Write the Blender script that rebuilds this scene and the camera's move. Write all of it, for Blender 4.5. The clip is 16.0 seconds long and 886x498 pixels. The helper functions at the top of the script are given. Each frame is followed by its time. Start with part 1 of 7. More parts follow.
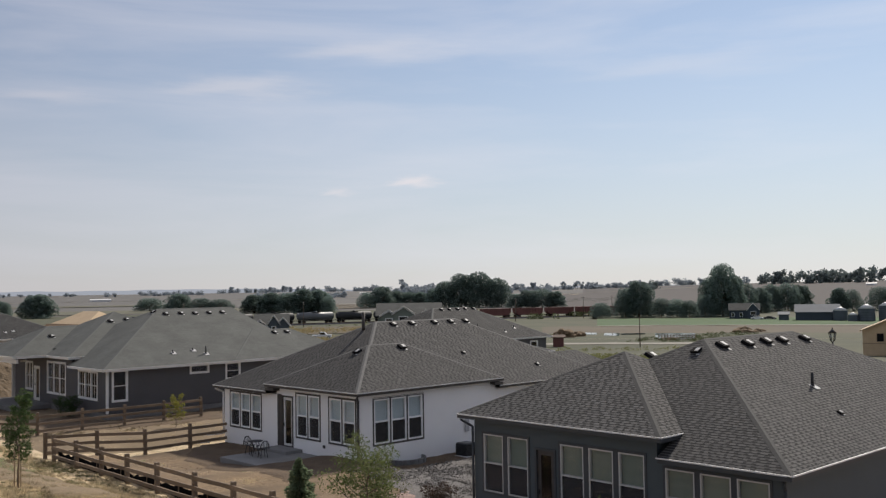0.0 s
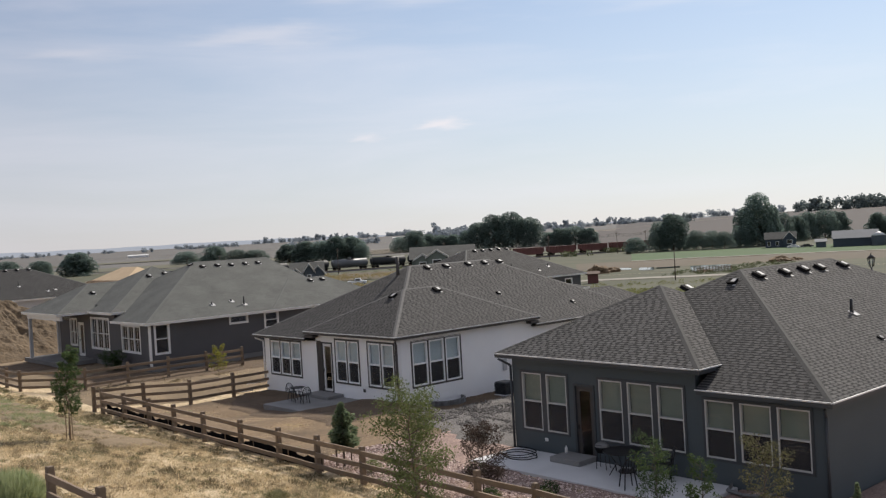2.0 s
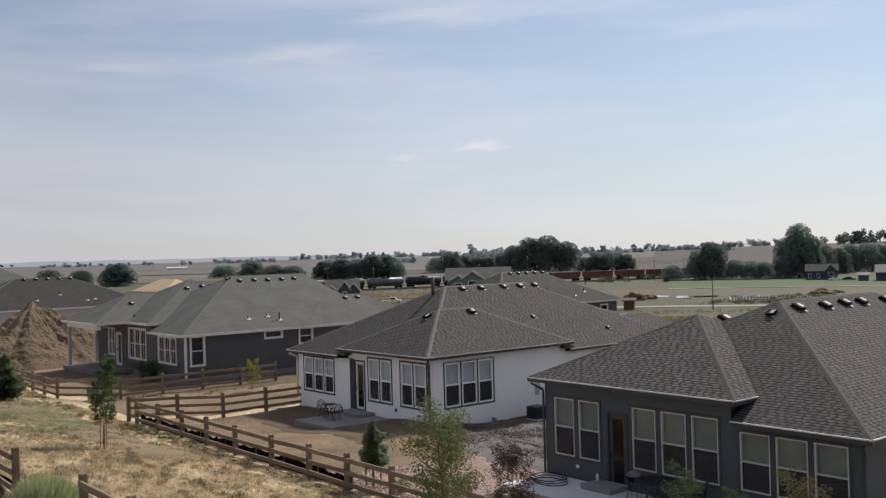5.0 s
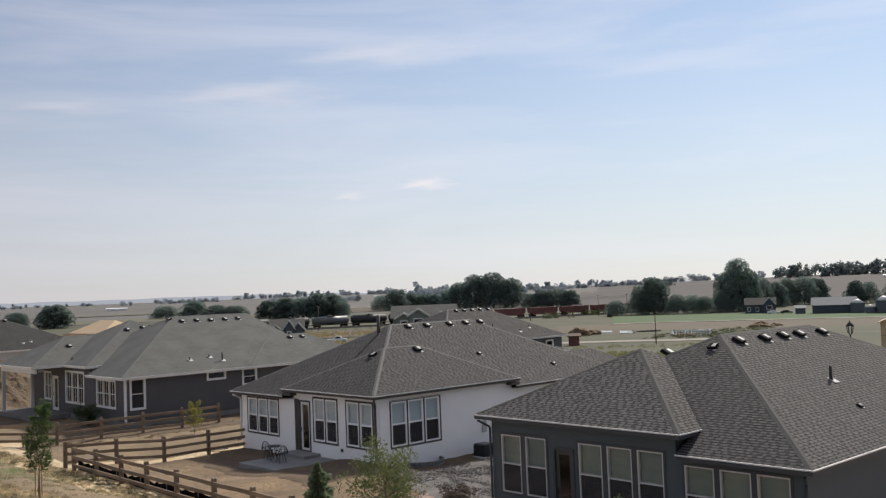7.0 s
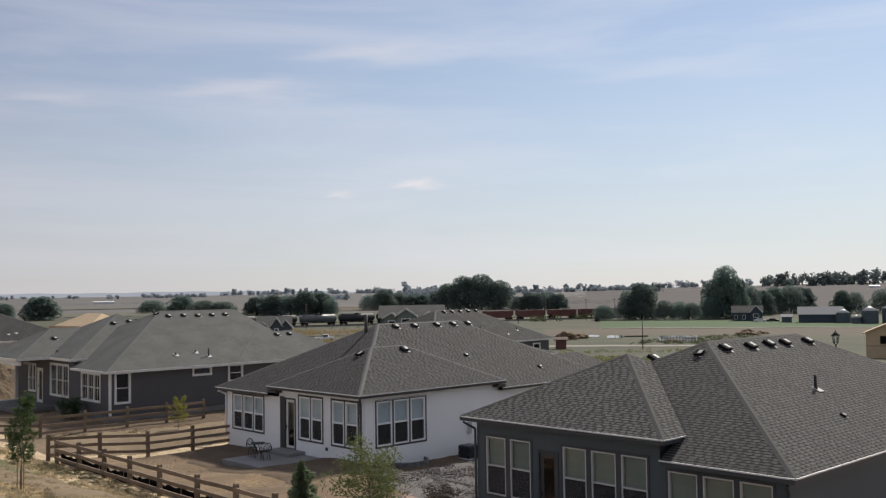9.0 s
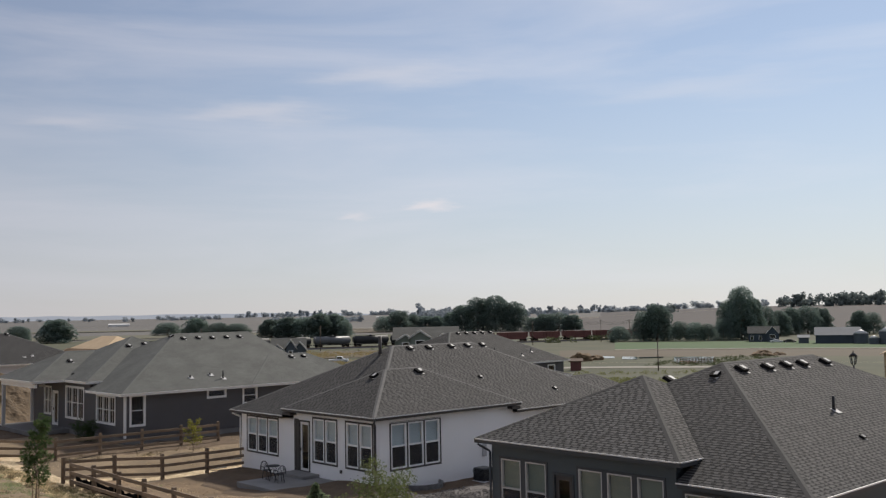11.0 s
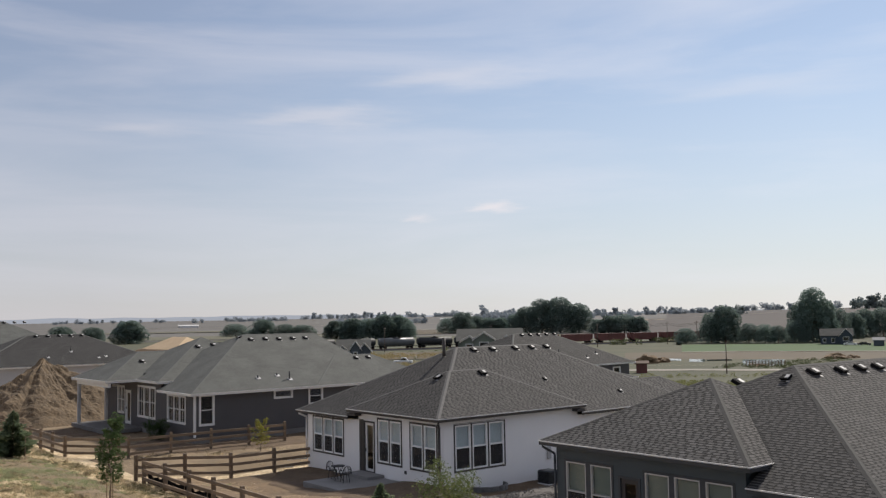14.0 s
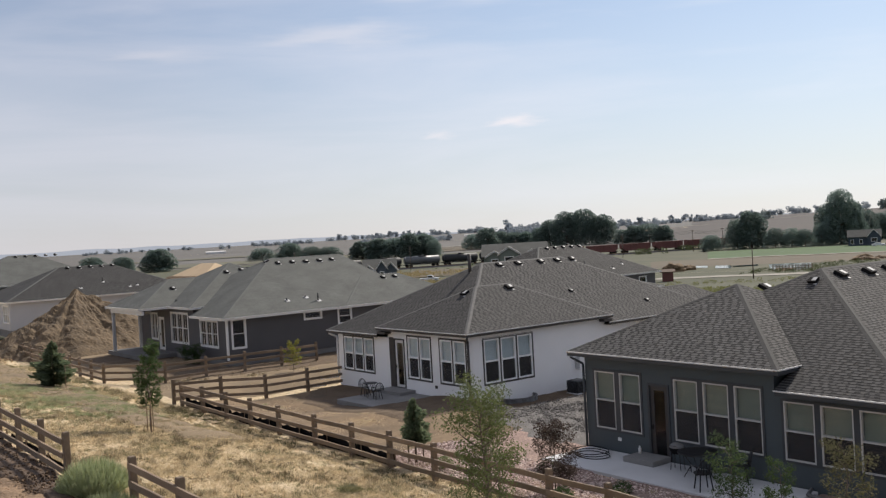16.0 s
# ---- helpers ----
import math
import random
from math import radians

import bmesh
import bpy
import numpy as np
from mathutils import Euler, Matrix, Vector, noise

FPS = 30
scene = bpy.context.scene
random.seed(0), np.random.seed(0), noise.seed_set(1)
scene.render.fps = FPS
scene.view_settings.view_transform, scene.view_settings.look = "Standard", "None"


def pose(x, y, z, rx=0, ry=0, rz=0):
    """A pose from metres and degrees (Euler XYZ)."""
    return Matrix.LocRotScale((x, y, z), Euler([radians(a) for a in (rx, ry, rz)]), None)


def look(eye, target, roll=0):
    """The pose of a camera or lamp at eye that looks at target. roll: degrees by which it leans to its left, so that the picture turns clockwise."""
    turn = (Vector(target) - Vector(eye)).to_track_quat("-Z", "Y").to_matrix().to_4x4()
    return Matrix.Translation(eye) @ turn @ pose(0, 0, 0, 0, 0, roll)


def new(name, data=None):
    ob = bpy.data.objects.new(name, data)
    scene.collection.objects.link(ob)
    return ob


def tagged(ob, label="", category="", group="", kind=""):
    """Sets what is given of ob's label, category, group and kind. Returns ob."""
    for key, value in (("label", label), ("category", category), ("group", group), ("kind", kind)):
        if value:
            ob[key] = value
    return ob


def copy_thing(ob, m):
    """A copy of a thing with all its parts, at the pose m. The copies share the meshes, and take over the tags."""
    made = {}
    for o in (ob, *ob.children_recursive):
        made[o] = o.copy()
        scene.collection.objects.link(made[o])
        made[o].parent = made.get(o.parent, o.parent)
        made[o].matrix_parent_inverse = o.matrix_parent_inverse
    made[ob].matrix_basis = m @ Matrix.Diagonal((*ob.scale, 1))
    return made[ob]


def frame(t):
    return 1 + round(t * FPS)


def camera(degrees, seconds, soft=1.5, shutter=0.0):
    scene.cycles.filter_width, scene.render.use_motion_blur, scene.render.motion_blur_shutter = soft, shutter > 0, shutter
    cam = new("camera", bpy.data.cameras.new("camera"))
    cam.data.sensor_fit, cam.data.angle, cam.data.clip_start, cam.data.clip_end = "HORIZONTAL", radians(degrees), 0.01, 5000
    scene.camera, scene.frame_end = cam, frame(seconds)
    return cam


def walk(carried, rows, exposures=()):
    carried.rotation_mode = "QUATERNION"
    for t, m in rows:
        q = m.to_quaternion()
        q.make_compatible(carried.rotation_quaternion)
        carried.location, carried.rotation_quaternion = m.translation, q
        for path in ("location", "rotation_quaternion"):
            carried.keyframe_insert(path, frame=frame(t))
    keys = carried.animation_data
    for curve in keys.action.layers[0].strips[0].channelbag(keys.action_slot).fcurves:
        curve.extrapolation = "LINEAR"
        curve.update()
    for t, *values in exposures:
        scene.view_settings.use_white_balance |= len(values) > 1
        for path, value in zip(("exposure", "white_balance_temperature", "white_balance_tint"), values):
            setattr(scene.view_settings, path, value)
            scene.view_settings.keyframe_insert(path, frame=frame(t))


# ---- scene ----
cam = camera(50.7, 16.0, 1.3)
EYE = (0.0, 0.0, 7.1)
PATH = [
    (0, 92.57, 0.90, -43.49),
    (0.5, 91.62, 1.05, -43.40),
    (1, 90.16, 1.29, -42.77),
    (1.5, 90.52, 2.19, -42.27),
    (2, 89.10, 3.31, -41.50),
    (2.5, 83.20, 3.49, -40.72),
    (3, 84.22, 1.73, -38.87),
    (3.5, 87.51, 1.21, -38.33),
    (4, 90.64, 1.16, -38.17),
    (4.5, 91.09, 1.21, -38.67),
    (4.7, 90.61, 1.29, -38.87),
    (6.8, 91.60, 2.14, -42.71),
    (7, 92.68, 2.19, -42.62),
    (7.5, 93.55, 2.48, -42.88),
    (8, 94.16, 2.36, -43.35),
    (8.5, 93.79, 1.27, -43.42),
    (9, 92.71, 0.88, -43.33),
    (11.3, 94.09, 1.11, -42.28),
    (11.5, 93.79, 1.15, -41.99),
    (12, 93.47, 1.29, -40.94),
    (12.5, 93.79, 1.55, -40.36),
    (13, 93.52, 1.52, -39.61),
    (13.5, 91.87, 1.15, -38.66),
    (14, 94.21, 1.01, -38.58),
    (14.5, 94.36, 1.10, -39.47),
    (15, 93.45, 1.64, -39.68),
    (15.5, 91.97, 3.34, -37.95),
    (16, 89.18, 3.24, -37.08),
]
EXPOSURES = [(0.0, -0.24), (0.5, -0.21), (1.0, -0.16), (1.5, -0.02), (2.0, -0.06), (2.5, 0.06), (3.0, 0.18), (3.5, 0.08), (4.0, -0.14), (4.5, -0.21), (7.0, -0.08), (7.5, -0.32), (8.0, -0.2), (8.5, -0.27), (9.0, -0.2), (11.5, -0.28), (12.5, -0.24), (13.5, -0.17), (14.5, -0.16), (15.5, -0.29), (16.0, -0.02)]
walk(cam, [(t, pose(*EYE, rx, ry, rz)) for t, rx, ry, rz in PATH], [(t, stops, 6430, 10) for t, stops in EXPOSURES])

# ---- world and sun ----
SUN_ELEVATION = radians(41.0)
SUN_SIDE = radians(18.0)
SUN_WAY = Vector((math.cos(SUN_SIDE), math.sin(SUN_SIDE), math.tan(SUN_ELEVATION))).normalized()
world = bpy.data.worlds.new("world")
scene.world = world
world.use_nodes = True
wn, wl = world.node_tree.nodes, world.node_tree.links
wn.clear()
sky = wn.new("ShaderNodeTexSky")
sky.sky_type, sky.sun_disc = "NISHITA", False
sky.sun_elevation, sky.sun_rotation = SUN_ELEVATION, math.atan2(SUN_WAY.x, SUN_WAY.y)
sky.altitude, sky.air_density, sky.dust_density, sky.ozone_density = 1500, 1.2, 0.6, 2.0
coord = wn.new("ShaderNodeTexCoord")
stretch = wn.new("ShaderNodeMapping")
stretch.inputs["Scale"].default_value = (1.3, 1.3, 9.0)
stretch.inputs["Rotation"].default_value = (0.05, 0.03, 0.4)
wl.new(coord.outputs["Generated"], stretch.inputs["Vector"])
wisps = wn.new("ShaderNodeTexNoise")
wisps.inputs["Scale"].default_value, wisps.inputs["Detail"].default_value, wisps.inputs["Roughness"].default_value = 1.6, 7.0, 0.55
wisps.inputs["Distortion"].default_value = 0.4
wl.new(stretch.outputs["Vector"], wisps.inputs["Vector"])
cover = wn.new("ShaderNodeMapRange")
cover.inputs["From Min"].default_value, cover.inputs["From Max"].default_value = 0.42, 0.72
cover.inputs["To Max"].default_value = 0.45
wl.new(wisps.outputs["Fac"], cover.inputs["Value"])
# low haze near the horizon
split = wn.new("ShaderNodeSeparateXYZ")
wl.new(coord.outputs["Generated"], split.inputs["Vector"])
low = wn.new("ShaderNodeMapRange")
low.interpolation_type = "SMOOTHSTEP"
low.inputs["From Min"].default_value, low.inputs["From Max"].default_value = -0.02, 0.30
low.inputs["To Min"].default_value, low.inputs["To Max"].default_value = 0.80, 0.30
wl.new(split.outputs["Z"], low.inputs["Value"])
# unseen white veil added overhead to brighten shaded sides
fill_veil = wn.new("ShaderNodeMapRange")
fill_veil.interpolation_type = "SMOOTHSTEP"
fill_veil.inputs["From Min"].default_value, fill_veil.inputs["From Max"].default_value = 0.36, 0.95
fill_veil.inputs["To Max"].default_value = 0.28
wl.new(split.outputs["Z"], fill_veil.inputs["Value"])
milky = wn.new("ShaderNodeMath")
wl.new(low.outputs["Result"], milky.inputs[0])
wl.new(fill_veil.outputs["Result"], milky.inputs[1])
haze = wn.new("ShaderNodeMix")
haze.data_type = "RGBA"
haze.inputs["B"].default_value = (6.55, 6.6, 7.05, 1)
wl.new(milky.outputs["Value"], haze.inputs["Factor"])
wl.new(sky.outputs["Color"], haze.inputs["A"])
clouds = wn.new("ShaderNodeMix")
clouds.data_type = "RGBA"
clouds.inputs["B"].default_value = (8.3, 8.3, 8.9, 1)
wl.new(cover.outputs["Result"], clouds.inputs["Factor"])
wl.new(haze.outputs["Result"], clouds.inputs["A"])
result = clouds.outputs["Result"]
for bearing, height, wide, high, amount in ((48.15, 6.70, 2.1, 0.45, 1.0), (52.85, 6.08, 1.3, 0.34, 0.6), (31.0, 13.0, 9.0, 1.0, 0.25), (58.4, 12.3, 6.0, 0.95, 0.48), (69.2, 11.3, 4.0, 0.5, 0.28), (50.5, 14.6, 6.5, 0.9, 0.4)):
    turn = wn.new("ShaderNodeMapping")
    turn.inputs["Rotation"].default_value = (0, 0, -radians(bearing))
    wl.new(coord.outputs["Generated"], turn.inputs["Vector"])
    fit_in = wn.new("ShaderNodeMapping")
    fit_in.inputs["Location"].default_value = (0, 0, -math.sin(radians(height)) / radians(high))
    fit_in.inputs["Scale"].default_value = (0, 1 / radians(wide), 1 / radians(high))
    wl.new(turn.outputs["Vector"], fit_in.inputs["Vector"])
    rough = wn.new("ShaderNodeTexNoise")
    rough.inputs["Scale"].default_value, rough.inputs["Detail"].default_value = 1.3, 4.0
    wl.new(fit_in.outputs["Vector"], rough.inputs["Vector"])
    span = wn.new("ShaderNodeVectorMath")
    span.operation = "LENGTH"
    wl.new(fit_in.outputs["Vector"], span.inputs[0])
    torn = wn.new("ShaderNodeMath")
    torn.operation = "MULTIPLY_ADD"
    torn.inputs[1].default_value = 1.4
    wl.new(rough.outputs["Fac"], torn.inputs[0])
    wl.new(span.outputs["Value"], torn.inputs[2])
    fade = wn.new("ShaderNodeMapRange")
    fade.interpolation_type = "SMOOTHSTEP"
    fade.inputs["From Min"].default_value, fade.inputs["From Max"].default_value = 1.7, 0.75
    fade.inputs["To Max"].default_value = amount
    wl.new(torn.outputs["Value"], fade.inputs["Value"])
    layer = wn.new("ShaderNodeMix")
    layer.data_type = "RGBA"
    layer.inputs["B"].default_value = (8.4, 8.2, 8.5, 1)
    wl.new(fade.outputs["Result"], layer.inputs["Factor"])
    wl.new(result, layer.inputs["A"])
    result = layer.outputs["Result"]
# the hazy sky brightens towards the sun's side
glare = wn.new("ShaderNodeVectorMath")
glare.operation = "DOT_PRODUCT"
glare.inputs[1].default_value = (math.cos(radians(6)), math.sin(radians(6)), 0.0)
wl.new(coord.outputs["Generated"], glare.inputs[0])
gain = wn.new("ShaderNodeMapRange")
gain.inputs["From Min"].default_value, gain.inputs["From Max"].default_value = 0.4, 0.97
wl.new(glare.outputs["Value"], gain.inputs["Value"])
tone = wn.new("ShaderNodeMix")
tone.data_type = "RGBA"
tone.inputs["A"].default_value, tone.inputs["B"].default_value = (0.935, 0.915, 0.93, 1), (1.15, 1.16, 1.16, 1)
wl.new(gain.outputs["Result"], tone.inputs["Factor"])
lit = wn.new("ShaderNodeVectorMath")
lit.operation = "MULTIPLY"
wl.new(result, lit.inputs[0])
wl.new(tone.outputs["Result"], lit.inputs[1])
result = lit.outputs["Vector"]
back = wn.new("ShaderNodeBackground")
back.inputs["Strength"].default_value = 0.10
wl.new(result, back.inputs["Color"])
wout = wn.new("ShaderNodeOutputWorld")
wl.new(back.outputs["Background"], wout.inputs["Surface"])

sun = new("sun", bpy.data.lights.new("sun", "SUN"))
sun.data.energy, sun.data.angle, sun.data.color = 5.0, radians(4.0), (1.0, 0.915, 0.80)
sun.matrix_world = look((0, 0, 60), Vector((0, 0, 60)) - SUN_WAY)


# ---- materials ----
def material(name, base, second=None, rough=0.8, metal=0.0, scale=4.0, fine=60.0, bump=0.2, depth=0.01, spread=0.0, spec=0.5, fine_mix=0.35):
    """A surface with two colours mixed by coarse patches and fine grain, and a fine relief."""
    m = bpy.data.materials.new(name)
    m.use_nodes = True
    n, l = m.node_tree.nodes, m.node_tree.links
    bsdf = n["Principled BSDF"]
    bsdf.inputs["Roughness"].default_value, bsdf.inputs["Metallic"].default_value = rough, metal
    bsdf.inputs["Specular IOR Level"].default_value = spec
    place = n.new("ShaderNodeTexCoord")
    coarse, grain = n.new("ShaderNodeTexNoise"), n.new("ShaderNodeTexNoise")
    for tex, s, d in ((coarse, scale, 4.0), (grain, fine, 3.0)):
        tex.inputs["Scale"].default_value, tex.inputs["Detail"].default_value = s, d
        l.new(place.outputs["Object"], tex.inputs["Vector"])
    both = n.new("ShaderNodeMix")
    both.inputs["Factor"].default_value = fine_mix
    l.new(coarse.outputs["Fac"], both.inputs["A"])
    l.new(grain.outputs["Fac"], both.inputs["B"])
    ramp = n.new("ShaderNodeMapRange")
    ramp.inputs["From Min"].default_value, ramp.inputs["From Max"].default_value = 0.32, 0.68
    l.new(both.outputs["Result"], ramp.inputs["Value"])
    mix = n.new("ShaderNodeMix")
    mix.data_type = "RGBA"
    second = second or tuple(c * 0.8 for c in base)
    mix.inputs["A"].default_value, mix.inputs["B"].default_value = (*second, 1), (*base, 1)
    l.new(ramp.outputs["Result"], mix.inputs["Factor"])
    colour = mix.outputs["Result"]
    if spread:
        info = n.new("ShaderNodeObjectInfo")
        hsv = n.new("ShaderNodeHueSaturation")
        vary = n.new("ShaderNodeMapRange")
        vary.inputs["To Min"].default_value, vary.inputs["To Max"].default_value = 1 - spread, 1 + spread
        l.new(info.outputs["Random"], vary.inputs["Value"])
        l.new(vary.outputs["Result"], hsv.inputs["Value"])
        l.new(colour, hsv.inputs["Color"])
        colour = hsv.outputs["Color"]
    l.new(colour, bsdf.inputs["Base Color"])
    relief = n.new("ShaderNodeBump")
    relief.inputs["Strength"].default_value, relief.inputs["Distance"].default_value = bump, depth
    l.new(both.outputs["Result"], relief.inputs["Height"])
    l.new(relief.outputs["Normal"], bsdf.inputs["Normal"])
    return m


def leaf_material(name, base, second, through_light=0.35, rough=0.75):
    """Leaves: each leaf its own shade, some light shining through."""
    m = bpy.data.materials.new(name)
    m.use_nodes = True
    n, l = m.node_tree.nodes, m.node_tree.links
    bsdf = n["Principled BSDF"]
    geo = n.new("ShaderNodeNewGeometry")
    mix = n.new("ShaderNodeMix")
    mix.data_type = "RGBA"
    mix.inputs["A"].default_value, mix.inputs["B"].default_value = (*base, 1), (*second, 1)
    l.new(geo.outputs["Random Per Island"], mix.inputs["Factor"])
    info = n.new("ShaderNodeObjectInfo")
    hsv = n.new("ShaderNodeHueSaturation")
    vary = n.new("ShaderNodeMapRange")
    vary.inputs["To Min"].default_value, vary.inputs["To Max"].default_value = 0.82, 1.2
    l.new(info.outputs["Random"], vary.inputs["Value"])
    l.new(vary.outputs["Result"], hsv.inputs["Value"])
    l.new(mix.outputs["Result"], hsv.inputs["Color"])
    l.new(hsv.outputs["Color"], bsdf.inputs["Base Color"])
    bsdf.inputs["Roughness"].default_value = rough
    bsdf.inputs["Specular IOR Level"].default_value = 0.12
    glow = n.new("ShaderNodeBsdfTranslucent")
    l.new(hsv.outputs["Color"], glow.inputs["Color"])
    add = n.new("ShaderNodeMixShader")
    add.inputs["Fac"].default_value = through_light
    l.new(bsdf.outputs["BSDF"], add.inputs[1])
    l.new(glow.outputs["BSDF"], add.inputs[2])
    l.new(add.outputs["Shader"], n["Material Output"].inputs["Surface"])
    return m


def glass_material(name, tint=(0.9, 0.93, 0.95), rough=0.02):
    m = bpy.data.materials.new(name)
    m.use_nodes = True
    n, l = m.node_tree.nodes, m.node_tree.links
    n.clear()
    clear, shiny = n.new("ShaderNodeBsdfTransparent"), n.new("ShaderNodeBsdfGlossy")
    clear.inputs["Color"].default_value = (*tint, 1)
    shiny.inputs["Roughness"].default_value = rough
    edge, power, gloss = n.new("ShaderNodeLayerWeight"), n.new("ShaderNodeMath"), n.new("ShaderNodeMapRange")
    power.operation = "POWER"
    power.inputs[1].default_value = 4.0
    gloss.inputs["To Min"].default_value, gloss.inputs["To Max"].default_value = 0.045, 1.0
    l.new(edge.outputs["Facing"], power.inputs[0])
    l.new(power.outputs["Value"], gloss.inputs["Value"])
    mix, out = n.new("ShaderNodeMixShader"), n.new("ShaderNodeOutputMaterial")
    l.new(gloss.outputs["Result"], mix.inputs["Fac"])
    l.new(clear.outputs["BSDF"], mix.inputs[1])
    l.new(shiny.outputs["BSDF"], mix.inputs[2])
    l.new(mix.outputs["Shader"], out.inputs["Surface"])
    return m


COURSE = 0.112   # how much of each shingle row shows


def shingle_material(name, base, second, third, banded=False):
    """Laminated roof shingles: courses with tabs of several shades."""
    m = bpy.data.materials.new(name)
    m.use_nodes = True
    n, l = m.node_tree.nodes, m.node_tree.links
    bsdf = n["Principled BSDF"]
    bsdf.inputs["Roughness"].default_value = 0.9
    bsdf.inputs["Specular IOR Level"].default_value = 0.3
    uv = n.new("ShaderNodeUVMap")
    tabs = n.new("ShaderNodeTexBrick")
    tabs.offset, tabs.squash = 0.37, 1.0
    tabs.inputs["Scale"].default_value = 1.0
    tabs.inputs["Brick Width"].default_value, tabs.inputs["Row Height"].default_value = 0.31, COURSE
    tabs.inputs["Mortar Size"].default_value, tabs.inputs["Mortar Smooth"].default_value = 0.008, 0.3
    tabs.inputs["Bias"].default_value = 0.0
    tabs.inputs["Color1"].default_value, tabs.inputs["Color2"].default_value = (*base, 1), (*second, 1)
    tabs.inputs["Mortar"].default_value = (*third, 1)
    l.new(uv.outputs["UV"], tabs.inputs["Vector"])
    shade = tabs.outputs["Color"]
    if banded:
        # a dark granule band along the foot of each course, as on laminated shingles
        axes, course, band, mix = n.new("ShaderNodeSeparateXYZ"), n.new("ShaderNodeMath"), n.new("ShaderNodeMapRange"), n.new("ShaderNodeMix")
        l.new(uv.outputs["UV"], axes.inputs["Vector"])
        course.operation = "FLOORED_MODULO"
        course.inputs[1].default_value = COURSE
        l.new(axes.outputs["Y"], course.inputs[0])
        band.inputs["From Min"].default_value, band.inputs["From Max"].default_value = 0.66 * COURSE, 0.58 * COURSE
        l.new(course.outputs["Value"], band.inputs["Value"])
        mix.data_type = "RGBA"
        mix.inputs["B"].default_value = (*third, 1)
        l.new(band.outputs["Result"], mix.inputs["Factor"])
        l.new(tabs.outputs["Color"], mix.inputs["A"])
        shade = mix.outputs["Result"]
    place = n.new("ShaderNodeTexCoord")
    patch, grain = n.new("ShaderNodeTexNoise"), n.new("ShaderNodeTexNoise")
    patch.inputs["Scale"].default_value, patch.inputs["Detail"].default_value = 0.8, 5.0
    grain.inputs["Scale"].default_value, grain.inputs["Detail"].default_value = 45.0, 3.0
    l.new(place.outputs["Object"], patch.inputs["Vector"])
    l.new(place.outputs["Object"], grain.inputs["Vector"])
    both = n.new("ShaderNodeMath")
    both.operation = "ADD"
    l.new(patch.outputs["Fac"], both.inputs[0])
    l.new(grain.outputs["Fac"], both.inputs[1])
    vary = n.new("ShaderNodeMapRange")
    vary.inputs["From Min"].default_value, vary.inputs["From Max"].default_value = 0.6, 1.4
    vary.inputs["To Min"].default_value, vary.inputs["To Max"].default_value = 0.7, 1.3
    l.new(both.outputs["Value"], vary.inputs["Value"])
    hsv = n.new("ShaderNodeHueSaturation")
    l.new(vary.outputs["Result"], hsv.inputs["Value"])
    l.new(shade, hsv.inputs["Color"])
    l.new(hsv.outputs["Color"], bsdf.inputs["Base Color"])
    relief = n.new("ShaderNodeBump")
    relief.inputs["Strength"].default_value, relief.inputs["Distance"].default_value = 0.5, 0.01
    l.new(grain.outputs["Fac"], relief.inputs["Height"])
    l.new(relief.outputs["Normal"], bsdf.inputs["Normal"])
    return m


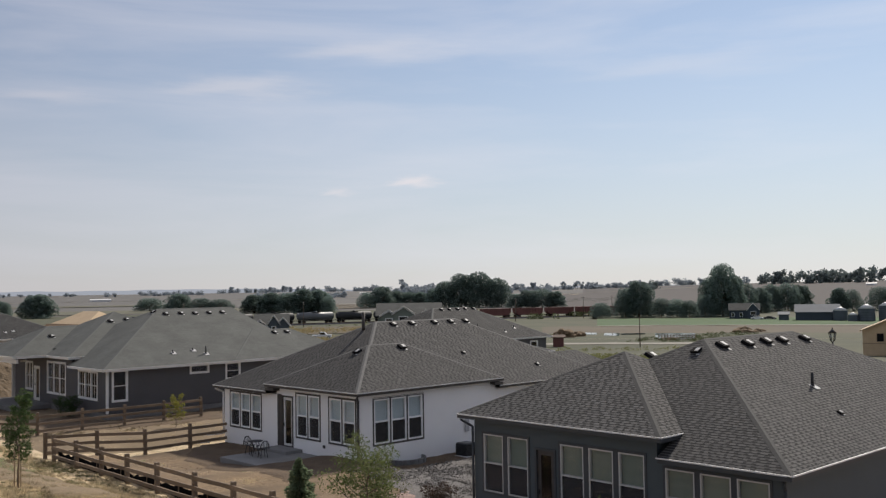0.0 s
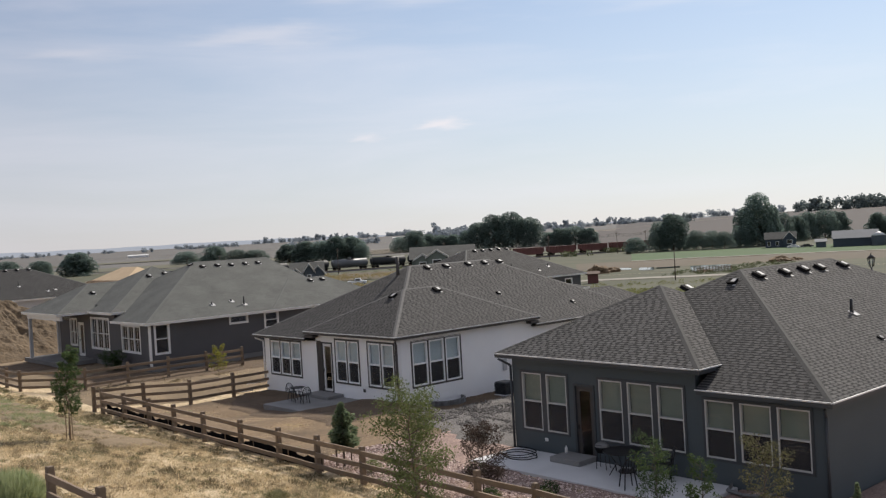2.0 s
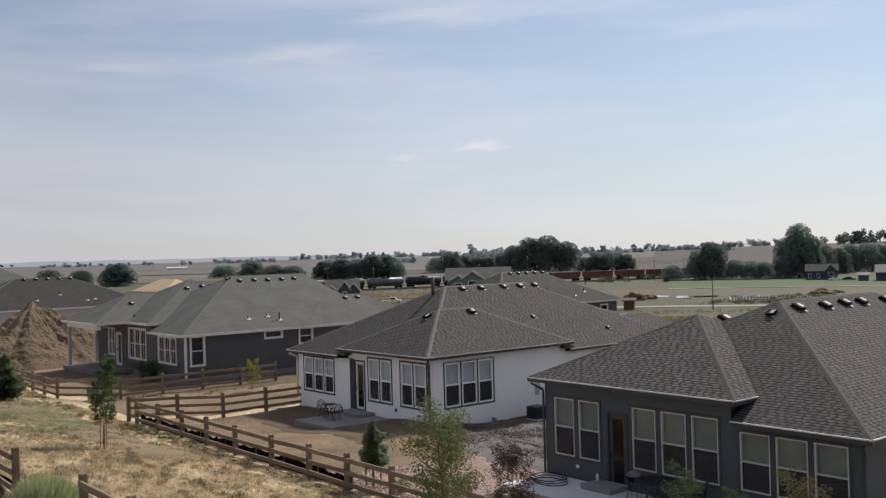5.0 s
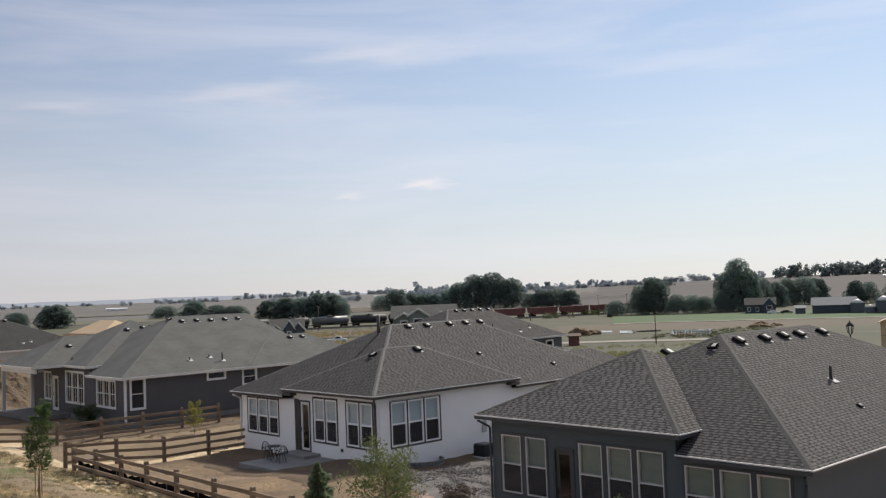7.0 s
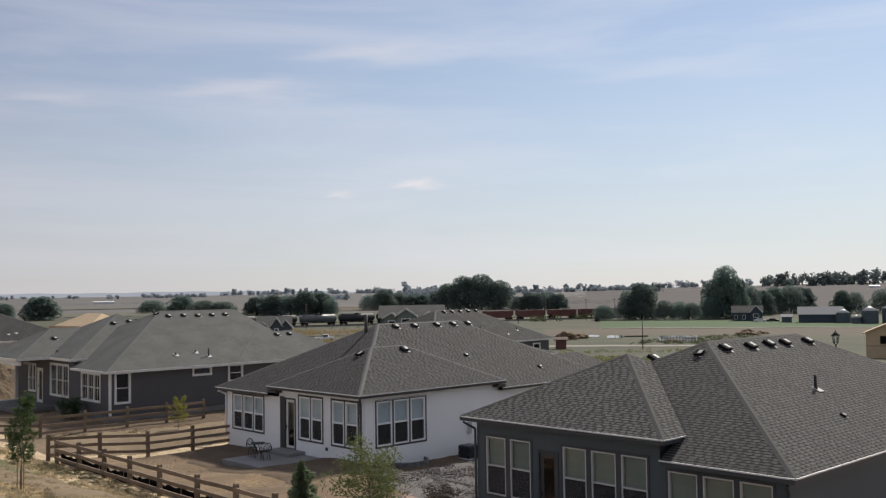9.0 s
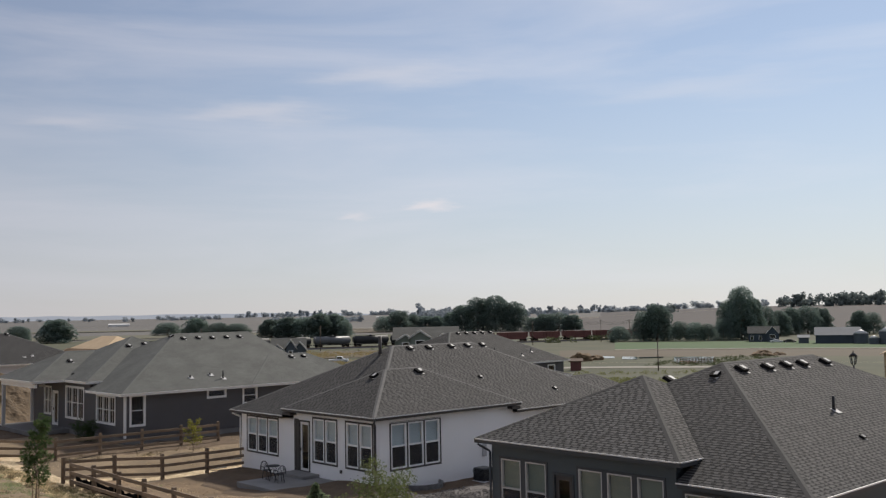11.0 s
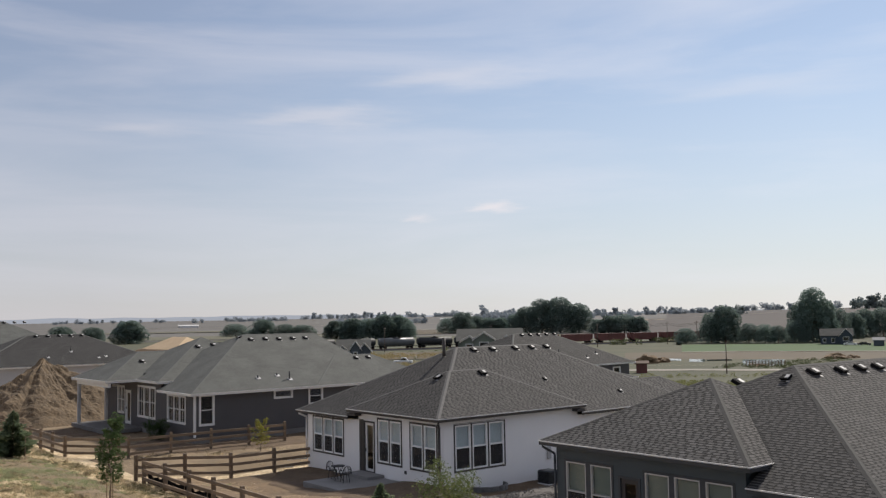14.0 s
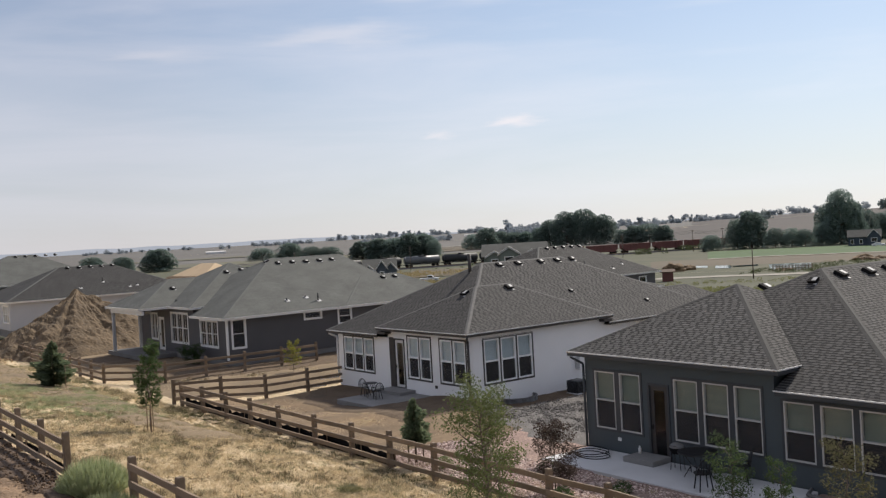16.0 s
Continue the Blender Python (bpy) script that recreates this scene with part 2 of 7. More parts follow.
MAT = {
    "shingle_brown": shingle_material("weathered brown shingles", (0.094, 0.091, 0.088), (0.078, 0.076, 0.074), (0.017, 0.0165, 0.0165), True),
    "shingle_grey": shingle_material("grey shingles", (0.117, 0.120, 0.111), (0.102, 0.105, 0.097), (0.076, 0.077, 0.072)),
    "white_paint": material("off-white siding paint", (0.88, 0.87, 0.86), (0.83, 0.82, 0.81), 0.7, scale=0.7, fine=30, bump=0.08),
    "slate_paint": material("blue-grey siding paint", (0.064, 0.080, 0.088), (0.053, 0.067, 0.074), 0.7, scale=0.7, fine=30, bump=0.08),
    "grey_paint": material("warm grey siding paint", (0.082, 0.079, 0.083), (0.070, 0.068, 0.072), 0.7, scale=0.7, fine=30, bump=0.08),
    "pale_paint": material("pale grey siding paint", (0.45, 0.45, 0.46), (0.40, 0.40, 0.41), 0.7, scale=0.7, fine=30, bump=0.08),
    "vinyl": material("white window vinyl", (0.92, 0.92, 0.91), (0.86, 0.86, 0.85), 0.45, scale=3, fine=80, bump=0.05),
    "vinyl_dull": material("almond window vinyl", (0.50, 0.49, 0.47), (0.45, 0.44, 0.42), 0.5, scale=3, fine=80, bump=0.05),
    "brown_trim": material("dark brown trim paint", (0.055, 0.048, 0.045), (0.045, 0.040, 0.037), 0.6, scale=3, fine=60, bump=0.06),
    "slate_trim": material("dark slate trim paint", (0.045, 0.050, 0.056), (0.036, 0.041, 0.046), 0.6, scale=3, fine=60, bump=0.06),
    "white_trim": material("white trim paint", (0.74, 0.73, 0.71), (0.66, 0.65, 0.63), 0.6, scale=3, fine=60, bump=0.06),
    "gutter": material("pale aluminium drip edge", (0.62, 0.615, 0.61), (0.50, 0.50, 0.50), 0.5, metal=0.1, scale=6, fine=80, bump=0.05),
    "blind": material("woven roller blind", (0.23, 0.25, 0.20), (0.19, 0.21, 0.17), 0.9, scale=3, fine=140, bump=0.2),
    "blind_pale": material("pale woven blind", (0.55, 0.60, 0.60), (0.48, 0.53, 0.53), 0.9, scale=3, fine=140, bump=0.2),
    "raw_timber": material("raw sawn timber", (0.34, 0.25, 0.16), (0.24, 0.17, 0.11), 0.8, scale=3, fine=40, bump=0.4),
    # near black: the unlit room's darkness is put into this colour
    "room": material("room wall with painted darkness", (0.035, 0.034, 0.033), (0.026, 0.025, 0.024), 0.9, scale=1, fine=20, bump=0.05),
    "glass": glass_material("window glass"),
    "concrete": material("pale patio concrete", (0.62, 0.62, 0.625), (0.52, 0.52, 0.525), 0.85, scale=0.9, fine=45, bump=0.25, depth=0.004),
    "concrete_grey": material("darker grey concrete", (0.26, 0.255, 0.25), (0.19, 0.186, 0.18), 0.85, scale=0.9, fine=45, bump=0.25, depth=0.004),
    "foundation": material("grey foundation concrete", (0.19, 0.185, 0.18), (0.14, 0.135, 0.13), 0.9, scale=1.2, fine=40, bump=0.3),
    "timber": material("brown stained fence timber", (0.245, 0.178, 0.118), (0.130, 0.093, 0.062), 0.8, scale=2.2, fine=45, bump=0.5, depth=0.006, spread=0.22),
    "vent_metal": material("dull galvanised metal", (0.20, 0.197, 0.194), (0.14, 0.138, 0.135), 0.6, metal=0.2, scale=5, fine=60, bump=0.08),
    "black": material("matt black", (0.012, 0.012, 0.013), (0.008, 0.008, 0.009), 0.85, spec=0.08, scale=5, fine=50, bump=0.1),
    "iron": material("black painted iron", (0.02, 0.02, 0.022), (0.012, 0.012, 0.013), 0.45, metal=0.3, scale=5, fine=50, bump=0.1),
    "bark": material("grey-brown bark", (0.17, 0.13, 0.10), (0.09, 0.07, 0.055), 0.9, scale=6, fine=50, bump=0.6, depth=0.01),
    "soil_pile": material("excavated yellow-brown clay", (0.185, 0.130, 0.076), (0.066, 0.047, 0.029), 0.95, scale=0.8, fine=5, bump=0.9, depth=0.12, fine_mix=0.5),
    "plywood": material("raw yellow plywood sheathing", (0.56, 0.42, 0.26), (0.46, 0.33, 0.20), 0.8, scale=1, fine=18, bump=0.1),
}


# ---- mesh helpers ----
def part(name, bm, mat, parent=None, label="", m=None):
    """Links a bmesh as one mesh object, under a thing or a part if one is given."""
    me = bpy.data.meshes.new(name)
    bm.normal_update()
    bm.to_mesh(me)
    bm.free()
    for one in mat if isinstance(mat, (list, tuple)) else (mat,):
        me.materials.append(MAT[one] if isinstance(one, str) else one)
    return piece(name, me, parent, label, m)


def piece(name, me, parent=None, label="", m=None):
    ob = new(name, me)
    if parent is not None:
        ob.parent = parent
    if m is not None:
        ob.matrix_basis = m
    if label:
        ob["label"] = label
    return ob


def thing(name, label, category, m=None, group="", kind=""):
    """An Empty at a thing's base, that parents its parts."""
    ob = new(name)
    ob.empty_display_size = 0.2
    if m is not None:
        ob.matrix_basis = m
    return tagged(ob, label, category, group, kind)


def box(bm, x0, x1, y0, y1, z0, z1, mat=0, bevel=0.0):
    vs = [bm.verts.new(p) for p in ((x0, y0, z0), (x1, y0, z0), (x1, y1, z0), (x0, y1, z0), (x0, y0, z1), (x1, y0, z1), (x1, y1, z1), (x0, y1, z1))]
    fs = [bm.faces.new([vs[i] for i in f]) for f in ((3, 2, 1, 0), (4, 5, 6, 7), (0, 1, 5, 4), (1, 2, 6, 5), (2, 3, 7, 6), (3, 0, 4, 7))]
    for f in fs:
        f.material_index = mat
    if bevel:
        bmesh.ops.bevel(bm, geom=list({e for f in fs for e in f.edges}), offset=bevel, segments=1, affect="EDGES")
    return fs


def boxed(*args, bevel=0.0):
    bm = bmesh.new()
    box(bm, *args, bevel=bevel)
    return bm


def tube(bm, a, b, r0, r1=None, sides=8, caps=True, mat=0):
    """A tapered round bar from a to b."""
    a, b = Vector(a), Vector(b)
    r1 = r0 if r1 is None else r1
    turn = (b - a).to_track_quat("Z", "Y").to_matrix()
    rings = []
    for p, r in ((a, r0), (b, r1)):
        rings.append([bm.verts.new(p + turn @ Vector((r * math.cos(2 * math.pi * i / sides), r * math.sin(2 * math.pi * i / sides), 0))) for i in range(sides)])
    for i in range(sides):
        f = bm.faces.new((rings[0][i], rings[0][(i + 1) % sides], rings[1][(i + 1) % sides], rings[1][i]))
        f.smooth, f.material_index = True, mat
    if caps:
        bm.faces.new(list(reversed(rings[0]))).material_index = mat
        bm.faces.new(rings[1]).material_index = mat


def tubed(*args, **kw):
    bm = bmesh.new()
    tube(bm, *args, **kw)
    return bm


def bent(points, r, sides=6):
    """A round bar through several points."""
    bm = bmesh.new()
    for a, b in zip(points, points[1:]):
        tube(bm, a, b, r, r, sides)
    return bm


def smooth(a, b, x):
    t = min(1.0, max(0.0, (x - a) / (b - a)))
    return t * t * (3 - 2 * t)


def ground_z(x, y):
    """Height of the land: the slope under the eye, the level house lots, a broad valley, and rising fields far off."""
    r = math.hypot(x, y)
    z = 0.177 * (15.7 - max(x, 6.4)) if x < 15.7 else 0.0
    if x < 6.4:
        z += 0.10 * (6.4 - max(x, -4))
    ahead = smooth(20, 60, x + 0.4 * y)
    z -= 5.5 * smooth(75, 190, r) * ahead
    z += 17.0 * smooth(520, 3600, r) * ahead
    side = math.degrees(math.atan2(y, x)) if r > 1 else 45.0
    z += 13.0 * smooth(470, 1400, r) * (1 - smooth(24, 42, side)) * (1 - 0.75 * smooth(1500, 3600, r)) * ahead
    z -= 0.38 * smooth(31.5, 37.0, y) * (1 - smooth(42.5, 45.0, y)) * smooth(16.5, 20.0, x) * (1 - smooth(40, 50, x))
    z -= 0.42 * smooth(24.2, 26.0, x) * (1 - smooth(40, 50, x)) * smooth(22.0, 25.0, y) * (1 - smooth(31.4, 33.0, y))
    return z


# ---- ground ----
def ground_material():
    m = bpy.data.materials.new("dry grass and earth")
    m.use_nodes = True
    n, l = m.node_tree.nodes, m.node_tree.links
    bsdf = n["Principled BSDF"]
    bsdf.inputs["Roughness"].default_value = 0.95
    bsdf.inputs["Specular IOR Level"].default_value = 0.2
    place = n.new("ShaderNodeTexCoord")

    def noise_tex(scale, detail=5.0, rough=0.6):
        t = n.new("ShaderNodeTexNoise")
        t.inputs["Scale"].default_value, t.inputs["Detail"].default_value, t.inputs["Roughness"].default_value = scale, detail, rough
        l.new(place.outputs["Object"], t.inputs["Vector"])
        return t

    def step(tex, a, b):
        r = n.new("ShaderNodeMapRange")
        r.inputs["From Min"].default_value, r.inputs["From Max"].default_value = a, b
        l.new(tex.outputs["Fac"], r.inputs["Value"])
        return r.outputs["Result"]

    def mixed(fac, a, b):
        x = n.new("ShaderNodeMix")
        x.data_type = "RGBA"
        l.new(fac, x.inputs["Factor"])
        for key, v in (("A", a), ("B", b)):
            if isinstance(v, tuple):
                x.inputs[key].default_value = (*v, 1)
            else:
                l.new(v, x.inputs[key])
        return x.outputs["Result"]

    straw = mixed(step(noise_tex(11, 8, 0.75), 0.38, 0.62), (0.42, 0.325, 0.20), (0.78, 0.635, 0.42))
    earth = mixed(step(noise_tex(0.35, 6, 0.7), 0.45, 0.62), straw, (0.60, 0.46, 0.29))
    green = mixed(step(noise_tex(0.5, 7, 0.72), 0.57, 0.67), earth, (0.27, 0.255, 0.13))
    specks = mixed(step(noise_tex(5, 4, 0.7), 0.58, 0.68), green, (0.22, 0.175, 0.10))
    pale = mixed(step(noise_tex(1.6, 8, 0.75), 0.50, 0.66), specks, (0.76, 0.62, 0.43))
    dull = mixed(step(noise_tex(2.6, 8, 0.8), 0.54, 0.70), pale, (0.29, 0.225, 0.145))
    l.new(dull, bsdf.inputs["Base Color"])
    relief = n.new("ShaderNodeBump")
    relief.inputs["Strength"].default_value, relief.inputs["Distance"].default_value = 1.0, 0.10
    l.new(noise_tex(9, 7, 0.7).outputs["Fac"], relief.inputs["Height"])
    l.new(relief.outputs["Normal"], bsdf.inputs["Normal"])
    return m


MAT["ground"] = ground_material()


def land(name, xs, ys, lift, mat, label="", category="ground", lumps=0.0):
    """A sheet of land that follows the height of the ground, on a grid of xs by ys."""
    bm = bmesh.new()
    grid = [[bm.verts.new((x, y, ground_z(x, y) + lift + lumps * noise.noise((x * 0.7, y * 0.7, 3.1)) + 0.5 * lumps * noise.noise((x * 2.1, y * 2.1, 7.7)))) for y in ys] for x in xs]
    for i in range(len(xs) - 1):
        for j in range(len(ys) - 1):
            f = bm.faces.new((grid[i][j], grid[i + 1][j], grid[i + 1][j + 1], grid[i][j + 1]))
            f.smooth = True
    return tagged(part(name, bm, mat), label, category, kind="structure")


def spaced(*stops):
    """Coordinates from stop to stop, each stretch with its own step."""
    out = [stops[0]]
    for step, end in zip(stops[1::2], stops[2::2]):
        start = out[-1]
        count = max(1, round((end - start) / step))
        out += [start + (end - start) * (i + 1) / count for i in range(count)]
    return out


land("ground", spaced(-4500, 300, -300, 20, -20, 1.2, 16, 0.6, 17, 1.0, 24, 0.4, 27, 1.5, 60, 10, 300, 50, 1000, 150, 4500), spaced(-4500, 300, -300, 20, -20, 1.5, 20, 0.7, 46, 1.5, 70, 10, 300, 50, 1000, 150, 4500), 0.0, "ground",
     "dry straw-coloured grass with bare earth and green weeds", lumps=0.05)


# ---- houses ----


def wall_mesh(length, height, openings, thick=0.18):
    """A wall from 0 to length with real openings (u0, u1, v0, v1) through it; local y points into the house."""
    bm = bmesh.new()
    us = sorted({0.0, length, *(o[0] for o in openings), *(o[1] for o in openings)})
    vs = sorted({0.0, height, *(o[2] for o in openings), *(o[3] for o in openings)})
    hole = lambda u, v: any(o[0] < u < o[1] and o[2] < v < o[3] for o in openings)
    solid = [[not hole((us[i] + us[i + 1]) / 2, (vs[j] + vs[j + 1]) / 2) for j in range(len(vs) - 1)] for i in range(len(us) - 1)]
    verts = {}

    def vert(i, j, k):
        if (i, j, k) not in verts:
            verts[i, j, k] = bm.verts.new((us[i], thick * k, vs[j]))
        return verts[i, j, k]

    for i in range(len(us) - 1):
        for j in range(len(vs) - 1):
            if not solid[i][j]:
                continue
            bm.faces.new((vert(i, j, 0), vert(i + 1, j, 0), vert(i + 1, j + 1, 0), vert(i, j + 1, 0)))
            bm.faces.new((vert(i, j, 1), vert(i, j + 1, 1), vert(i + 1, j + 1, 1), vert(i + 1, j, 1)))
            for di, dj, a, b in ((-1, 0, (i, j), (i, j + 1)), (1, 0, (i + 1, j + 1), (i + 1, j)), (0, -1, (i + 1, j), (i, j)), (0, 1, (i, j + 1), (i + 1, j + 1))):
                p, q = i + di, j + dj
                if not (0 <= p < len(us) - 1 and 0 <= q < len(vs) - 1 and solid[p][q]):
                    bm.faces.new((vert(*a, 0), vert(*b, 0), vert(*b, 1), vert(*a, 1)))
    bmesh.ops.recalc_face_normals(bm, faces=bm.faces[:])
    return bm


def frame_mesh(u0, u1, v0, v1, w, y0, y1, rails=()):
    """A rectangular frame of members w wide, with cross rails at the heights given."""
    bm = bmesh.new()
    box(bm, u0, u0 + w, y0, y1, v0, v1)
    box(bm, u1 - w, u1, y0, y1, v0, v1)
    box(bm, u0 + w, u1 - w, y0, y1, v1 - w, v1)
    box(bm, u0 + w, u1 - w, y0, y1, v0, v0 + w)
    for v in rails:
        box(bm, u0 + w, u1 - w, y0, y1, v - w / 2, v + w / 2)
    return bm


def sheet(u0, u1, y, v0, v1):
    bm = bmesh.new()
    bm.faces.new([bm.verts.new(p) for p in ((u0, y, v0), (u1, y, v0), (u1, y, v1), (u0, y, v1))])
    return bm


def window_unit(house, m, u0, u1, v0, v1, vinyl, blind=0.5, rail=0.5, grid=(0, 0), screen=True, blind_mat="blind", w=0.04):
    """A single-hung window in its opening: frame with a meeting rail, two panes, a blind and an insect screen."""
    mid = v0 + (v1 - v0) * rail
    win = part("window", frame_mesh(u0, u1, v0, v1, w, -0.014, 0.09, [mid] if rail else []), vinyl, house, m=m)
    halves = ((v0 + w, mid - w / 2), (mid + w / 2, v1 - w)) if rail else ((v0 + w, v1 - w),)
    for a, b in halves:
        pane = part("pane", sheet(u0 + w, u1 - w, 0.045, a, b), "glass", win, "clear glass pane")
        pane.visible_shadow = False
    if grid != (0, 0):
        bm = bmesh.new()
        for a, b in halves:
            for i in range(1, grid[0]):
                u = u0 + w + (u1 - u0 - 2 * w) * i / grid[0]
                box(bm, u - 0.012, u + 0.012, 0.03, 0.044, a, b)
            for j in range(1, grid[1]):
                v = a + (b - a) * j / grid[1]
                box(bm, u0 + w, u1 - w, 0.031, 0.043, v - 0.012, v + 0.012)
        part("muntins", bm, vinyl, win)
    if blind:
        b0 = v1 - w - (v1 - v0 - 2 * w) * blind
        bm = bmesh.new()
        steps = 14
        for i in range(steps):
            a, b = b0 + (v1 - w - b0) * i / steps, b0 + (v1 - w - b0) * (i + 1) / steps
            vs = [bm.verts.new(p) for p in ((u0 + w, 0.10, a), (u1 - w, 0.10, a), (u1 - w, 0.115, b), (u0 + w, 0.115, b))]
            bm.faces.new(vs)
            vs = [bm.verts.new(p) for p in ((u0 + w, 0.10, a), (u1 - w, 0.10, a), (u1 - w, 0.115, a), (u0 + w, 0.115, a))]
            bm.faces.new(vs)
        part("blind", bm, blind_mat, win, "lowered woven blind")
    if screen and rail:
        part("insect_screen", boxed(u0 + w, u1 - w, 0.020, 0.023, v0 + w, mid - w / 2), MAT["screen_mesh"], win)
    return win


def screen_mesh_material():
    m = bpy.data.materials.new("insect screen mesh")
    m.use_nodes = True
    n, l = m.node_tree.nodes, m.node_tree.links
    bsdf = n["Principled BSDF"]
    bsdf.inputs["Base Color"].default_value = (0.052, 0.048, 0.047, 1)
    bsdf.inputs["Roughness"].default_value = 0.8
    clear, mix = n.new("ShaderNodeBsdfTransparent"), n.new("ShaderNodeMixShader")
    mix.inputs["Fac"].default_value = 0.55
    l.new(clear.outputs["BSDF"], mix.inputs[1])
    l.new(bsdf.outputs["BSDF"], mix.inputs[2])
    l.new(mix.outputs["Shader"], n["Material Output"].inputs["Surface"])
    return m


MAT["screen_mesh"] = screen_mesh_material()


def hip_roof(house, name, x0, x1, y0, y1, eave, pitch, mat, trim, soffit, caps=True, gutter="gutter", from_y=None, from_x=None, to_y=None, end=None, cap="cap", far_x=None):
    """A hip roof over a rectangle: shingled slopes, fascia boards, soffit, drip edges, ridge caps.
    from_y, to_y: the stretch of the -x eave that is built; from_x, far_x: where the -y and +y eaves begin. The rest is taken out under a higher roof."""
    half = min(x1 - x0, y1 - y0) / 2
    top = eave + half * pitch
    long_x = x1 - x0 >= y1 - y0
    if long_x:
        a, b = Vector((x0 + half, (y0 + y1) / 2, top)), Vector((x1 - (half if end is None else end), (y0 + y1) / 2, top))
    else:
        a, b = Vector(((x0 + x1) / 2, y0 + half, top)), Vector(((x0 + x1) / 2, y1 - half, top))
    c = [Vector(p) for p in ((x0, y0, eave), (x1, y0, eave), (x1, y1, eave), (x0, y1, eave))]
    if long_x:
        slopes = [(c[0], c[1], b, a), (c[1], c[2], b), (c[2], c[3], a, b), (c[3], c[0], a)]
        hips = [(c[0], a), (c[3], a), (c[1], b), (c[2], b), (a, b)]
    else:
        slopes = [(c[0], c[1], a), (c[1], c[2], b, a), (c[2], c[3], b), (c[3], c[0], a, b)]
        hips = [(c[0], a), (c[1], a), (c[2], b), (c[3], b), (a, b)]
    ya, yb, xa = y0 if from_y is None else from_y, y1 if to_y is None else to_y, x0 if from_x is None else from_x
    cut = 0.75
    xf = x0 if far_x is None else far_x
    bm = bmesh.new()
    uv = bm.loops.layers.uv.new("UVMap")
    for s in slopes:
        pts = [p for i, p in enumerate(s) if (p - s[i - 1]).length > 1e-4]
        f = bm.faces.new([bm.verts.new(p) for p in pts])
        along = (s[1] - s[0]).normalized()
        normal = (s[1] - s[0]).cross(s[-1] - s[0]).normalized()
        up = normal.cross(along)
        for loop in f.loops:
            d = loop.vert.co - s[0]
            loop[uv].uv = (d.dot(along) + s[0].x * 0.37, d.dot(up))
    if (ya, yb, xa, xf) != (y0, y1, x0, x0):
        for co, no in (((x0 + cut, 0, 0), (1, 0, 0)), ((0, ya, 0), (0, 1, 0)), ((0, yb, 0), (0, 1, 0)), ((0, y0 + cut, 0), (0, 1, 0)), ((xa, 0, 0), (1, 0, 0)), ((0, y1 - cut, 0), (0, 1, 0)), ((xf, 0, 0), (1, 0, 0))):
            bmesh.ops.bisect_plane(bm, geom=bm.verts[:] + bm.edges[:] + bm.faces[:], plane_co=co, plane_no=no)
        gone = []
        for f in bm.faces:
            p = f.calc_center_median()
            if (p.x < x0 + cut and not ya < p.y < yb) or (p.y < y0 + cut and p.x < xa) or (p.y > y1 - cut and p.x < xf):
                gone.append(f)
        bmesh.ops.delete(bm, geom=gone, context="FACES")
    roof = part(name, bm, mat, house)
    t, d, g = 0.025, 0.14, 0.035
    runs = [("x", xa, x1, y0, 1), ("x", xf, x1, y1, -1), ("y", ya, yb, x0, 1), ("y", y0, y1, x1, -1)]
    for axis, p, q, at, into in runs:
        lo, hi = sorted((at, at + into * t))
        go, gi = sorted((at - into * g, at - into * 0.003))
        if axis == "x":
            part("fascia", boxed(p, q, lo, hi, eave - d, eave - 0.022), trim, roof)
            part("drip_edge", boxed(p, q, go, gi, eave - 0.03, eave + 0.006), gutter, roof, "pale metal drip edge")
        else:
            part("fascia", boxed(lo, hi, p + t, q - t, eave - d, eave - 0.022), trim, roof)
            part("drip_edge", boxed(go, gi, p, q, eave - 0.03, eave + 0.006), gutter, roof, "pale metal drip edge")
    z0, z1 = eave - d + 0.02, eave - d + 0.04
    part("soffit", boxed(max(x0 + t, x0 + cut if xa > x0 or ya > y0 or yb < y1 else x0 + t), x1 - t, y0 + t if xa == x0 else y0 + cut, y1 - t if xf == x0 else y1 - cut, z0, z1), soffit, roof)
    if xf > x0:
        part("soffit", boxed(xf + t, x1 - t, y1 - cut, y1 - t, z0, z1), soffit, roof)
    if ya > y0 or yb < y1:
        part("soffit", boxed(x0 + t, x0 + cut, ya + t, yb - t, z0, z1), soffit, roof)
    if xa > x0:
        part("soffit", boxed(xa + t, x1 - t, y0 + t, y0 + cut, z0, z1), soffit, roof)
    if caps:
        for p, q in hips:
            if (q - p).length < 0.2:
                continue
            if p.x < x0 + 0.01 and ((p.y < y0 + 0.01 and (ya > y0 or xa > x0)) or (p.y > y1 - 0.01 and yb < y1)):
                p = p.lerp(q, 0.16)
            bm = bmesh.new()
            n = max(1, int((q - p).length / 0.15))
            side = (q - p).cross(Vector((0, 0, 1))).normalized() * 0.10
            fall = Vector((0, 0, 0.10 * pitch * (0.75 if abs(q.z - p.z) > 0.1 else 1.0)))
            rim = None
            for i in range(n + 1):
                for lift in (0.012, 0.008):
                    c = p.lerp(q, i / n) + Vector((0, 0, lift))
                    cur = [bm.verts.new(o) for o in (c - side - fall, c, c + side - fall)]
                    if rim:
                        bm.faces.new((rim[0], rim[1], cur[1], cur[0]))
                        bm.faces.new((rim[1], rim[2], cur[2], cur[1]))
                    rim = cur
            part("ridge_cap", bm, cap, roof)
    return a, b, top, roof


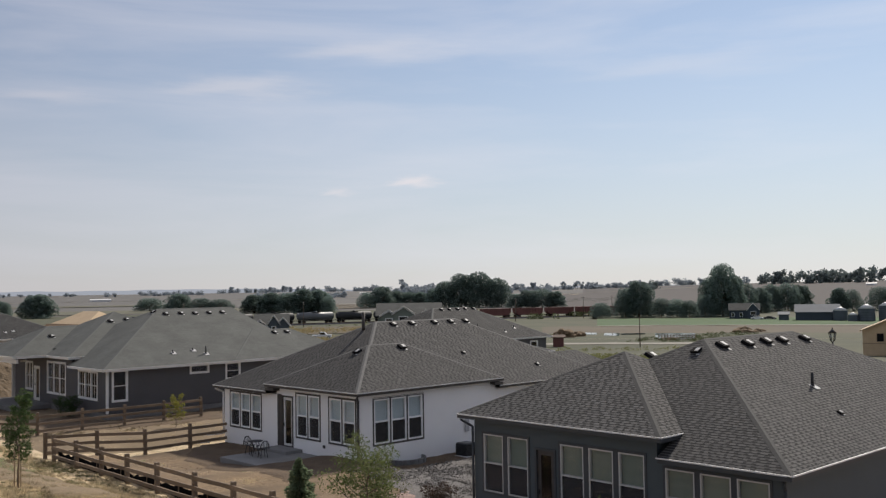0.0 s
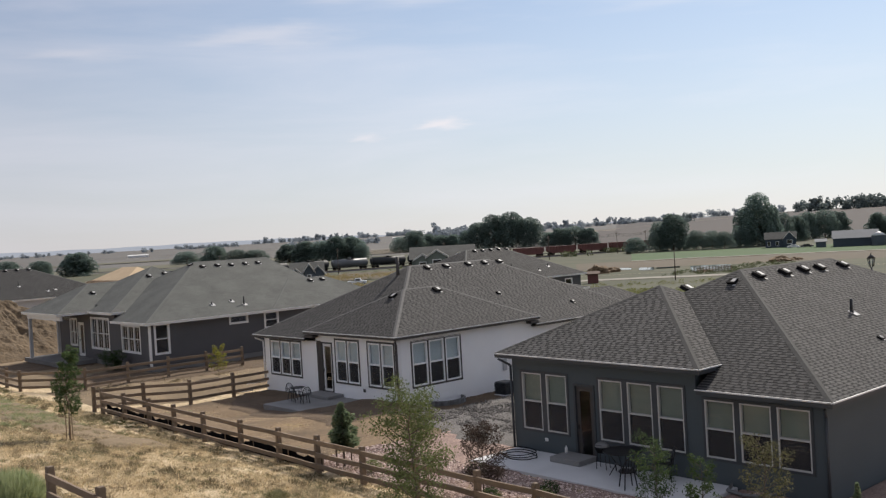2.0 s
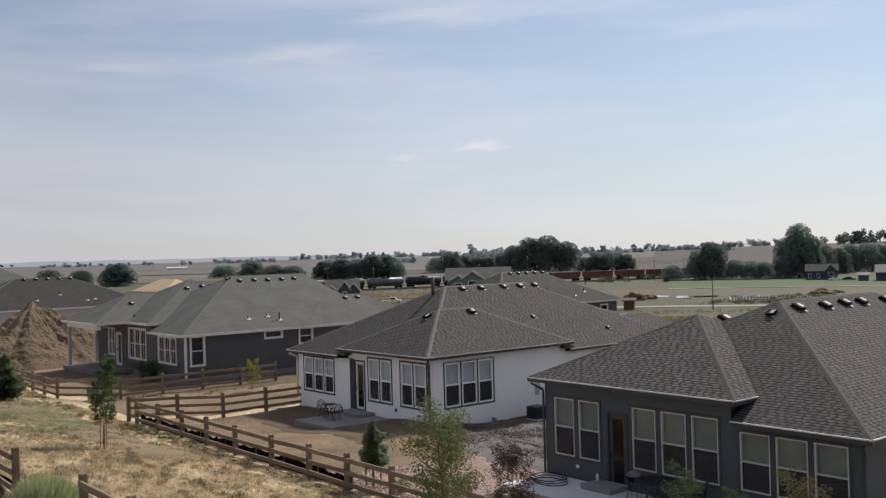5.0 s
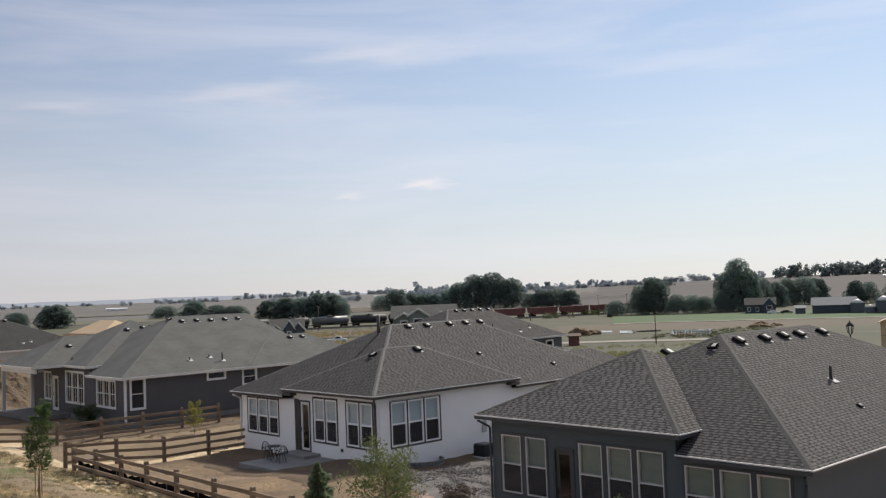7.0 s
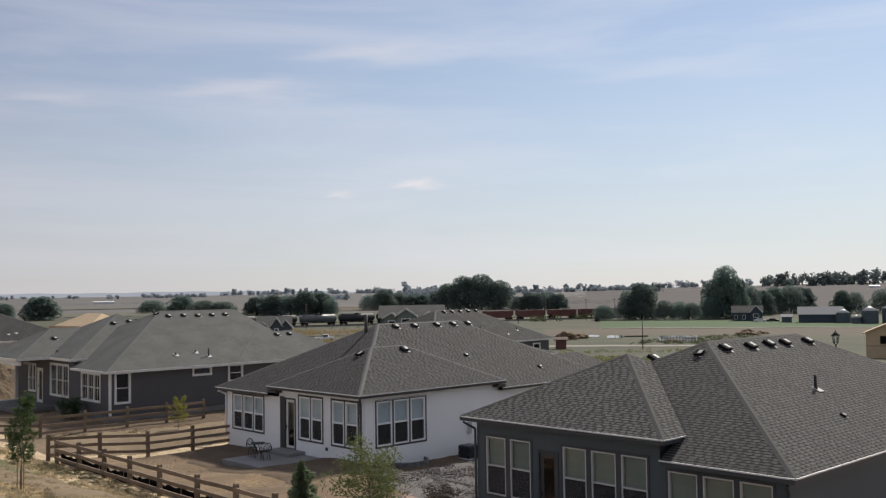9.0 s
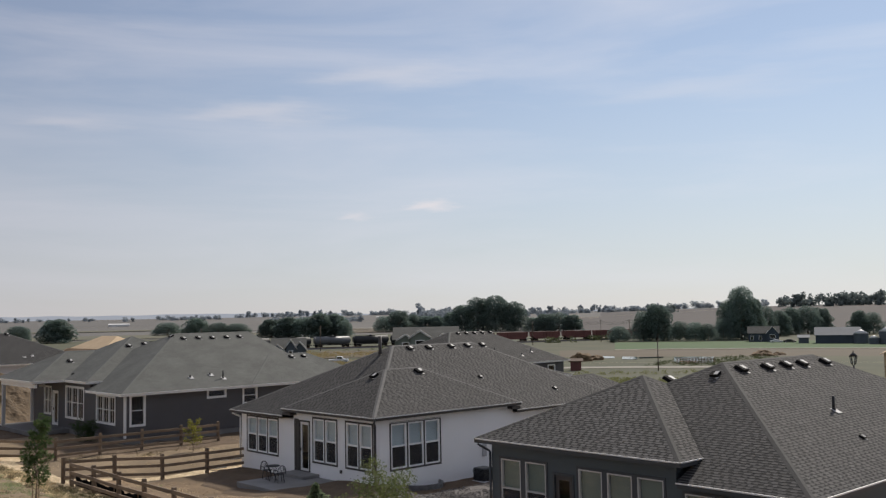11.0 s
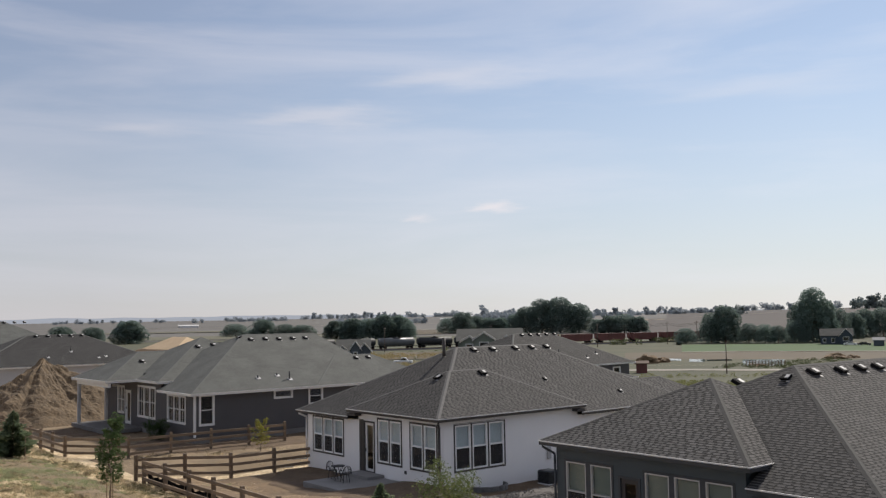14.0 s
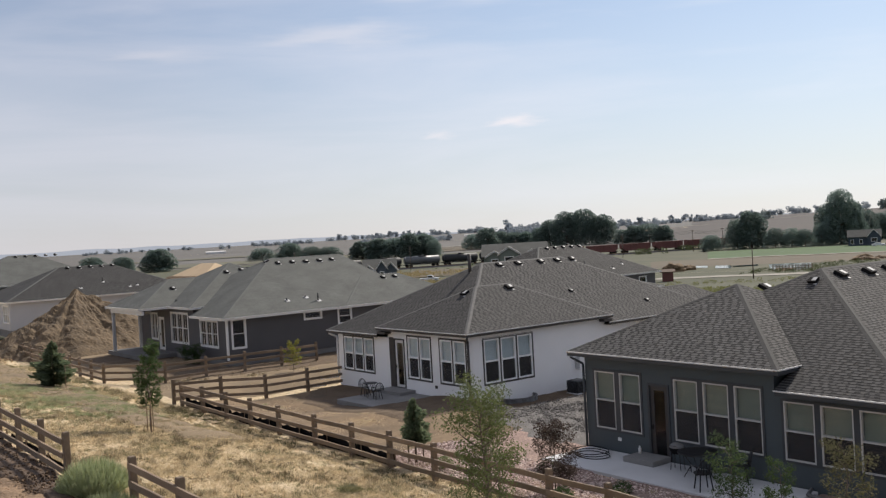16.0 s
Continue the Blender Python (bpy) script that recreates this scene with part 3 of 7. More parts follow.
MAT["tab"] = leaf_material("raised shingle tabs", (0.094, 0.090, 0.087), (0.122, 0.117, 0.112), 0.0, 0.9)
MAT["tab_single"] = material("raised shingle tab", (0.100, 0.096, 0.093), (0.084, 0.081, 0.079), 0.9, scale=3, fine=50, bump=0.3, spread=0.14)
MAT["vent_top"] = material("pale flashing metal and vent top sheen", (0.55, 0.545, 0.54), (0.42, 0.415, 0.41), 0.6, metal=0.0, spec=0.3, scale=5, fine=60, bump=0.08)
MAT["cap"] = material("ridge cap shingles", (0.066, 0.064, 0.062), (0.034, 0.033, 0.032), 0.9, scale=9, fine=24, bump=0.5, fine_mix=0.5)
# brighter copy of the cap colour: light on the white house's hips painted in
MAT["cap_light"] = material("ridge cap shingles, lit copy", (0.150, 0.146, 0.140), (0.096, 0.093, 0.090), 0.9, scale=7, fine=24, bump=0.5, fine_mix=0.5)


def roof_vent(house, x, y, z, way, pitch):
    """A low slant-backed roof vent on a slope that falls towards way ('x': -x, 'y': -y)."""
    tilt = math.degrees(math.atan(pitch))
    m = pose(x, y, z, 0, -tilt, 0) if way == "x" else pose(x, y, z, tilt, 0, 0) @ pose(0, 0, 0, 0, 0, 90)
    if "vent" not in MESHES:
        bm = bmesh.new()
        pts = ((-0.15, 0.0), (-0.21, 0.10), (-0.21, 0.125), (0.17, 0.125), (0.20, 0.0))
        ring = [[bm.verts.new((p[0], side * 0.20, p[1])) for p in pts] for side in (-1, 1)]
        for i in range(len(pts)):
            j = (i + 1) % len(pts)
            f = bm.faces.new((ring[0][i], ring[0][j], ring[1][j], ring[1][i]))
        bm.faces.new(ring[0])
        bm.faces.new(list(reversed(ring[1])))
        # pale half plate: sky reflection on the metal top put into colour
        box(bm, -0.14, 0.12, -0.185, 0.0, 0.124, 0.135, 1)
        box(bm, -0.27, 0.28, -0.25, 0.19, 0.004, 0.012, 2)
        box(bm, -0.29, -0.20, -0.27, -0.12, 0.012, 0.018, 1)
        bmesh.ops.scale(bm, vec=(0.86, 0.86, 0.95), verts=bm.verts[:])
        bmesh.ops.recalc_face_normals(bm, faces=bm.faces[:])
        me = bpy.data.meshes.new("roof_vent")
        bm.to_mesh(me)
        bm.free()
        me.materials.append(MAT["black"])
        me.materials.append(MAT["vent_top"])
        me.materials.append(MAT["cap"])
        MESHES["vent"] = me
    return piece("roof_vent", MESHES["vent"], house, "black slant roof vent, sky reflection painted on its metal top", m)


def vent_pipe(house, x, y, z, h, r=0.045, mat="iron", pitch=0.5):
    """A vent pipe through a slope that falls towards -y, with a pale flashing plate."""
    bm = bmesh.new()
    tube(bm, (0, 0, -0.15), (0, 0, h), r, r, 10)
    tube(bm, (0, 0, -0.08), (0, 0, 0.10), r * 2.0, r * 1.15, 10)
    pipe = part("vent_pipe", bm, mat, house, m=pose(x, y, z))
    if r < 0.06:
        part("flashing", boxed(-0.10, 0.17, -0.20, 0.10, 0.012, 0.03), "vent_top", pipe, "pale metal flashing plate", pose(0, 0, 0, math.degrees(math.atan(pitch)), 0, 0))
    return pipe


def shingle_field(roof, s0, s1, s2, s3, seed, singles=0, mat="tab", clear=None):
    """Raised shingle tabs in courses on a slope: s0, s1 its eave from end to end, s2, s3 its upper edge (the same point on a triangle)."""
    rng = random.Random(seed)
    along = (s1 - s0).normalized()
    normal = (s1 - s0).cross(s3 - s0).normalized()
    up = normal.cross(along)
    rise = (s3 - s0).dot(up)
    left, right = (s3 - s0).dot(along), (s2 - s0).dot(along)
    length = (s1 - s0).length
    verts, faces = [], []
    course, made = COURSE, 0
    for row in range(int(rise / course)):
        v = row * course
        f0, f1 = v / rise, min(1.0, (v + course) / rise)
        u, end = left * f1 + 0.05, length + (right - length) * f1 - 0.05
        u += rng.uniform(0, 0.25)
        while u < end - 0.05:
            w = min(rng.choice((0.11, 0.14, 0.17, 0.21)), end - u)
            h = rng.uniform(0.005, 0.007)
            lo = v + rng.uniform(0.013, 0.018)
            shape = [(u, lo, 0.001), (u + w, lo, 0.001), (u, lo, h), (u + w, lo, h), (u + w, v + course, 0.002), (u, v + course, 0.002)]
            pts = [s0 + along * a + up * b + normal * c for a, b, c in shape]
            if clear and not clear(pts[0]):
                u += w
                continue
            quads = ((0, 1, 3, 2), (2, 3, 4, 5), (0, 2, 5), (1, 4, 3))
            if made < singles and rng.random() < 0.5:
                me = bpy.data.meshes.new("shingle")
                o = pts[0]
                me.from_pydata([p - o for p in pts], [], quads)
                me.materials.append(MAT["tab_single"])
                piece("shingle", me, roof, m=Matrix.Translation(o))
                made += 1
            else:
                k = len(verts)
                verts += pts
                faces += [tuple(k + i for i in q) for q in quads]
            u += w + rng.choice((0.07, 0.09, 0.12, 0.15))
    me = bpy.data.meshes.new("shingles")
    me.from_pydata(verts, [], faces)
    me.materials.append(MAT[mat])
    return tagged(piece("shingles", me, roof), kind="stuff")


MESHES = {}


def siding(house, m, length, z0, z1, openings, mat, exposure=0.17):
    """Lapped siding boards on a wall, each leaning out at its lower edge, cut round the openings."""
    v = z0
    while v < z1 - 0.02:
        top = min(v + exposure + 0.012, z1)
        cuts = sorted((a - 0.085, b + 0.085) for a, b, c, d in openings if c - 0.085 < (v + top) / 2 < d + 0.085)
        spans, u = [], 0.0
        for a, b in cuts:
            if a > u:
                spans.append((u, a))
            u = max(u, b)
        spans.append((u, length))
        for a, b in spans:
            if b - a < 0.03:
                continue
            bm = bmesh.new()
            prof = ((-0.024, v), (-0.008, top), (-0.002, top), (-0.002, v))
            ends = [[bm.verts.new((u, y, z)) for y, z in prof] for u in (a, b)]
            for i in range(4):
                bm.faces.new((ends[0][i], ends[1][i], ends[1][(i + 1) % 4], ends[0][(i + 1) % 4]))
            bm.faces.new(ends[0]), bm.faces.new(ends[1])
            bmesh.ops.recalc_face_normals(bm, faces=bm.faces[:])
            part("siding_board", bm, mat, house, m=m)
        v += exposure

def bank(house, m, units, trim, vinyl, border=0.09, **kw):
    """Windows side by side in one surround; units: (u0, u1, v0, v1)."""
    u0, u1, v0, v1 = min(u[0] for u in units), max(u[1] for u in units), min(u[2] for u in units), max(u[3] for u in units)
    part("window_trim", frame_mesh(u0 - border, u1 + border, v0 - border, v1 + border, border, -0.022, 0.004), trim, house, m=m)
    for a, b in zip(units, units[1:]):
        if b[0] - a[1] > 0.01:
            part("mullion", boxed(a[1], b[0], -0.020, 0.10, v0, v1), trim, house, m=m)
    for u in units:
        window_unit(house, m, *u, vinyl, **kw)


def back_door(house, m, u0, u1, v1, frame_mat, leaf_mat, label):
    """A half-glazed back door in its frame."""
    part("door_frame", frame_mesh(u0, u1, 0.02, v1, 0.07, -0.03, 0.10), frame_mat, house, m=m)
    door = part("door", frame_mesh(u0 + 0.075, u1 - 0.075, 0.06, v1 - 0.075, 0.13, 0.03, 0.075), leaf_mat, house, label, m)
    pane = part("pane", sheet(u0 + 0.205, u1 - 0.205, 0.05, 0.19, v1 - 0.205), "glass", door)
    pane.visible_shadow = False
    part("handle", boxed(u0 + 0.12, u0 + 0.15, -0.02, 0.03, 0.98, 1.12, bevel=0.006), "iron", door, "dark metal door handle")


def on_x(x, y):
    """The frame of a wall that faces -x and starts at (x, y), its left end as seen from outside."""
    return pose(x, y, 0, 0, 0, -90)


def on_y(x, y):
    return pose(x, y, 0)


def row(a, b, count, gap, v0, v1):
    """count equal windows between a and b."""
    w = (b - a - gap * (count - 1)) / count
    return [(a + i * (w + gap), a + i * (w + gap) + w, v0, v1) for i in range(count)]


def closing_walls(house, depth, width, height, wall_mat):
    """The two sides away from the view, an inner partition and the floor."""
    part("wall", boxed(0.18, depth, width - 0.18, width, 0, height), wall_mat, house)
    part("wall", boxed(depth - 0.18, depth, 0.18, width - 0.18, 0, height), wall_mat, house)
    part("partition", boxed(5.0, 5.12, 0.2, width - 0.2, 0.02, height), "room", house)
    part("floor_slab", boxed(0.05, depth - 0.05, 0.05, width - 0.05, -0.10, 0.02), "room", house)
    bm = bmesh.new()
    box(bm, 0.03, depth - 0.03, 0.03, 0.2, -0.7, -0.012)
    box(bm, 0.03, depth - 0.03, width - 0.2, width - 0.03, -0.7, -0.012)
    box(bm, 0.03, 0.2, 0.2, width - 0.2, -0.7, -0.012)
    box(bm, depth - 0.2, depth - 0.03, 0.2, width - 0.2, -0.7, -0.012)
    part("foundation", bm, "foundation", house)


# the slate-blue house with the concrete patio
slate = thing("house", "single-storey house with slate-blue siding and a brown hip roof", "house", pose(21.5, 10.87, 0))
W, D = 10.43, 16.5
tall = row(0.41, 2.27, 2, 0.19, 0.765, 2.56)
trio = row(3.53, 6.46, 3, 0.18, 0.765, 2.56)
low = row(7.11, 10.07, 3, 0.16, 0.765, 2.307)
door = (2.55, 3.36, 0.04, 2.36)
m = on_x(0, W)
part("wall", wall_mesh(6.86, 2.98, tall + trio + [door]), "slate_paint", slate, m=m)
part("wall", wall_mesh(W - 6.86, 2.46, [(a - 6.86, b - 6.86, c, d) for a, b, c, d in low]), "slate_paint", slate, m=on_x(0, W - 6.86))
part("wall", wall_mesh(D - 0.18, 2.46, []), "slate_paint", slate, m=on_y(0.18, 0))
part("wall", boxed(0.18, 2.6, W - 6.86, W - 6.68, 2.3, 2.98), "slate_paint", slate)
for units in (tall, trio, low):
    bank(slate, m, units, "slate_trim", "vinyl_dull", border=0.07, blind=0.5)
back_door(slate, m, *door[:2], 2.36, "slate_trim", "brown_trim", "dark half-glazed back door, closed")
closing_walls(slate, D, W, 2.46, "slate_paint")
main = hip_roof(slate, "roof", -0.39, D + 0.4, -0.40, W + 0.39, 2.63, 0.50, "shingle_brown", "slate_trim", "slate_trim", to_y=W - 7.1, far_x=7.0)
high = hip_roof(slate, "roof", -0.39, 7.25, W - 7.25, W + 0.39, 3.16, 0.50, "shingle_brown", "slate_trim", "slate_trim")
for x, y in ((26.98, 15.6), (28.55, 15.57), (29.82, 15.59), (30.92, 15.57), (32.55, 15.54)):
    roof_vent(slate, x - 21.5, y - 10.87, 2.63 + 0.50 * (y - 10.47), "y", 0.50)
roof_vent(slate, 25.77 - 21.5, 17.45 - 10.87, 3.16 + 0.5 * (17.45 - 14.05), "y", 0.5)
roof_vent(slate, 26.0 - 21.5, 15.9 - 10.87, 2.63 + 0.50 * (26.0 - 21.11), "x", 0.50).scale = (0.8, 0.8, 0.8)
vent_pipe(slate, 28.11 - 21.5, 13.19 - 10.87, 3.99, 0.44)
roof_vent(slate, 27.15 - 21.5, 11.95 - 10.87, 2.63 + 0.50 * (11.95 - 10.47), "y", 0.50).scale = (0.5, 0.5, 0.5)
part("downspout", bent([(-0.10, -0.06, 2.4), (-0.05, -0.06, 2.2), (-0.05, -0.06, 0.1)], 0.04), "slate_trim", slate)
part("downspout", bent([(-0.34, W + 0.3, 2.98), (-0.06, W + 0.02, 2.75), (-0.06, W + 0.02, 0.1)], 0.04), "slate_trim", slate)
part("wall_outlet", boxed(1.30, 1.42, -0.05, 0.0, 0.45, 0.55, bevel=0.01), "white_trim", slate, "white outdoor socket box", m)

V = Vector


def hip_height(p, x0, x1, y0, y1, eave, pitch):
    """Height of a hip roof over a place; far below where it does not reach."""
    d = min(p.x - x0, x1 - p.x, p.y - y0, y1 - p.y)
    return eave + pitch * d if d > -0.1 else -9.0


shingle_field(main[3], V((-0.39, -0.40, 2.63)), V((D + 0.4, -0.40, 2.63)), main[1], main[0], 1, clear=lambda p: p.z > hip_height(p, -0.39, 7.25, W - 7.25, W + 0.39, 3.16, 0.5))
shingle_field(main[3], V((-0.39, W + 0.39, 2.63)), V((-0.39, -0.40, 2.63)), main[0], main[0], 2, clear=lambda p: p.z > hip_height(p, -0.39, 7.25, W - 7.25, W + 0.39, 3.16, 0.5))
shingle_field(high[3], V((-0.39, W + 0.39, 3.16)), V((-0.39, W - 7.25, 3.16)), high[0], high[0], 3, 290)
shingle_field(high[3], V((-0.39, W - 7.25, 3.16)), V((7.25, W - 7.25, 3.16)), high[1], high[0], 4)

# the white house
white = thing("house", "single-storey white house with brown window trim and a brown hip roof", "house", pose(24.63, 31.25, 0))
W, D = 10.85, 16.5
far_three = row(0.60, 3.35, 3, 0.09, 0.585, 2.25)
pair_1 = row(6.33, 8.09, 2, 0.09, 0.60, 2.51)
pair_2 = row(8.82, 10.63, 2, 0.09, 0.60, 2.51)
door = (5.15, 6.05, 0.03, 2.38)
m = on_x(0, W)
part("wall", wall_mesh(4.70, 2.83, [(a, b, c + 0.45, d + 0.45) for a, b, c, d in far_three]), "white_paint", white, m=pose(0, W, -0.45, 0, 0, -90))
part("wall", wall_mesh(6.15, 3.17, [(a - 4.70, b - 4.70, c + 0.45, d + 0.45) for a, b, c, d in pair_1 + pair_2 + [door]]), "white_paint", white, m=pose(0, 6.15, -0.45, 0, 0, -90))
side = row(0.83, 3.63, 3, 0.09, 0.59, 2.50)
my = on_y(0.18, 0)
part("wall", wall_mesh(8.2, 3.07, [(a - 0.18, b - 0.18, c + 0.35, d + 0.35) for a, b, c, d in side]), "white_paint", white, m=pose(0.18, 0, -0.35))
part("wall", wall_mesh(D - 8.38 - 0.18, 2.73, []), "white_paint", white, m=pose(8.38, 0, -0.35))
siding(white, on_y(0.18, 0), 8.2, -0.35, 2.70, [(a - 0.18, b - 0.18, c, d) for a, b, c, d in side], "white_paint")
siding(white, on_y(8.38, 0), D - 8.5, -0.35, 2.36, [], "white_paint")
bank(white, m, far_three, "brown_trim", "vinyl", border=0.08, blind=0.48, blind_mat="blind_pale", w=0.068)
bank(white, m, pair_1, "brown_trim", "vinyl", border=0.08, blind=0.48, blind_mat="blind_pale", w=0.068)
bank(white, m, pair_2, "brown_trim", "vinyl", border=0.08, blind=0.48, blind_mat="blind_pale", w=0.068)
bank(white, on_y(0, 0), side, "brown_trim", "vinyl", border=0.08, blind=0.48, blind_mat="blind_pale", w=0.068)
back_door(white, m, *door[:2], 2.38, "brown_trim", "white_trim", "white half-glazed back door, closed")
part("door_trim", frame_mesh(4.78, 5.12, 0.02, 2.42, 0.16, -0.02, 0.0), "brown_trim", white, m=m)
closing_walls(white, D, W, 2.38, "white_paint")
part("eave_return", boxed(-0.36, 0.0, 5.9, 6.58, 2.58, 2.70), "brown_trim", white)
part("eave_return", boxed(8.0, 8.57, -0.36, -0.03, 2.58, 2.70), "brown_trim", white)
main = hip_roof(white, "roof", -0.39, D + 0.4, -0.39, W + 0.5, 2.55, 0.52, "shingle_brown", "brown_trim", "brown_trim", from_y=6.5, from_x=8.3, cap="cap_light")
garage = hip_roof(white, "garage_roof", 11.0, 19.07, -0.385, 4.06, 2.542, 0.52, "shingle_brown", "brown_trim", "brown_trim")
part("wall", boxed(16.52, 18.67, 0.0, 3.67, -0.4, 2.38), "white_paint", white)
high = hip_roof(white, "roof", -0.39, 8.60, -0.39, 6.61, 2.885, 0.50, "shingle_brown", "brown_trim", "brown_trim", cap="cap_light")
for x, y in ((30.97, 36.4), (32.25, 36.4), (33.84, 36.4), (35.03, 36.4), (36.14, 36.4)):
    roof_vent(white, x - 24.63, y - 31.25, 2.55 + 0.52 * (y - 30.86), "y", 0.52).scale = (0.9, 0.9, 0.8)
roof_vent(white, 29.4 - 24.63, 33.95 - 31.25, 2.885 + 0.5 * (33.95 - 30.86), "y", 0.5)
roof_vent(white, 27.1 - 24.63, 34.4 - 31.25, 2.885 + 0.5 * (27.1 - 24.24), "x", 0.5)
for x, y in ((33.2, 33.59), (37.13, 32.13)):
    roof_vent(white, x - 24.63, y - 31.25, 2.55 + 0.52 * (y - 30.86), "y", 0.52).scale = (0.6, 0.6, 0.6)
vent_pipe(white, 29.3 - 24.63, 36.7 - 31.25, 5.1, 1.0, 0.085, "brown_trim")
part("downspout", bent([(-0.34, -0.34, 2.68), (-0.06, -0.06, 2.5), (-0.06, -0.06, 0.1)], 0.05), "brown_trim", white)
part("downspout", bent([(-0.34, W + 0.35, 2.38), (-0.06, W + 0.02, 2.2), (-0.06, W + 0.02, 0.12), (-0.9, W + 0.5, 0.06)], 0.05), "white_trim", white)
part("wall_outlet", boxed(8.35, 8.5, -0.05, 0.0, 0.28, 0.42, bevel=0.01), "brown_trim", white, "small brown outdoor tap box", m)
part("corner_board", boxed(-0.02, 0.0, 0.0, 0.10, 0, 2.7), "brown_trim", white)

over_high = lambda p: p.z > hip_height(p, -0.39, 8.60, -0.39, 6.61, 2.885, 0.5) and (p.x > 8.3 or p.y > 0.4)
shingle_field(main[3], V((-0.39, -0.39, 2.55)), V((D + 0.4, -0.39, 2.55)), main[1], main[0], 5, clear=over_high)
shingle_field(garage[3], V((11.0, -0.385, 2.542)), V((19.07, -0.385, 2.542)), garage[1], garage[0], 9, clear=lambda p: p.z > hip_height(p, -0.39, D + 0.4, -0.39, W + 0.5, 2.55, 0.52) + 0.02)
shingle_field(high[3], V((-0.39, 6.61, 2.885)), V((-0.39, -0.39, 2.885)), high[0], high[0], 6)
shingle_field(high[3], V((-0.39, -0.39, 2.885)), V((8.60, -0.39, 2.885)), high[1], high[0], 7)
shingle_field(main[3], V((-0.39, W + 0.5, 2.55)), V((-0.39, -0.39, 2.55)), main[0], main[0], 8, clear=over_high)

# the grey house with a covered porch
MAT["shingle_cap"] = material("grey ridge cap shingles", (0.112, 0.114, 0.107), (0.092, 0.094, 0.088), 0.9, scale=3, fine=40, bump=0.4)
grey = thing("house", "single-storey charcoal house with white trim and a covered porch", "house", pose(22.9, 52.05, 0.4))
W, D = 14.6, 16.0
m = on_x(0, W)
corner_three = row(W - 3.95, W - 1.35, 3, 0.0, 0.725, 2.265)
big_four = row(W - 8.85, W - 6.0, 3, 0.0, 0.68, 2.58)
small_two = row(W - 12.6, W - 11.45, 2, 0.0, 0.71, 2.42)
door = (W - 11.15, W - 10.15, 0.03, 2.25)
part("wall", wall_mesh(W - 5.0, 2.88, big_four + small_two + [door]), "grey_paint", grey, m=m)
part("wall", wall_mesh(5.0, 2.38, [(a - W + 5.0, b - W + 5.0, c, d) for a, b, c, d in corner_three]), "grey_paint", grey, m=on_x(0, 5.0))
one, slit, two = [(0.36, 1.16, 0.71, 2.37)], [(5.25, 6.4, 1.98, 2.38)], [(7.7, 8.6, 1.45, 2.38)]
part("wall", wall_mesh(D - 0.36, 2.38, [(a - 0.18, b - 0.18, c, d) for a, b, c, d in one + slit + two]), "grey_paint", grey, m=on_y(0.18, 0))
for units, face, kw in ((corner_three, m, dict(grid=(2, 1), screen=False)), (big_four, m, dict(grid=(2, 1), screen=False)), (small_two, m, dict(grid=(1, 1), screen=False)),
                        (one, on_y(0, 0), {}), (slit, on_y(0, 0), dict(rail=0)), (two, on_y(0, 0), dict(rail=0.5))):
    bank(grey, face, units, "white_trim", "white_trim", border=0.09, blind=0, **kw)
back_door(grey, m, *door[:2], 2.25, "white_trim", "white_trim", "white glazed back door, closed")
closing_walls(grey, D, W, 2.38, "grey_paint")
part("corner_board", boxed(-0.025, 0.0, 0.0, 0.12, 0, 2.38), "white_trim", grey)
part("corner_board", boxed(-0.025, 0.09, -0.025, 0.0, 0, 2.38), "white_trim", grey)
hip_roof(grey, "roof", -0.4, 14.5, -0.40, 12.6, 2.55, 0.50, "shingle_grey", "white_trim", "pale_paint", gutter="white_trim", cap="shingle_cap", to_y=4.75, end=2.85)
hip_roof(grey, "roof", -0.4, 10.0, 4.6, 15.0, 3.05, 0.50, "shingle_grey", "white_trim", "pale_paint", gutter="white_trim", cap="shingle_cap", to_y=8.3)
hip_roof(grey, "roof", 8.0, 17.8, -0.42, 6.4, 2.56, 0.50, "shingle_grey", "white_trim", "pale_paint", gutter="white_trim", cap="shingle_cap")
# porch: its own hip, carried by a beam and two posts
hip_roof(grey, "porch_roof", -2.4, 7.0, 8.15, 14.98, 3.05, 0.50, "shingle_grey", "white_trim", "pale_paint", gutter="white_trim", cap="shingle_cap")
part("porch_beam", boxed(-2.15, -2.0, 8.3, 14.6, 2.62, 2.86), "white_trim", grey)
part("porch_post", boxed(-2.18, -1.98, 14.2, 14.4, -0.25, 2.62, bevel=0.01), "pale_paint", grey)
part("porch_post", boxed(-0.1, 0.1, 14.85, 15.05, -0.1, 2.75, bevel=0.01), "pale_paint", grey)
part("porch_slab", boxed(-2.4, 0.0, 8.3, 14.9, -0.3, -0.05), "foundation", grey)
for x, y in ((29.26, 57.48), (30.36, 57.5), (31.37, 57.44), (32.45, 57.46), (33.46, 57.48)):
    roof_vent(grey, x - 22.9, y - 52.05, 2.55 + 0.5 * (y - 51.65), "y", 0.5).scale = (0.85, 0.9, 0.75)
for x, y in ((35.8, 54.6), (36.8, 54.6)):
    roof_vent(grey, x - 22.9, y - 52.05, 2.56 + 0.5 * (y - 51.63), "y", 0.5).scale = (0.85, 0.9, 0.75)
for x, y, z, way in ((23.67, 62.35, 4.12, "y"), (26.89, 60.6, 5.025, "y"), (28.08, 60.77, 5.108, "y"), (28.62, 57.9, 5.61, "x")):
    roof_vent(grey, x - 22.9, y - 52.05, z, way, 0.5).scale = (0.85, 0.9, 0.75)
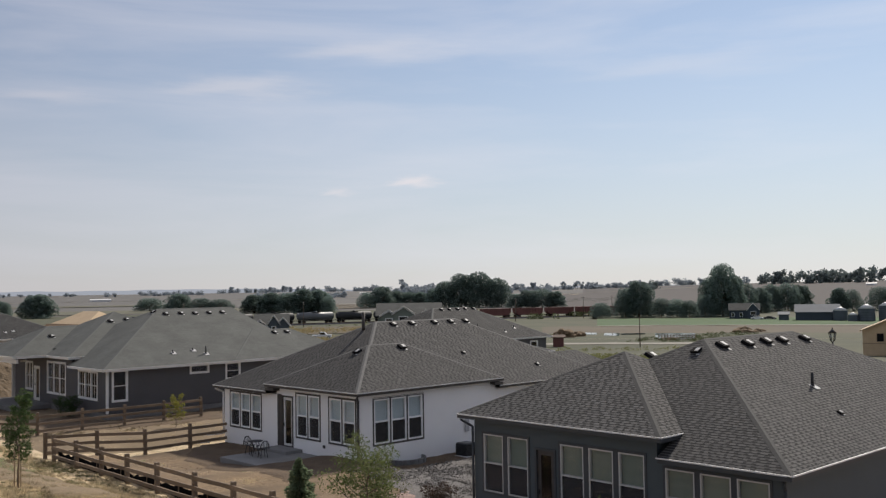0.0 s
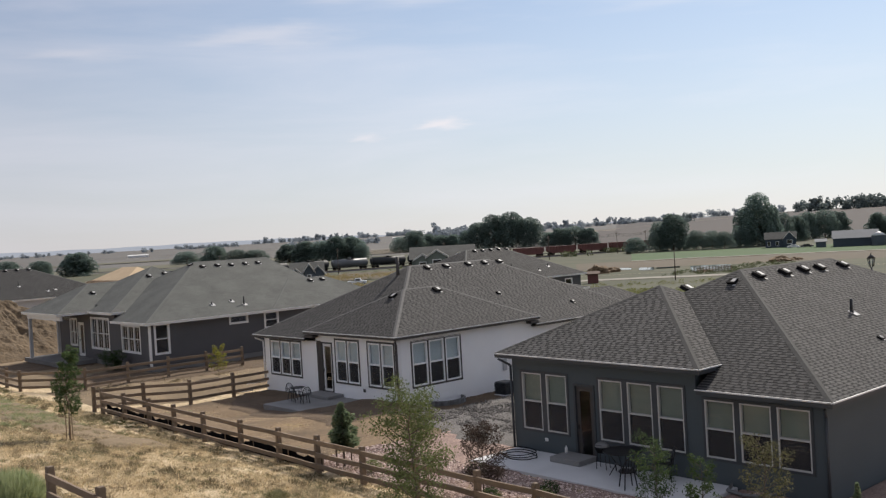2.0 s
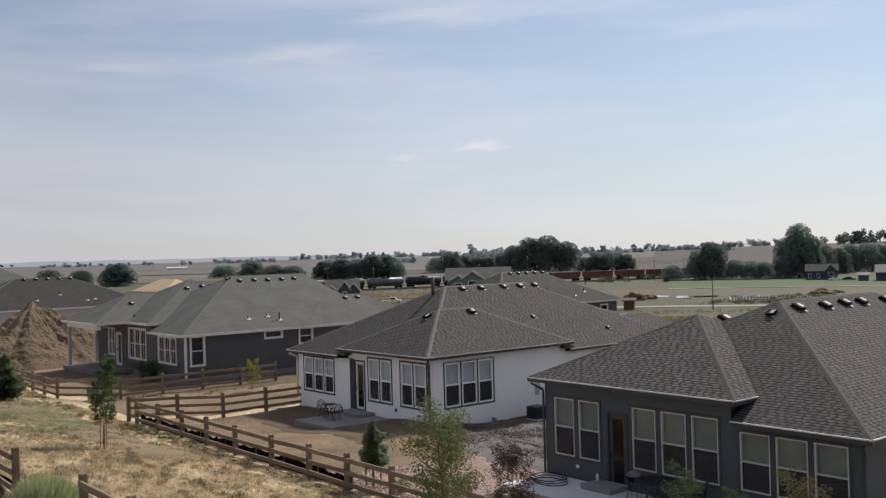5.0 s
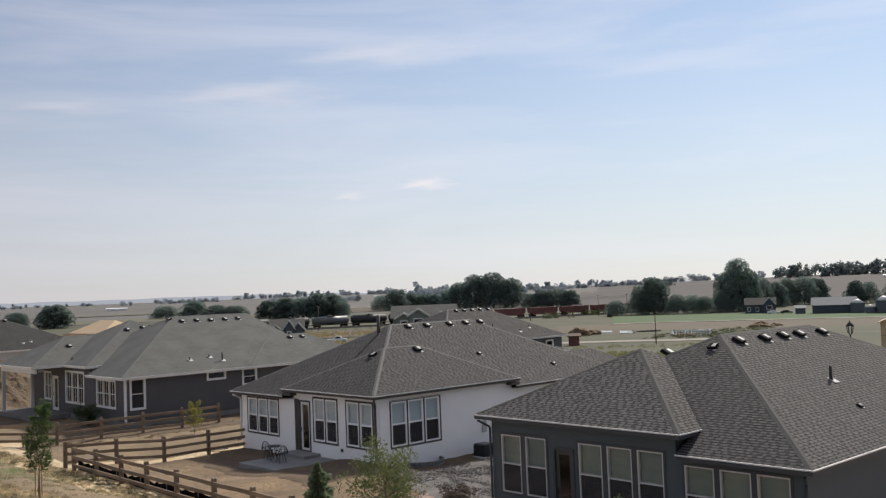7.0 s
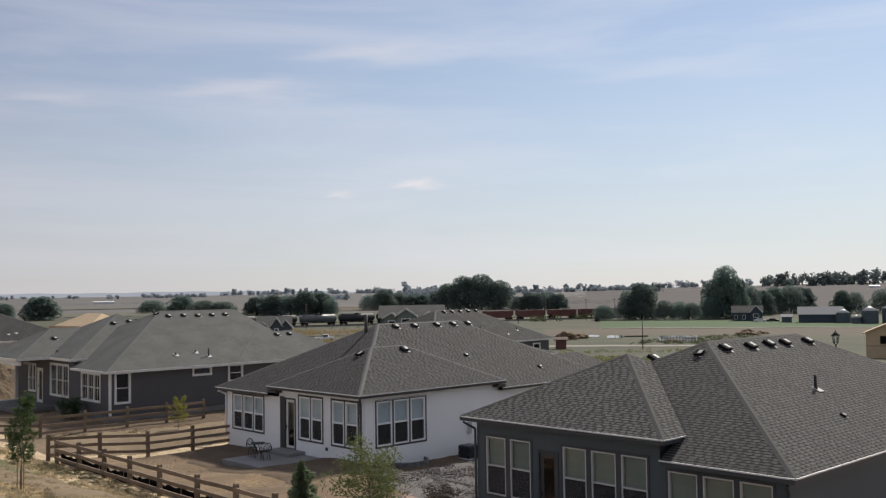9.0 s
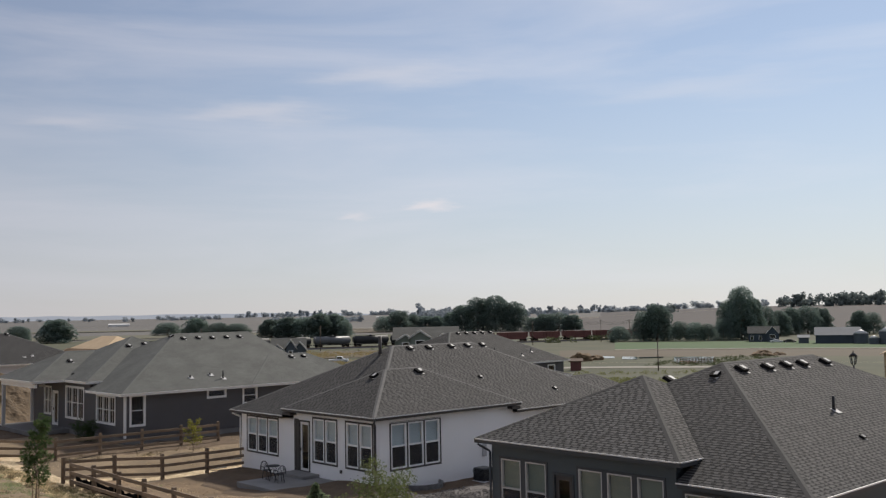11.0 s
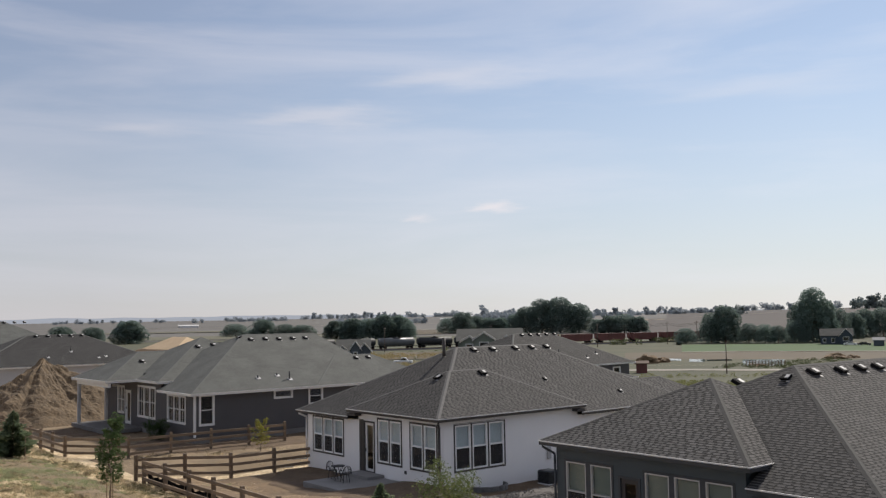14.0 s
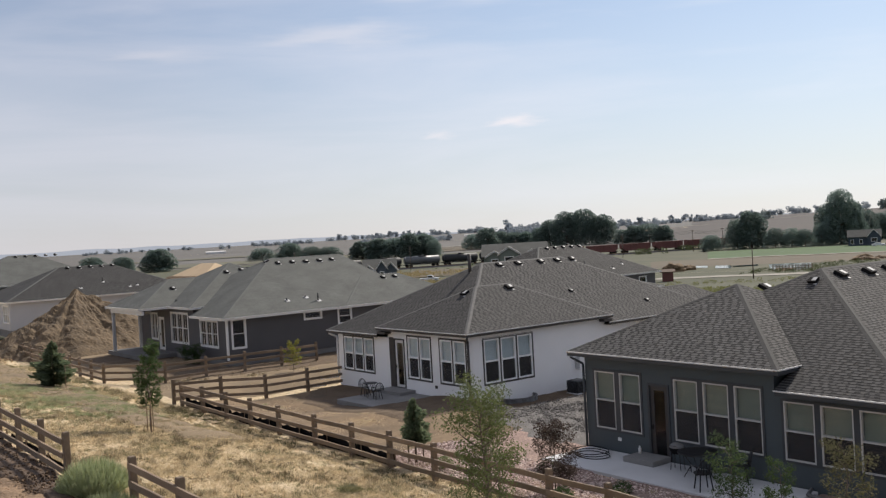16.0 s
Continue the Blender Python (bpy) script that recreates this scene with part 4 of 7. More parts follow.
for x, y, h in ((27.41, 52.91, 0.18), (28.83, 53.08, 0.15), (29.47, 52.6, 0.5)):
    vent_pipe(grey, x - 22.9, y - 52.05, 2.55 + 0.5 * (y - 51.65), h)


def plain_house(x, y, z, depth, width, height, pitch, wall, roof_mat, label, windows=()):
    """A house farther off: walls with real openings, hip roof and vents."""
    h = thing("house", label, "house", pose(x, y, z))
    fx = [w for face, *w in windows if face == "x"]
    fy = [w for face, *w in windows if face == "y"]
    part("wall", wall_mesh(width, height, fx), wall, h, m=on_x(0, width))
    part("wall", wall_mesh(depth - 0.36, height, [(a - 0.18, b - 0.18, c, d) for a, b, c, d in fy]), wall, h, m=on_y(0.18, 0))
    for w in fx:
        bank(h, on_x(0, width), [tuple(w)], "white_trim", "vinyl", blind=0, screen=False)
    for w in fy:
        bank(h, on_y(0, 0), [tuple(w)], "white_trim", "vinyl", blind=0, screen=False)
    closing_walls(h, depth, width, height, wall)
    a, b, top, _ = hip_roof(h, "roof", -0.4, depth + 0.4, -0.4, width + 0.4, height + 0.17, pitch, roof_mat, "white_trim", "white_trim", gutter="white_trim", cap="shingle_cap")
    for i in range(5):
        px = a.x + 0.8 + i * 1.15
        roof_vent(h, px, a.y - 0.35, top - 0.35 * pitch, "y", pitch)
    return h


pale = plain_house(20.3, 95.4, 0.4, 18, 12.6, 2.55, 0.44, "pale_paint", "shingle_brown", "single-storey pale grey house with a brown hip roof",
                   [("x", 9.8, 10.5, 0.7, 2.3), ("x", 10.6, 11.3, 0.7, 2.3), ("x", 11.4, 12.1, 0.7, 2.3), ("x", 2.0, 3.0, 0.8, 2.2)])
for x, y, h in ((9.5, 2.4, 0.55), (11.8, 1.0, 0.2), (12.6, 1.2, 0.2), (7.0, 1.4, 0.2)):
    vent_pipe(pale, x, y, 2.72 + 0.44 * (y + 0.4), h, pitch=0.44)
plain_house(20.0, 117.0, 0.8, 16, 13, 3.2, 0.5, "grey_paint", "shingle_grey", "single-storey dark house with a grey hip roof")
dark = plain_house(58.5, 63.5, -0.4, 16.6, 11.6, 2.5, 0.5, "grey_paint", "shingle_brown", "single-storey dark house with a brown hip roof",
            [("y", 14.0, 15.0, 0.8, 2.2)])

plain_house(47.0, 49.8, -0.35, 12.0, 7.0, 2.3, 0.32, "grey_paint", "shingle_brown", "low dark garage with a brown hip roof")
for x, y, h in ((66.5, 65.2, 0.5), (67.3, 64.6, 0.25), (69.6, 64.4, 0.25), (71.6, 65.0, 0.3)):
    vent_pipe(dark, x - 58.5, y - 63.5, 2.67 + 0.5 * (y - 63.1), h)


# ---- fences ----
def post_mesh(h):
    key = ("post", h)
    if key not in MESHES:
        bm = bmesh.new()
        s = 0.075
        lv = [(-0.5, 1.0), (h - 0.05, 1.0), (h - 0.01, 0.86), (h, 0.78)]
        rings = [[bm.verts.new((s * k * x, s * k * y, z)) for x, y in ((-1, -1), (1, -1), (1, 1), (-1, 1))] for z, k in lv]
        for a, b in zip(rings, rings[1:]):
            for i in range(4):
                bm.faces.new((a[i], a[(i + 1) % 4], b[(i + 1) % 4], b[i]))
        bm.faces.new(rings[-1])
        bmesh.ops.bevel(bm, geom=[e for e in bm.edges if abs(e.verts[0].co.z - e.verts[1].co.z) > 0.3], offset=0.012, segments=1, affect="EDGES")
        me = bpy.data.meshes.new("post")
        bm.to_mesh(me)
        bm.free()
        me.materials.append(MAT["timber"])
        MESHES[key] = me
    return MESHES[key]


def rail_mesh(kind):
    """A rail one metre long on the x axis, with worn uneven edges."""
    key = ("rail", kind)
    if key not in MESHES:
        rng = random.Random(kind)
        bm = bmesh.new()
        n = 5
        rings = []
        for i in range(n):
            x = i / (n - 1)
            h, t = 0.068 + rng.uniform(-0.006, 0.006), 0.03 + rng.uniform(-0.004, 0.004)
            dz = rng.uniform(-0.008, 0.008)
            rings.append([bm.verts.new((x, y, z + dz)) for y, z in ((-t, -h), (t, -h), (t * 0.85, h), (-t * 0.85, h))])
        for a, b in zip(rings, rings[1:]):
            for i in range(4):
                bm.faces.new((a[i], a[(i + 1) % 4], b[(i + 1) % 4], b[i]))
        bm.faces.new(rings[0]), bm.faces.new(rings[-1])
        bmesh.ops.recalc_face_normals(bm, faces=bm.faces[:])
        me = bpy.data.meshes.new("rail")
        bm.to_mesh(me)
        bm.free()
        me.materials.append(MAT["timber"])
        MESHES[key] = me
    return MESHES[key]


def fence(points, label, heights=(0.28, 0.64, 1.0), h=1.18, face=(0, 0), group="lot fences", skip=()):
    """A post-and-rail fence through the points; skip: spans with no rails."""
    rng = random.Random(len(points) * 7 + int(points[0][0]))
    f = thing("fence", label, "fence", pose(*points[0][:2], ground_z(*points[0][:2])), group)
    base = Vector((*points[0][:2], ground_z(*points[0][:2])))
    tops = []
    for x, y in points:
        p = Vector((x, y, ground_z(x, y))) - base
        tops.append(p)
        piece("post", post_mesh(h), f, m=Matrix.Translation(p) @ pose(0, 0, rng.uniform(-0.03, 0.03), rng.uniform(-1.2, 1.2), rng.uniform(-1.2, 1.2), math.degrees(math.atan2(points[-1][1] - points[0][1], points[-1][0] - points[0][0])) + rng.uniform(-4, 4)))
    off = Vector((*face, 0))
    for i, (a, b) in enumerate(zip(tops, tops[1:])):
        if i in skip:
            continue
        for z in heights:
            s, e = a + off + Vector((0, 0, z + rng.uniform(-0.02, 0.02))), b + off + Vector((0, 0, z + rng.uniform(-0.02, 0.02)))
            d = e - s
            yaw, tilt = math.degrees(math.atan2(d.y, d.x)), math.degrees(math.atan2(d.z, math.hypot(d.x, d.y)))
            piece("rail", rail_mesh(rng.randrange(4)), f, m=Matrix.Translation(s) @ pose(0, 0, 0, 0, -tilt, yaw) @ Matrix.Diagonal((d.length, 1, 1, 1)))
    return f


three = "weathered brown three-rail timber fence on dry grass"
fence([(15.7, y) for y in (4.7, 6.8, 8.9, 10.96, 13.02, 15.02, 17.02, 19.4, 21.8, 24.1, 26.35, 28.8, 31.5, 33.9, 36.2, 38.6, 41.0)], three, face=(-0.08, 0))
fence([(15.7 + 2.32 * i, 42.0) for i in range(5)], "weathered brown three-rail timber fence between two lots", face=(0, -0.08))
fence([(15.7, y) for y in (52.3, 54.6, 56.8, 58.9, 61.2, 63.5, 65.8, 68.1, 70.4, 72.7, 75.0)], three, face=(-0.08, 0))
fence([(15.7 + 2.32 * i, 49.3 + (3.0 if i == 0 else 0)) for i in range(0, 6)], "weathered brown three-rail timber fence in shade", face=(0, -0.08))
fence([(6.4, y) for y in (4.6, 7.0, 9.45, 11.95, 14.45, 17.1, 19.72)], "brown three-rail timber fence on the near slope", face=(-0.09, 0), h=1.22)
fence([(6.1, y) for y in (23.6, 26.0, 28.5, 31.0, 33.5)], "brown three-rail timber fence beyond the gap", face=(-0.09, 0), h=1.22)


# ---- heap of earth ----
def soil_mound(x, y, z):
    """A steep heap of dug earth: gullies down its sides, ledges and lumps, a shoulder to one side."""
    bm = bmesh.new()
    n_r, n_a = 70, 190
    rings = []
    for i in range(1, n_r + 1):
        r = i / n_r
        ring = []
        for j in range(n_a):
            a = 2 * math.pi * j / n_a
            reach = 7.4 + 1.1 * math.sin(a * 2 + 0.6) + 0.7 * math.sin(a * 3 + 2.0) + 0.5 * noise.noise((math.cos(a) * 3, math.sin(a) * 3, 1.0))
            px, py = reach * r * math.cos(a), reach * r * math.sin(a)
            h = 4.65 * (1 - r) ** 1.02
            edge = min(1.0, (1 - r) * 4)
            gully = abs(noise.noise((math.cos(a) * 3.4, math.sin(a) * 3.4, r * 0.7)))
            h -= 0.5 * (0.38 - gully) * edge * min(1.0, r * 5)
            h += 0.26 * noise.fractal((px * 0.5, py * 0.5, 4.1), 0.8, 2.1, 7) * edge
            h += 0.20 * max(0.0, noise.noise((px * 1.3, py * 1.3, 9.0))) * edge
            h += 0.10 * noise.noise((px * 3.5, py * 3.5, 2.0)) * edge
            # ledges where clods have slipped
            h += 0.05 * math.sin(h * 7 + 4 * noise.noise((px * 0.6, py * 0.6, 0.5))) * edge
            ring.append(bm.verts.new((px, py, h - 0.12)))
        rings.append(ring)
    tip = bm.verts.new((0, 0, sum(v.co.z for v in rings[0]) / n_a + 0.05))
    for j in range(n_a):
        bm.faces.new((tip, rings[0][j], rings[0][(j + 1) % n_a]))
    for lo, hi in zip(rings, rings[1:]):
        for j in range(n_a):
            bm.faces.new((lo[j], hi[j], hi[(j + 1) % n_a], lo[(j + 1) % n_a]))
    return tagged(part("soil_mound", bm, "soil_pile", m=pose(x, y, z)), "tall heap of excavated yellow-brown earth", "soil mound")


soil_mound(20.8, 74.6, 0.0)


# ---- the lots ----
MAT["bare"] = material("bare brown earth", (0.250, 0.170, 0.094), (0.090, 0.061, 0.035), 0.95, scale=0.4, fine=8, bump=0.7, depth=0.04)
MAT["dug_soil"] = material("freshly dug dark soil", (0.120, 0.078, 0.050), (0.050, 0.032, 0.021), 0.95, scale=1.6, fine=12, bump=0.9, depth=0.08, fine_mix=0.5)
# darker soil colour, also laid where houses cast shade
MAT["dark_soil"] = material("dark soil and house shade", (0.150, 0.100, 0.058), (0.074, 0.050, 0.030), 0.95, scale=1.6, fine=12, bump=0.9, depth=0.08, fine_mix=0.5)
MAT["churned"] = material("churned orange-brown earth", (0.300, 0.200, 0.120), (0.105, 0.069, 0.042), 0.95, scale=1.1, fine=9, bump=1.0, depth=0.12, fine_mix=0.45)
MAT["gravel"] = material("grey gravel", (0.19, 0.175, 0.163), (0.075, 0.068, 0.064), 0.95, scale=3, fine=26, bump=0.9, depth=0.03, fine_mix=0.7)
MAT["pink_rock"] = material("pinkish crushed rock", (0.40, 0.285, 0.235), (0.14, 0.09, 0.075), 0.95, scale=2, fine=18, bump=0.9, depth=0.03, fine_mix=0.7)
MAT["trodden"] = material("trodden dusty track", (0.250, 0.182, 0.107), (0.142, 0.103, 0.060), 0.95, scale=0.6, fine=10, bump=0.5, depth=0.03)


def patch(name, points, lift, mat, label, step=0.5, wobble=0.25, rough=0.0):
    """A patch of ground cover inside an outline, with an uneven edge."""
    xs, ys = [p[0] for p in points], [p[1] for p in points]

    def inside(x, y):
        x += wobble * noise.noise((x * 0.9, y * 0.9, 2.0))
        y += wobble * noise.noise((x * 0.9, y * 0.9, 9.0))
        hit = False
        for (x0, y0), (x1, y1) in zip(points, points[1:] + points[:1]):
            if (y0 > y) != (y1 > y) and x < (x1 - x0) * (y - y0) / (y1 - y0) + x0:
                hit = not hit
        return hit

    bm = bmesh.new()
    verts = {}

    def vert(i, j):
        if (i, j) not in verts:
            x, y = min(xs) + i * step, min(ys) + j * step
            verts[i, j] = bm.verts.new((x, y, ground_z(x, y) + lift + 0.05 * noise.noise((x * 0.7, y * 0.7, 3.1)) + 0.025 * noise.noise((x * 2.1, y * 2.1, 7.7)) + 0.012 * noise.noise((x * 5, y * 5, 1.0)) + rough * (abs(noise.noise((x * 1.9, y * 0.9, 4.0))) + 0.5 * noise.noise((x * 4.7, y * 4.7, 8.0)) + 0.3 * noise.noise((x * 11, y * 11, 2.0)))))
        return verts[i, j]

    for i in range(int((max(xs) - min(xs)) / step) + 1):
        for j in range(int((max(ys) - min(ys)) / step) + 1):
            if inside(min(xs) + (i + 0.5) * step, min(ys) + (j + 0.5) * step):
                bm.faces.new((vert(i, j), vert(i + 1, j), vert(i + 1, j + 1), vert(i, j + 1))).smooth = True
    for v in bm.verts:
        if v.is_boundary:
            v.co.z -= lift + 0.09
    return tagged(part(name, bm, mat), label, "ground", kind="structure")


patch("bare_earth", [(16.0, 24.6), (24.7, 24.0), (24.7, 42.3), (16.1, 41.8)], 0.05, "bare", "bare tan earth of an unplanted back lot", 0.4)
# these two patches paint the white house's shade onto the soil
patch("dark_soil", [(19.7, 29.4), (25.2, 29.4), (25.2, 42.4), (22.6, 42.2), (20.4, 39.0), (20.0, 35.5), (20.1, 32.0)], 0.085, "dark_soil", "dark soil along the house wall, with the house's shade painted in", 0.3)
patch("dark_soil", [(24.3, 29.5), (41, 29.5), (41, 31.9), (24.3, 31.9)], 0.085, "dark_soil", "house shade painted on a strip under the side wall", 0.3)
patch("gravel_bed", [(21.2, 20.8), (41, 20.8), (41, 31.9), (24.0, 31.9), (21.8, 27.0), (20.9, 23.5)], 0.07, "gravel", "grey gravel between two houses", 0.4)
patch("rock_mulch", [(15.95, 2.0), (40, 2.0), (40, 11.2), (22.0, 11.2), (22.0, 13.6), (19.8, 13.6), (19.7, 21.0), (21.9, 21.0), (22.4, 25.5), (15.9, 26.0)], 0.06, "pink_rock", "pinkish crushed rock planting bed", 0.35)
patch("track", [(16.2, 42.4), (45, 42.6), (45, 48.6), (16.0, 51.0)], 0.05, "trodden", "trodden dusty track between two lots", 0.5)
patch("bare_earth", [(16.0, 52.6), (22.9, 50.2), (24, 52), (24, 69), (40, 70), (40, 94), (16.2, 94)], 0.05, "trodden", "bare tan earth round an earth heap", 0.6)
patch("dark_soil", [(17.0, 50.2), (21.0, 48.0), (27.0, 47.0), (40, 46.8), (40, 52.3), (23.2, 52.3), (22.6, 56.0), (17.0, 54.0)], 0.08, "dark_soil", "dark weedy soil along the charcoal house", 0.4, 0.6)
# porch shadow laid on the ground as a darker patch
patch("dark_soil", [(18.6, 60.5), (22.9, 59.5), (22.9, 67.0), (17.8, 66.5)], 0.075, "dark_soil", "porch shade painted on the soil", 0.35)
patch("bare_earth", [(-1, 8), (6.5, 8), (6.55, 20.0), (6.2, 22.5), (5.8, 36), (-1, 36)], 0.05, "churned", "churned orange-brown earth inside the near fence", 0.11, rough=0.09)
patch("dark_soil", [(5.0, 9), (6.5, 9), (6.45, 18.3), (5.9, 19.0), (5.35, 18.6), (5.15, 17.0)], 0.12, "dug_soil", "dark freshly dug soil along the near fence", 0.1, 0.35, 0.035)
patch("dark_soil", [(4.9, 21.6), (5.7, 21.3), (6.15, 22.6), (6.05, 34), (4.7, 33)], 0.12, "dug_soil", "dark freshly dug soil along the near fence", 0.12, 0.35, 0.035)
patch("track", [(11.8, 30), (14.2, 30), (14.0, 75), (10.2, 75), (9.0, 48)], 0.045, "trodden", "trodden dusty path across dry grass", 0.5, 0.8)


# ---- plants ----
def leaf_cloud(centres, count, size, rng, droop=0.0, flat=0.6):
    """Many small leaves scattered about the centres (x, y, z, radius), each a folded blade of two triangles."""
    bm = bmesh.new()
    weights = [c[3] ** 2 for c in centres]
    for x, y, z, r in rng.choices(centres, weights, k=count):
        d = Vector((rng.gauss(0, 1), rng.gauss(0, 1), rng.gauss(0, 1))).normalized() * r * rng.uniform(0.25, 1.0) ** 0.6
        p = Vector((x, y, z)) + Vector((d.x, d.y, d.z * flat))
        s = size * rng.uniform(0.6, 1.3)
        turn = Euler((rng.uniform(-0.9, 0.9), rng.uniform(-0.9, 0.9) + droop, rng.uniform(0, 6.3))).to_matrix()
        q = [p + turn @ Vector(v) * s for v in ((-0.5, 0, 0), (0, -0.28, 0.05), (0.55, 0, -0.05), (0, 0.28, 0.05))]
        v = [bm.verts.new(o) for o in q]
        bm.faces.new(v)
    return bm


MAT["leaf_fresh"] = leaf_material("light green leaves", (0.125, 0.165, 0.06), (0.21, 0.235, 0.10))
MAT["leaf_mid"] = leaf_material("mid green leaves", (0.055, 0.095, 0.035), (0.11, 0.15, 0.06))
MAT["leaf_dark"] = leaf_material("dark green leaves", (0.030, 0.060, 0.022), (0.065, 0.10, 0.038))
MAT["leaf_needle"] = leaf_material("blue-green needles", (0.125, 0.165, 0.095), (0.215, 0.260, 0.155), 0.55)
MAT["leaf_red"] = leaf_material("dark purple-red leaves", (0.062, 0.043, 0.038), (0.115, 0.086, 0.066))
MAT["leaf_yellow"] = leaf_material("yellow-green leaves", (0.30, 0.30, 0.05), (0.36, 0.34, 0.09))
MAT["leaf_olive"] = leaf_material("olive drying leaves", (0.085, 0.09, 0.04), (0.16, 0.145, 0.075))
# leaf colour made paler and bluer to hold the valley haze
MAT["leaf_far"] = leaf_material("dark tree leaves with painted haze", (0.135, 0.188, 0.165), (0.200, 0.255, 0.220), 0.45)
MAT["straw"] = leaf_material("dry straw blades", (0.56, 0.45, 0.28), (0.80, 0.67, 0.44), 0.35, 0.8)
MAT["weed"] = leaf_material("grey-green weed blades", (0.26, 0.30, 0.155), (0.42, 0.45, 0.26), 0.4, 0.7)
MAT["weed_dry"] = leaf_material("drying olive weeds", (0.17, 0.165, 0.085), (0.31, 0.285, 0.165), 0.35, 0.8)
MAT["weed_dark"] = leaf_material("small dark dead weeds", (0.13, 0.105, 0.065), (0.26, 0.215, 0.135), 0.3, 0.8)


def sapling(name, x, y, h, leaf, label, seed, spread=0.6, bare=0.35, leaves=1500, size=0.075, stakes=0, lean=0.0, trunk=0.028, limbs=11, category="tree", shape=1.0):
    """A young tree: thin trunk, rising limbs with twigs, a loose uneven crown; and its stakes."""
    rng = random.Random(seed)
    t = thing(name, label, category, pose(x, y, ground_z(x, y)))
    bm = bmesh.new()
    pts = [Vector((lean * (k / 6) ** 2 + rng.uniform(-1, 1) * 0.02 * k, rng.uniform(-1, 1) * 0.02 * k, h * 0.95 * k / 6 - 0.05 * (k == 0))) for k in range(7)]
    for k in range(6):
        tube(bm, pts[k], pts[k + 1], trunk * (1 - k / 7), trunk * (1 - (k + 1) / 7), 7, caps=False)
    tips = []
    for i in range(limbs):
        f = bare + (0.93 - bare) * (i + rng.random() * 0.6) / limbs
        k = min(5, int(f * 6))
        a = pts[k].lerp(pts[k + 1], f * 6 - k)
        yaw = i * 2.4 + rng.uniform(-0.5, 0.5)
        reach = spread * (1.0 - 0.75 * abs((f - bare) / (1 - bare) - 0.35) ** shape) * rng.uniform(0.65, 1.15)
        b = a + Vector((math.cos(yaw) * reach, math.sin(yaw) * reach, reach * rng.uniform(0.5, 1.1)))
        mid = a.lerp(b, 0.5) + Vector((0, 0, -0.04))
        tube(bm, a, mid, trunk * 0.45, trunk * 0.3, 5, caps=False)
        tube(bm, mid, b, trunk * 0.3, trunk * 0.12, 5, caps=False)
        for q, r in ((mid, 0.5), (b, 0.42), (a.lerp(b, 0.8), 0.4)):
            tips.append((q.x, q.y, q.z, r * spread * rng.uniform(0.55, 0.95)))
    tips.append((pts[6].x, pts[6].y, pts[6].z, 0.28 * spread))
    part("trunk", bm, "bark", t)
    part("crown", leaf_cloud(tips, leaves, size, rng, 0.2, 0.9), leaf, t)
    for i in range(stakes):
        a = 2.1 * i + 0.4
        p = Vector((0.12 * math.cos(a), 0.12 * math.sin(a), 0))
        part("stake", tubed(p + Vector((0, 0, -0.2)), p * 0.92 + Vector((0, 0, min(1.4, h * 0.42))), 0.018, 0.018, 7), "raw_timber", t, "thin wooden tree stake")
    return t


def conifer(x, y, h, r, label, seed, stakes=0, clear=0.12, reach=0.75):
    """A young spruce: trunk and drooping whorls of needled boughs."""
    rng = random.Random(seed)
    t = thing("spruce", label, "tree", pose(x, y, ground_z(x, y)))
    part("trunk", tubed((0, 0, -0.1), (0, 0, h * 0.97), 0.045, 0.008, 7), "bark", t)
    bm = bmesh.new()
    for k in range(int(700 + 2300 * h * r)):
        f = rng.random() ** 1.25
        z = clear + f * (h - clear)
        out = r * min(1.0, 0.45 + 4 * f) * (1 - f) ** 0.7 * rng.uniform(0.35, 1.1) + 0.03
        a = rng.uniform(0, 6.283)
        out *= 0.72 + 0.75 * noise.noise((math.cos(a) * 1.8, math.sin(a) * 1.8, z * 3.1 + seed)) + 0.16 * math.sin(z * 13)
        way = Vector((math.cos(a), math.sin(a), 0.12))
        roll = rng.uniform(0, 3.14)
        side = Vector((-math.sin(a) * math.cos(roll), math.cos(a) * math.cos(roll), math.sin(roll))) * rng.uniform(0.018, 0.045)
        s = Vector((0, 0, z)) + way * out * rng.uniform(0.3, 0.8)
        e = Vector((0, 0, z + rng.uniform(-0.05, 0.06))) + way * out
        v = [bm.verts.new(o) for o in (s, (s + e) / 2 + side, e, (s + e) / 2 - side + Vector((0, 0, rng.uniform(-0.05, 0.05))))]
        bm.faces.new(v)
    part("crown", bm, "leaf_needle", t)
    for i in range(stakes):
        p = Vector((reach * math.cos(3.1 * i + 2.2), reach * math.sin(3.1 * i + 2.2), 0))
        part("stake", tubed(p + Vector((0, 0, -0.2)), p + Vector((0, 0, 1.2)), 0.022, 0.022, 7), "timber", t, "thin wooden tree stake")
    return t


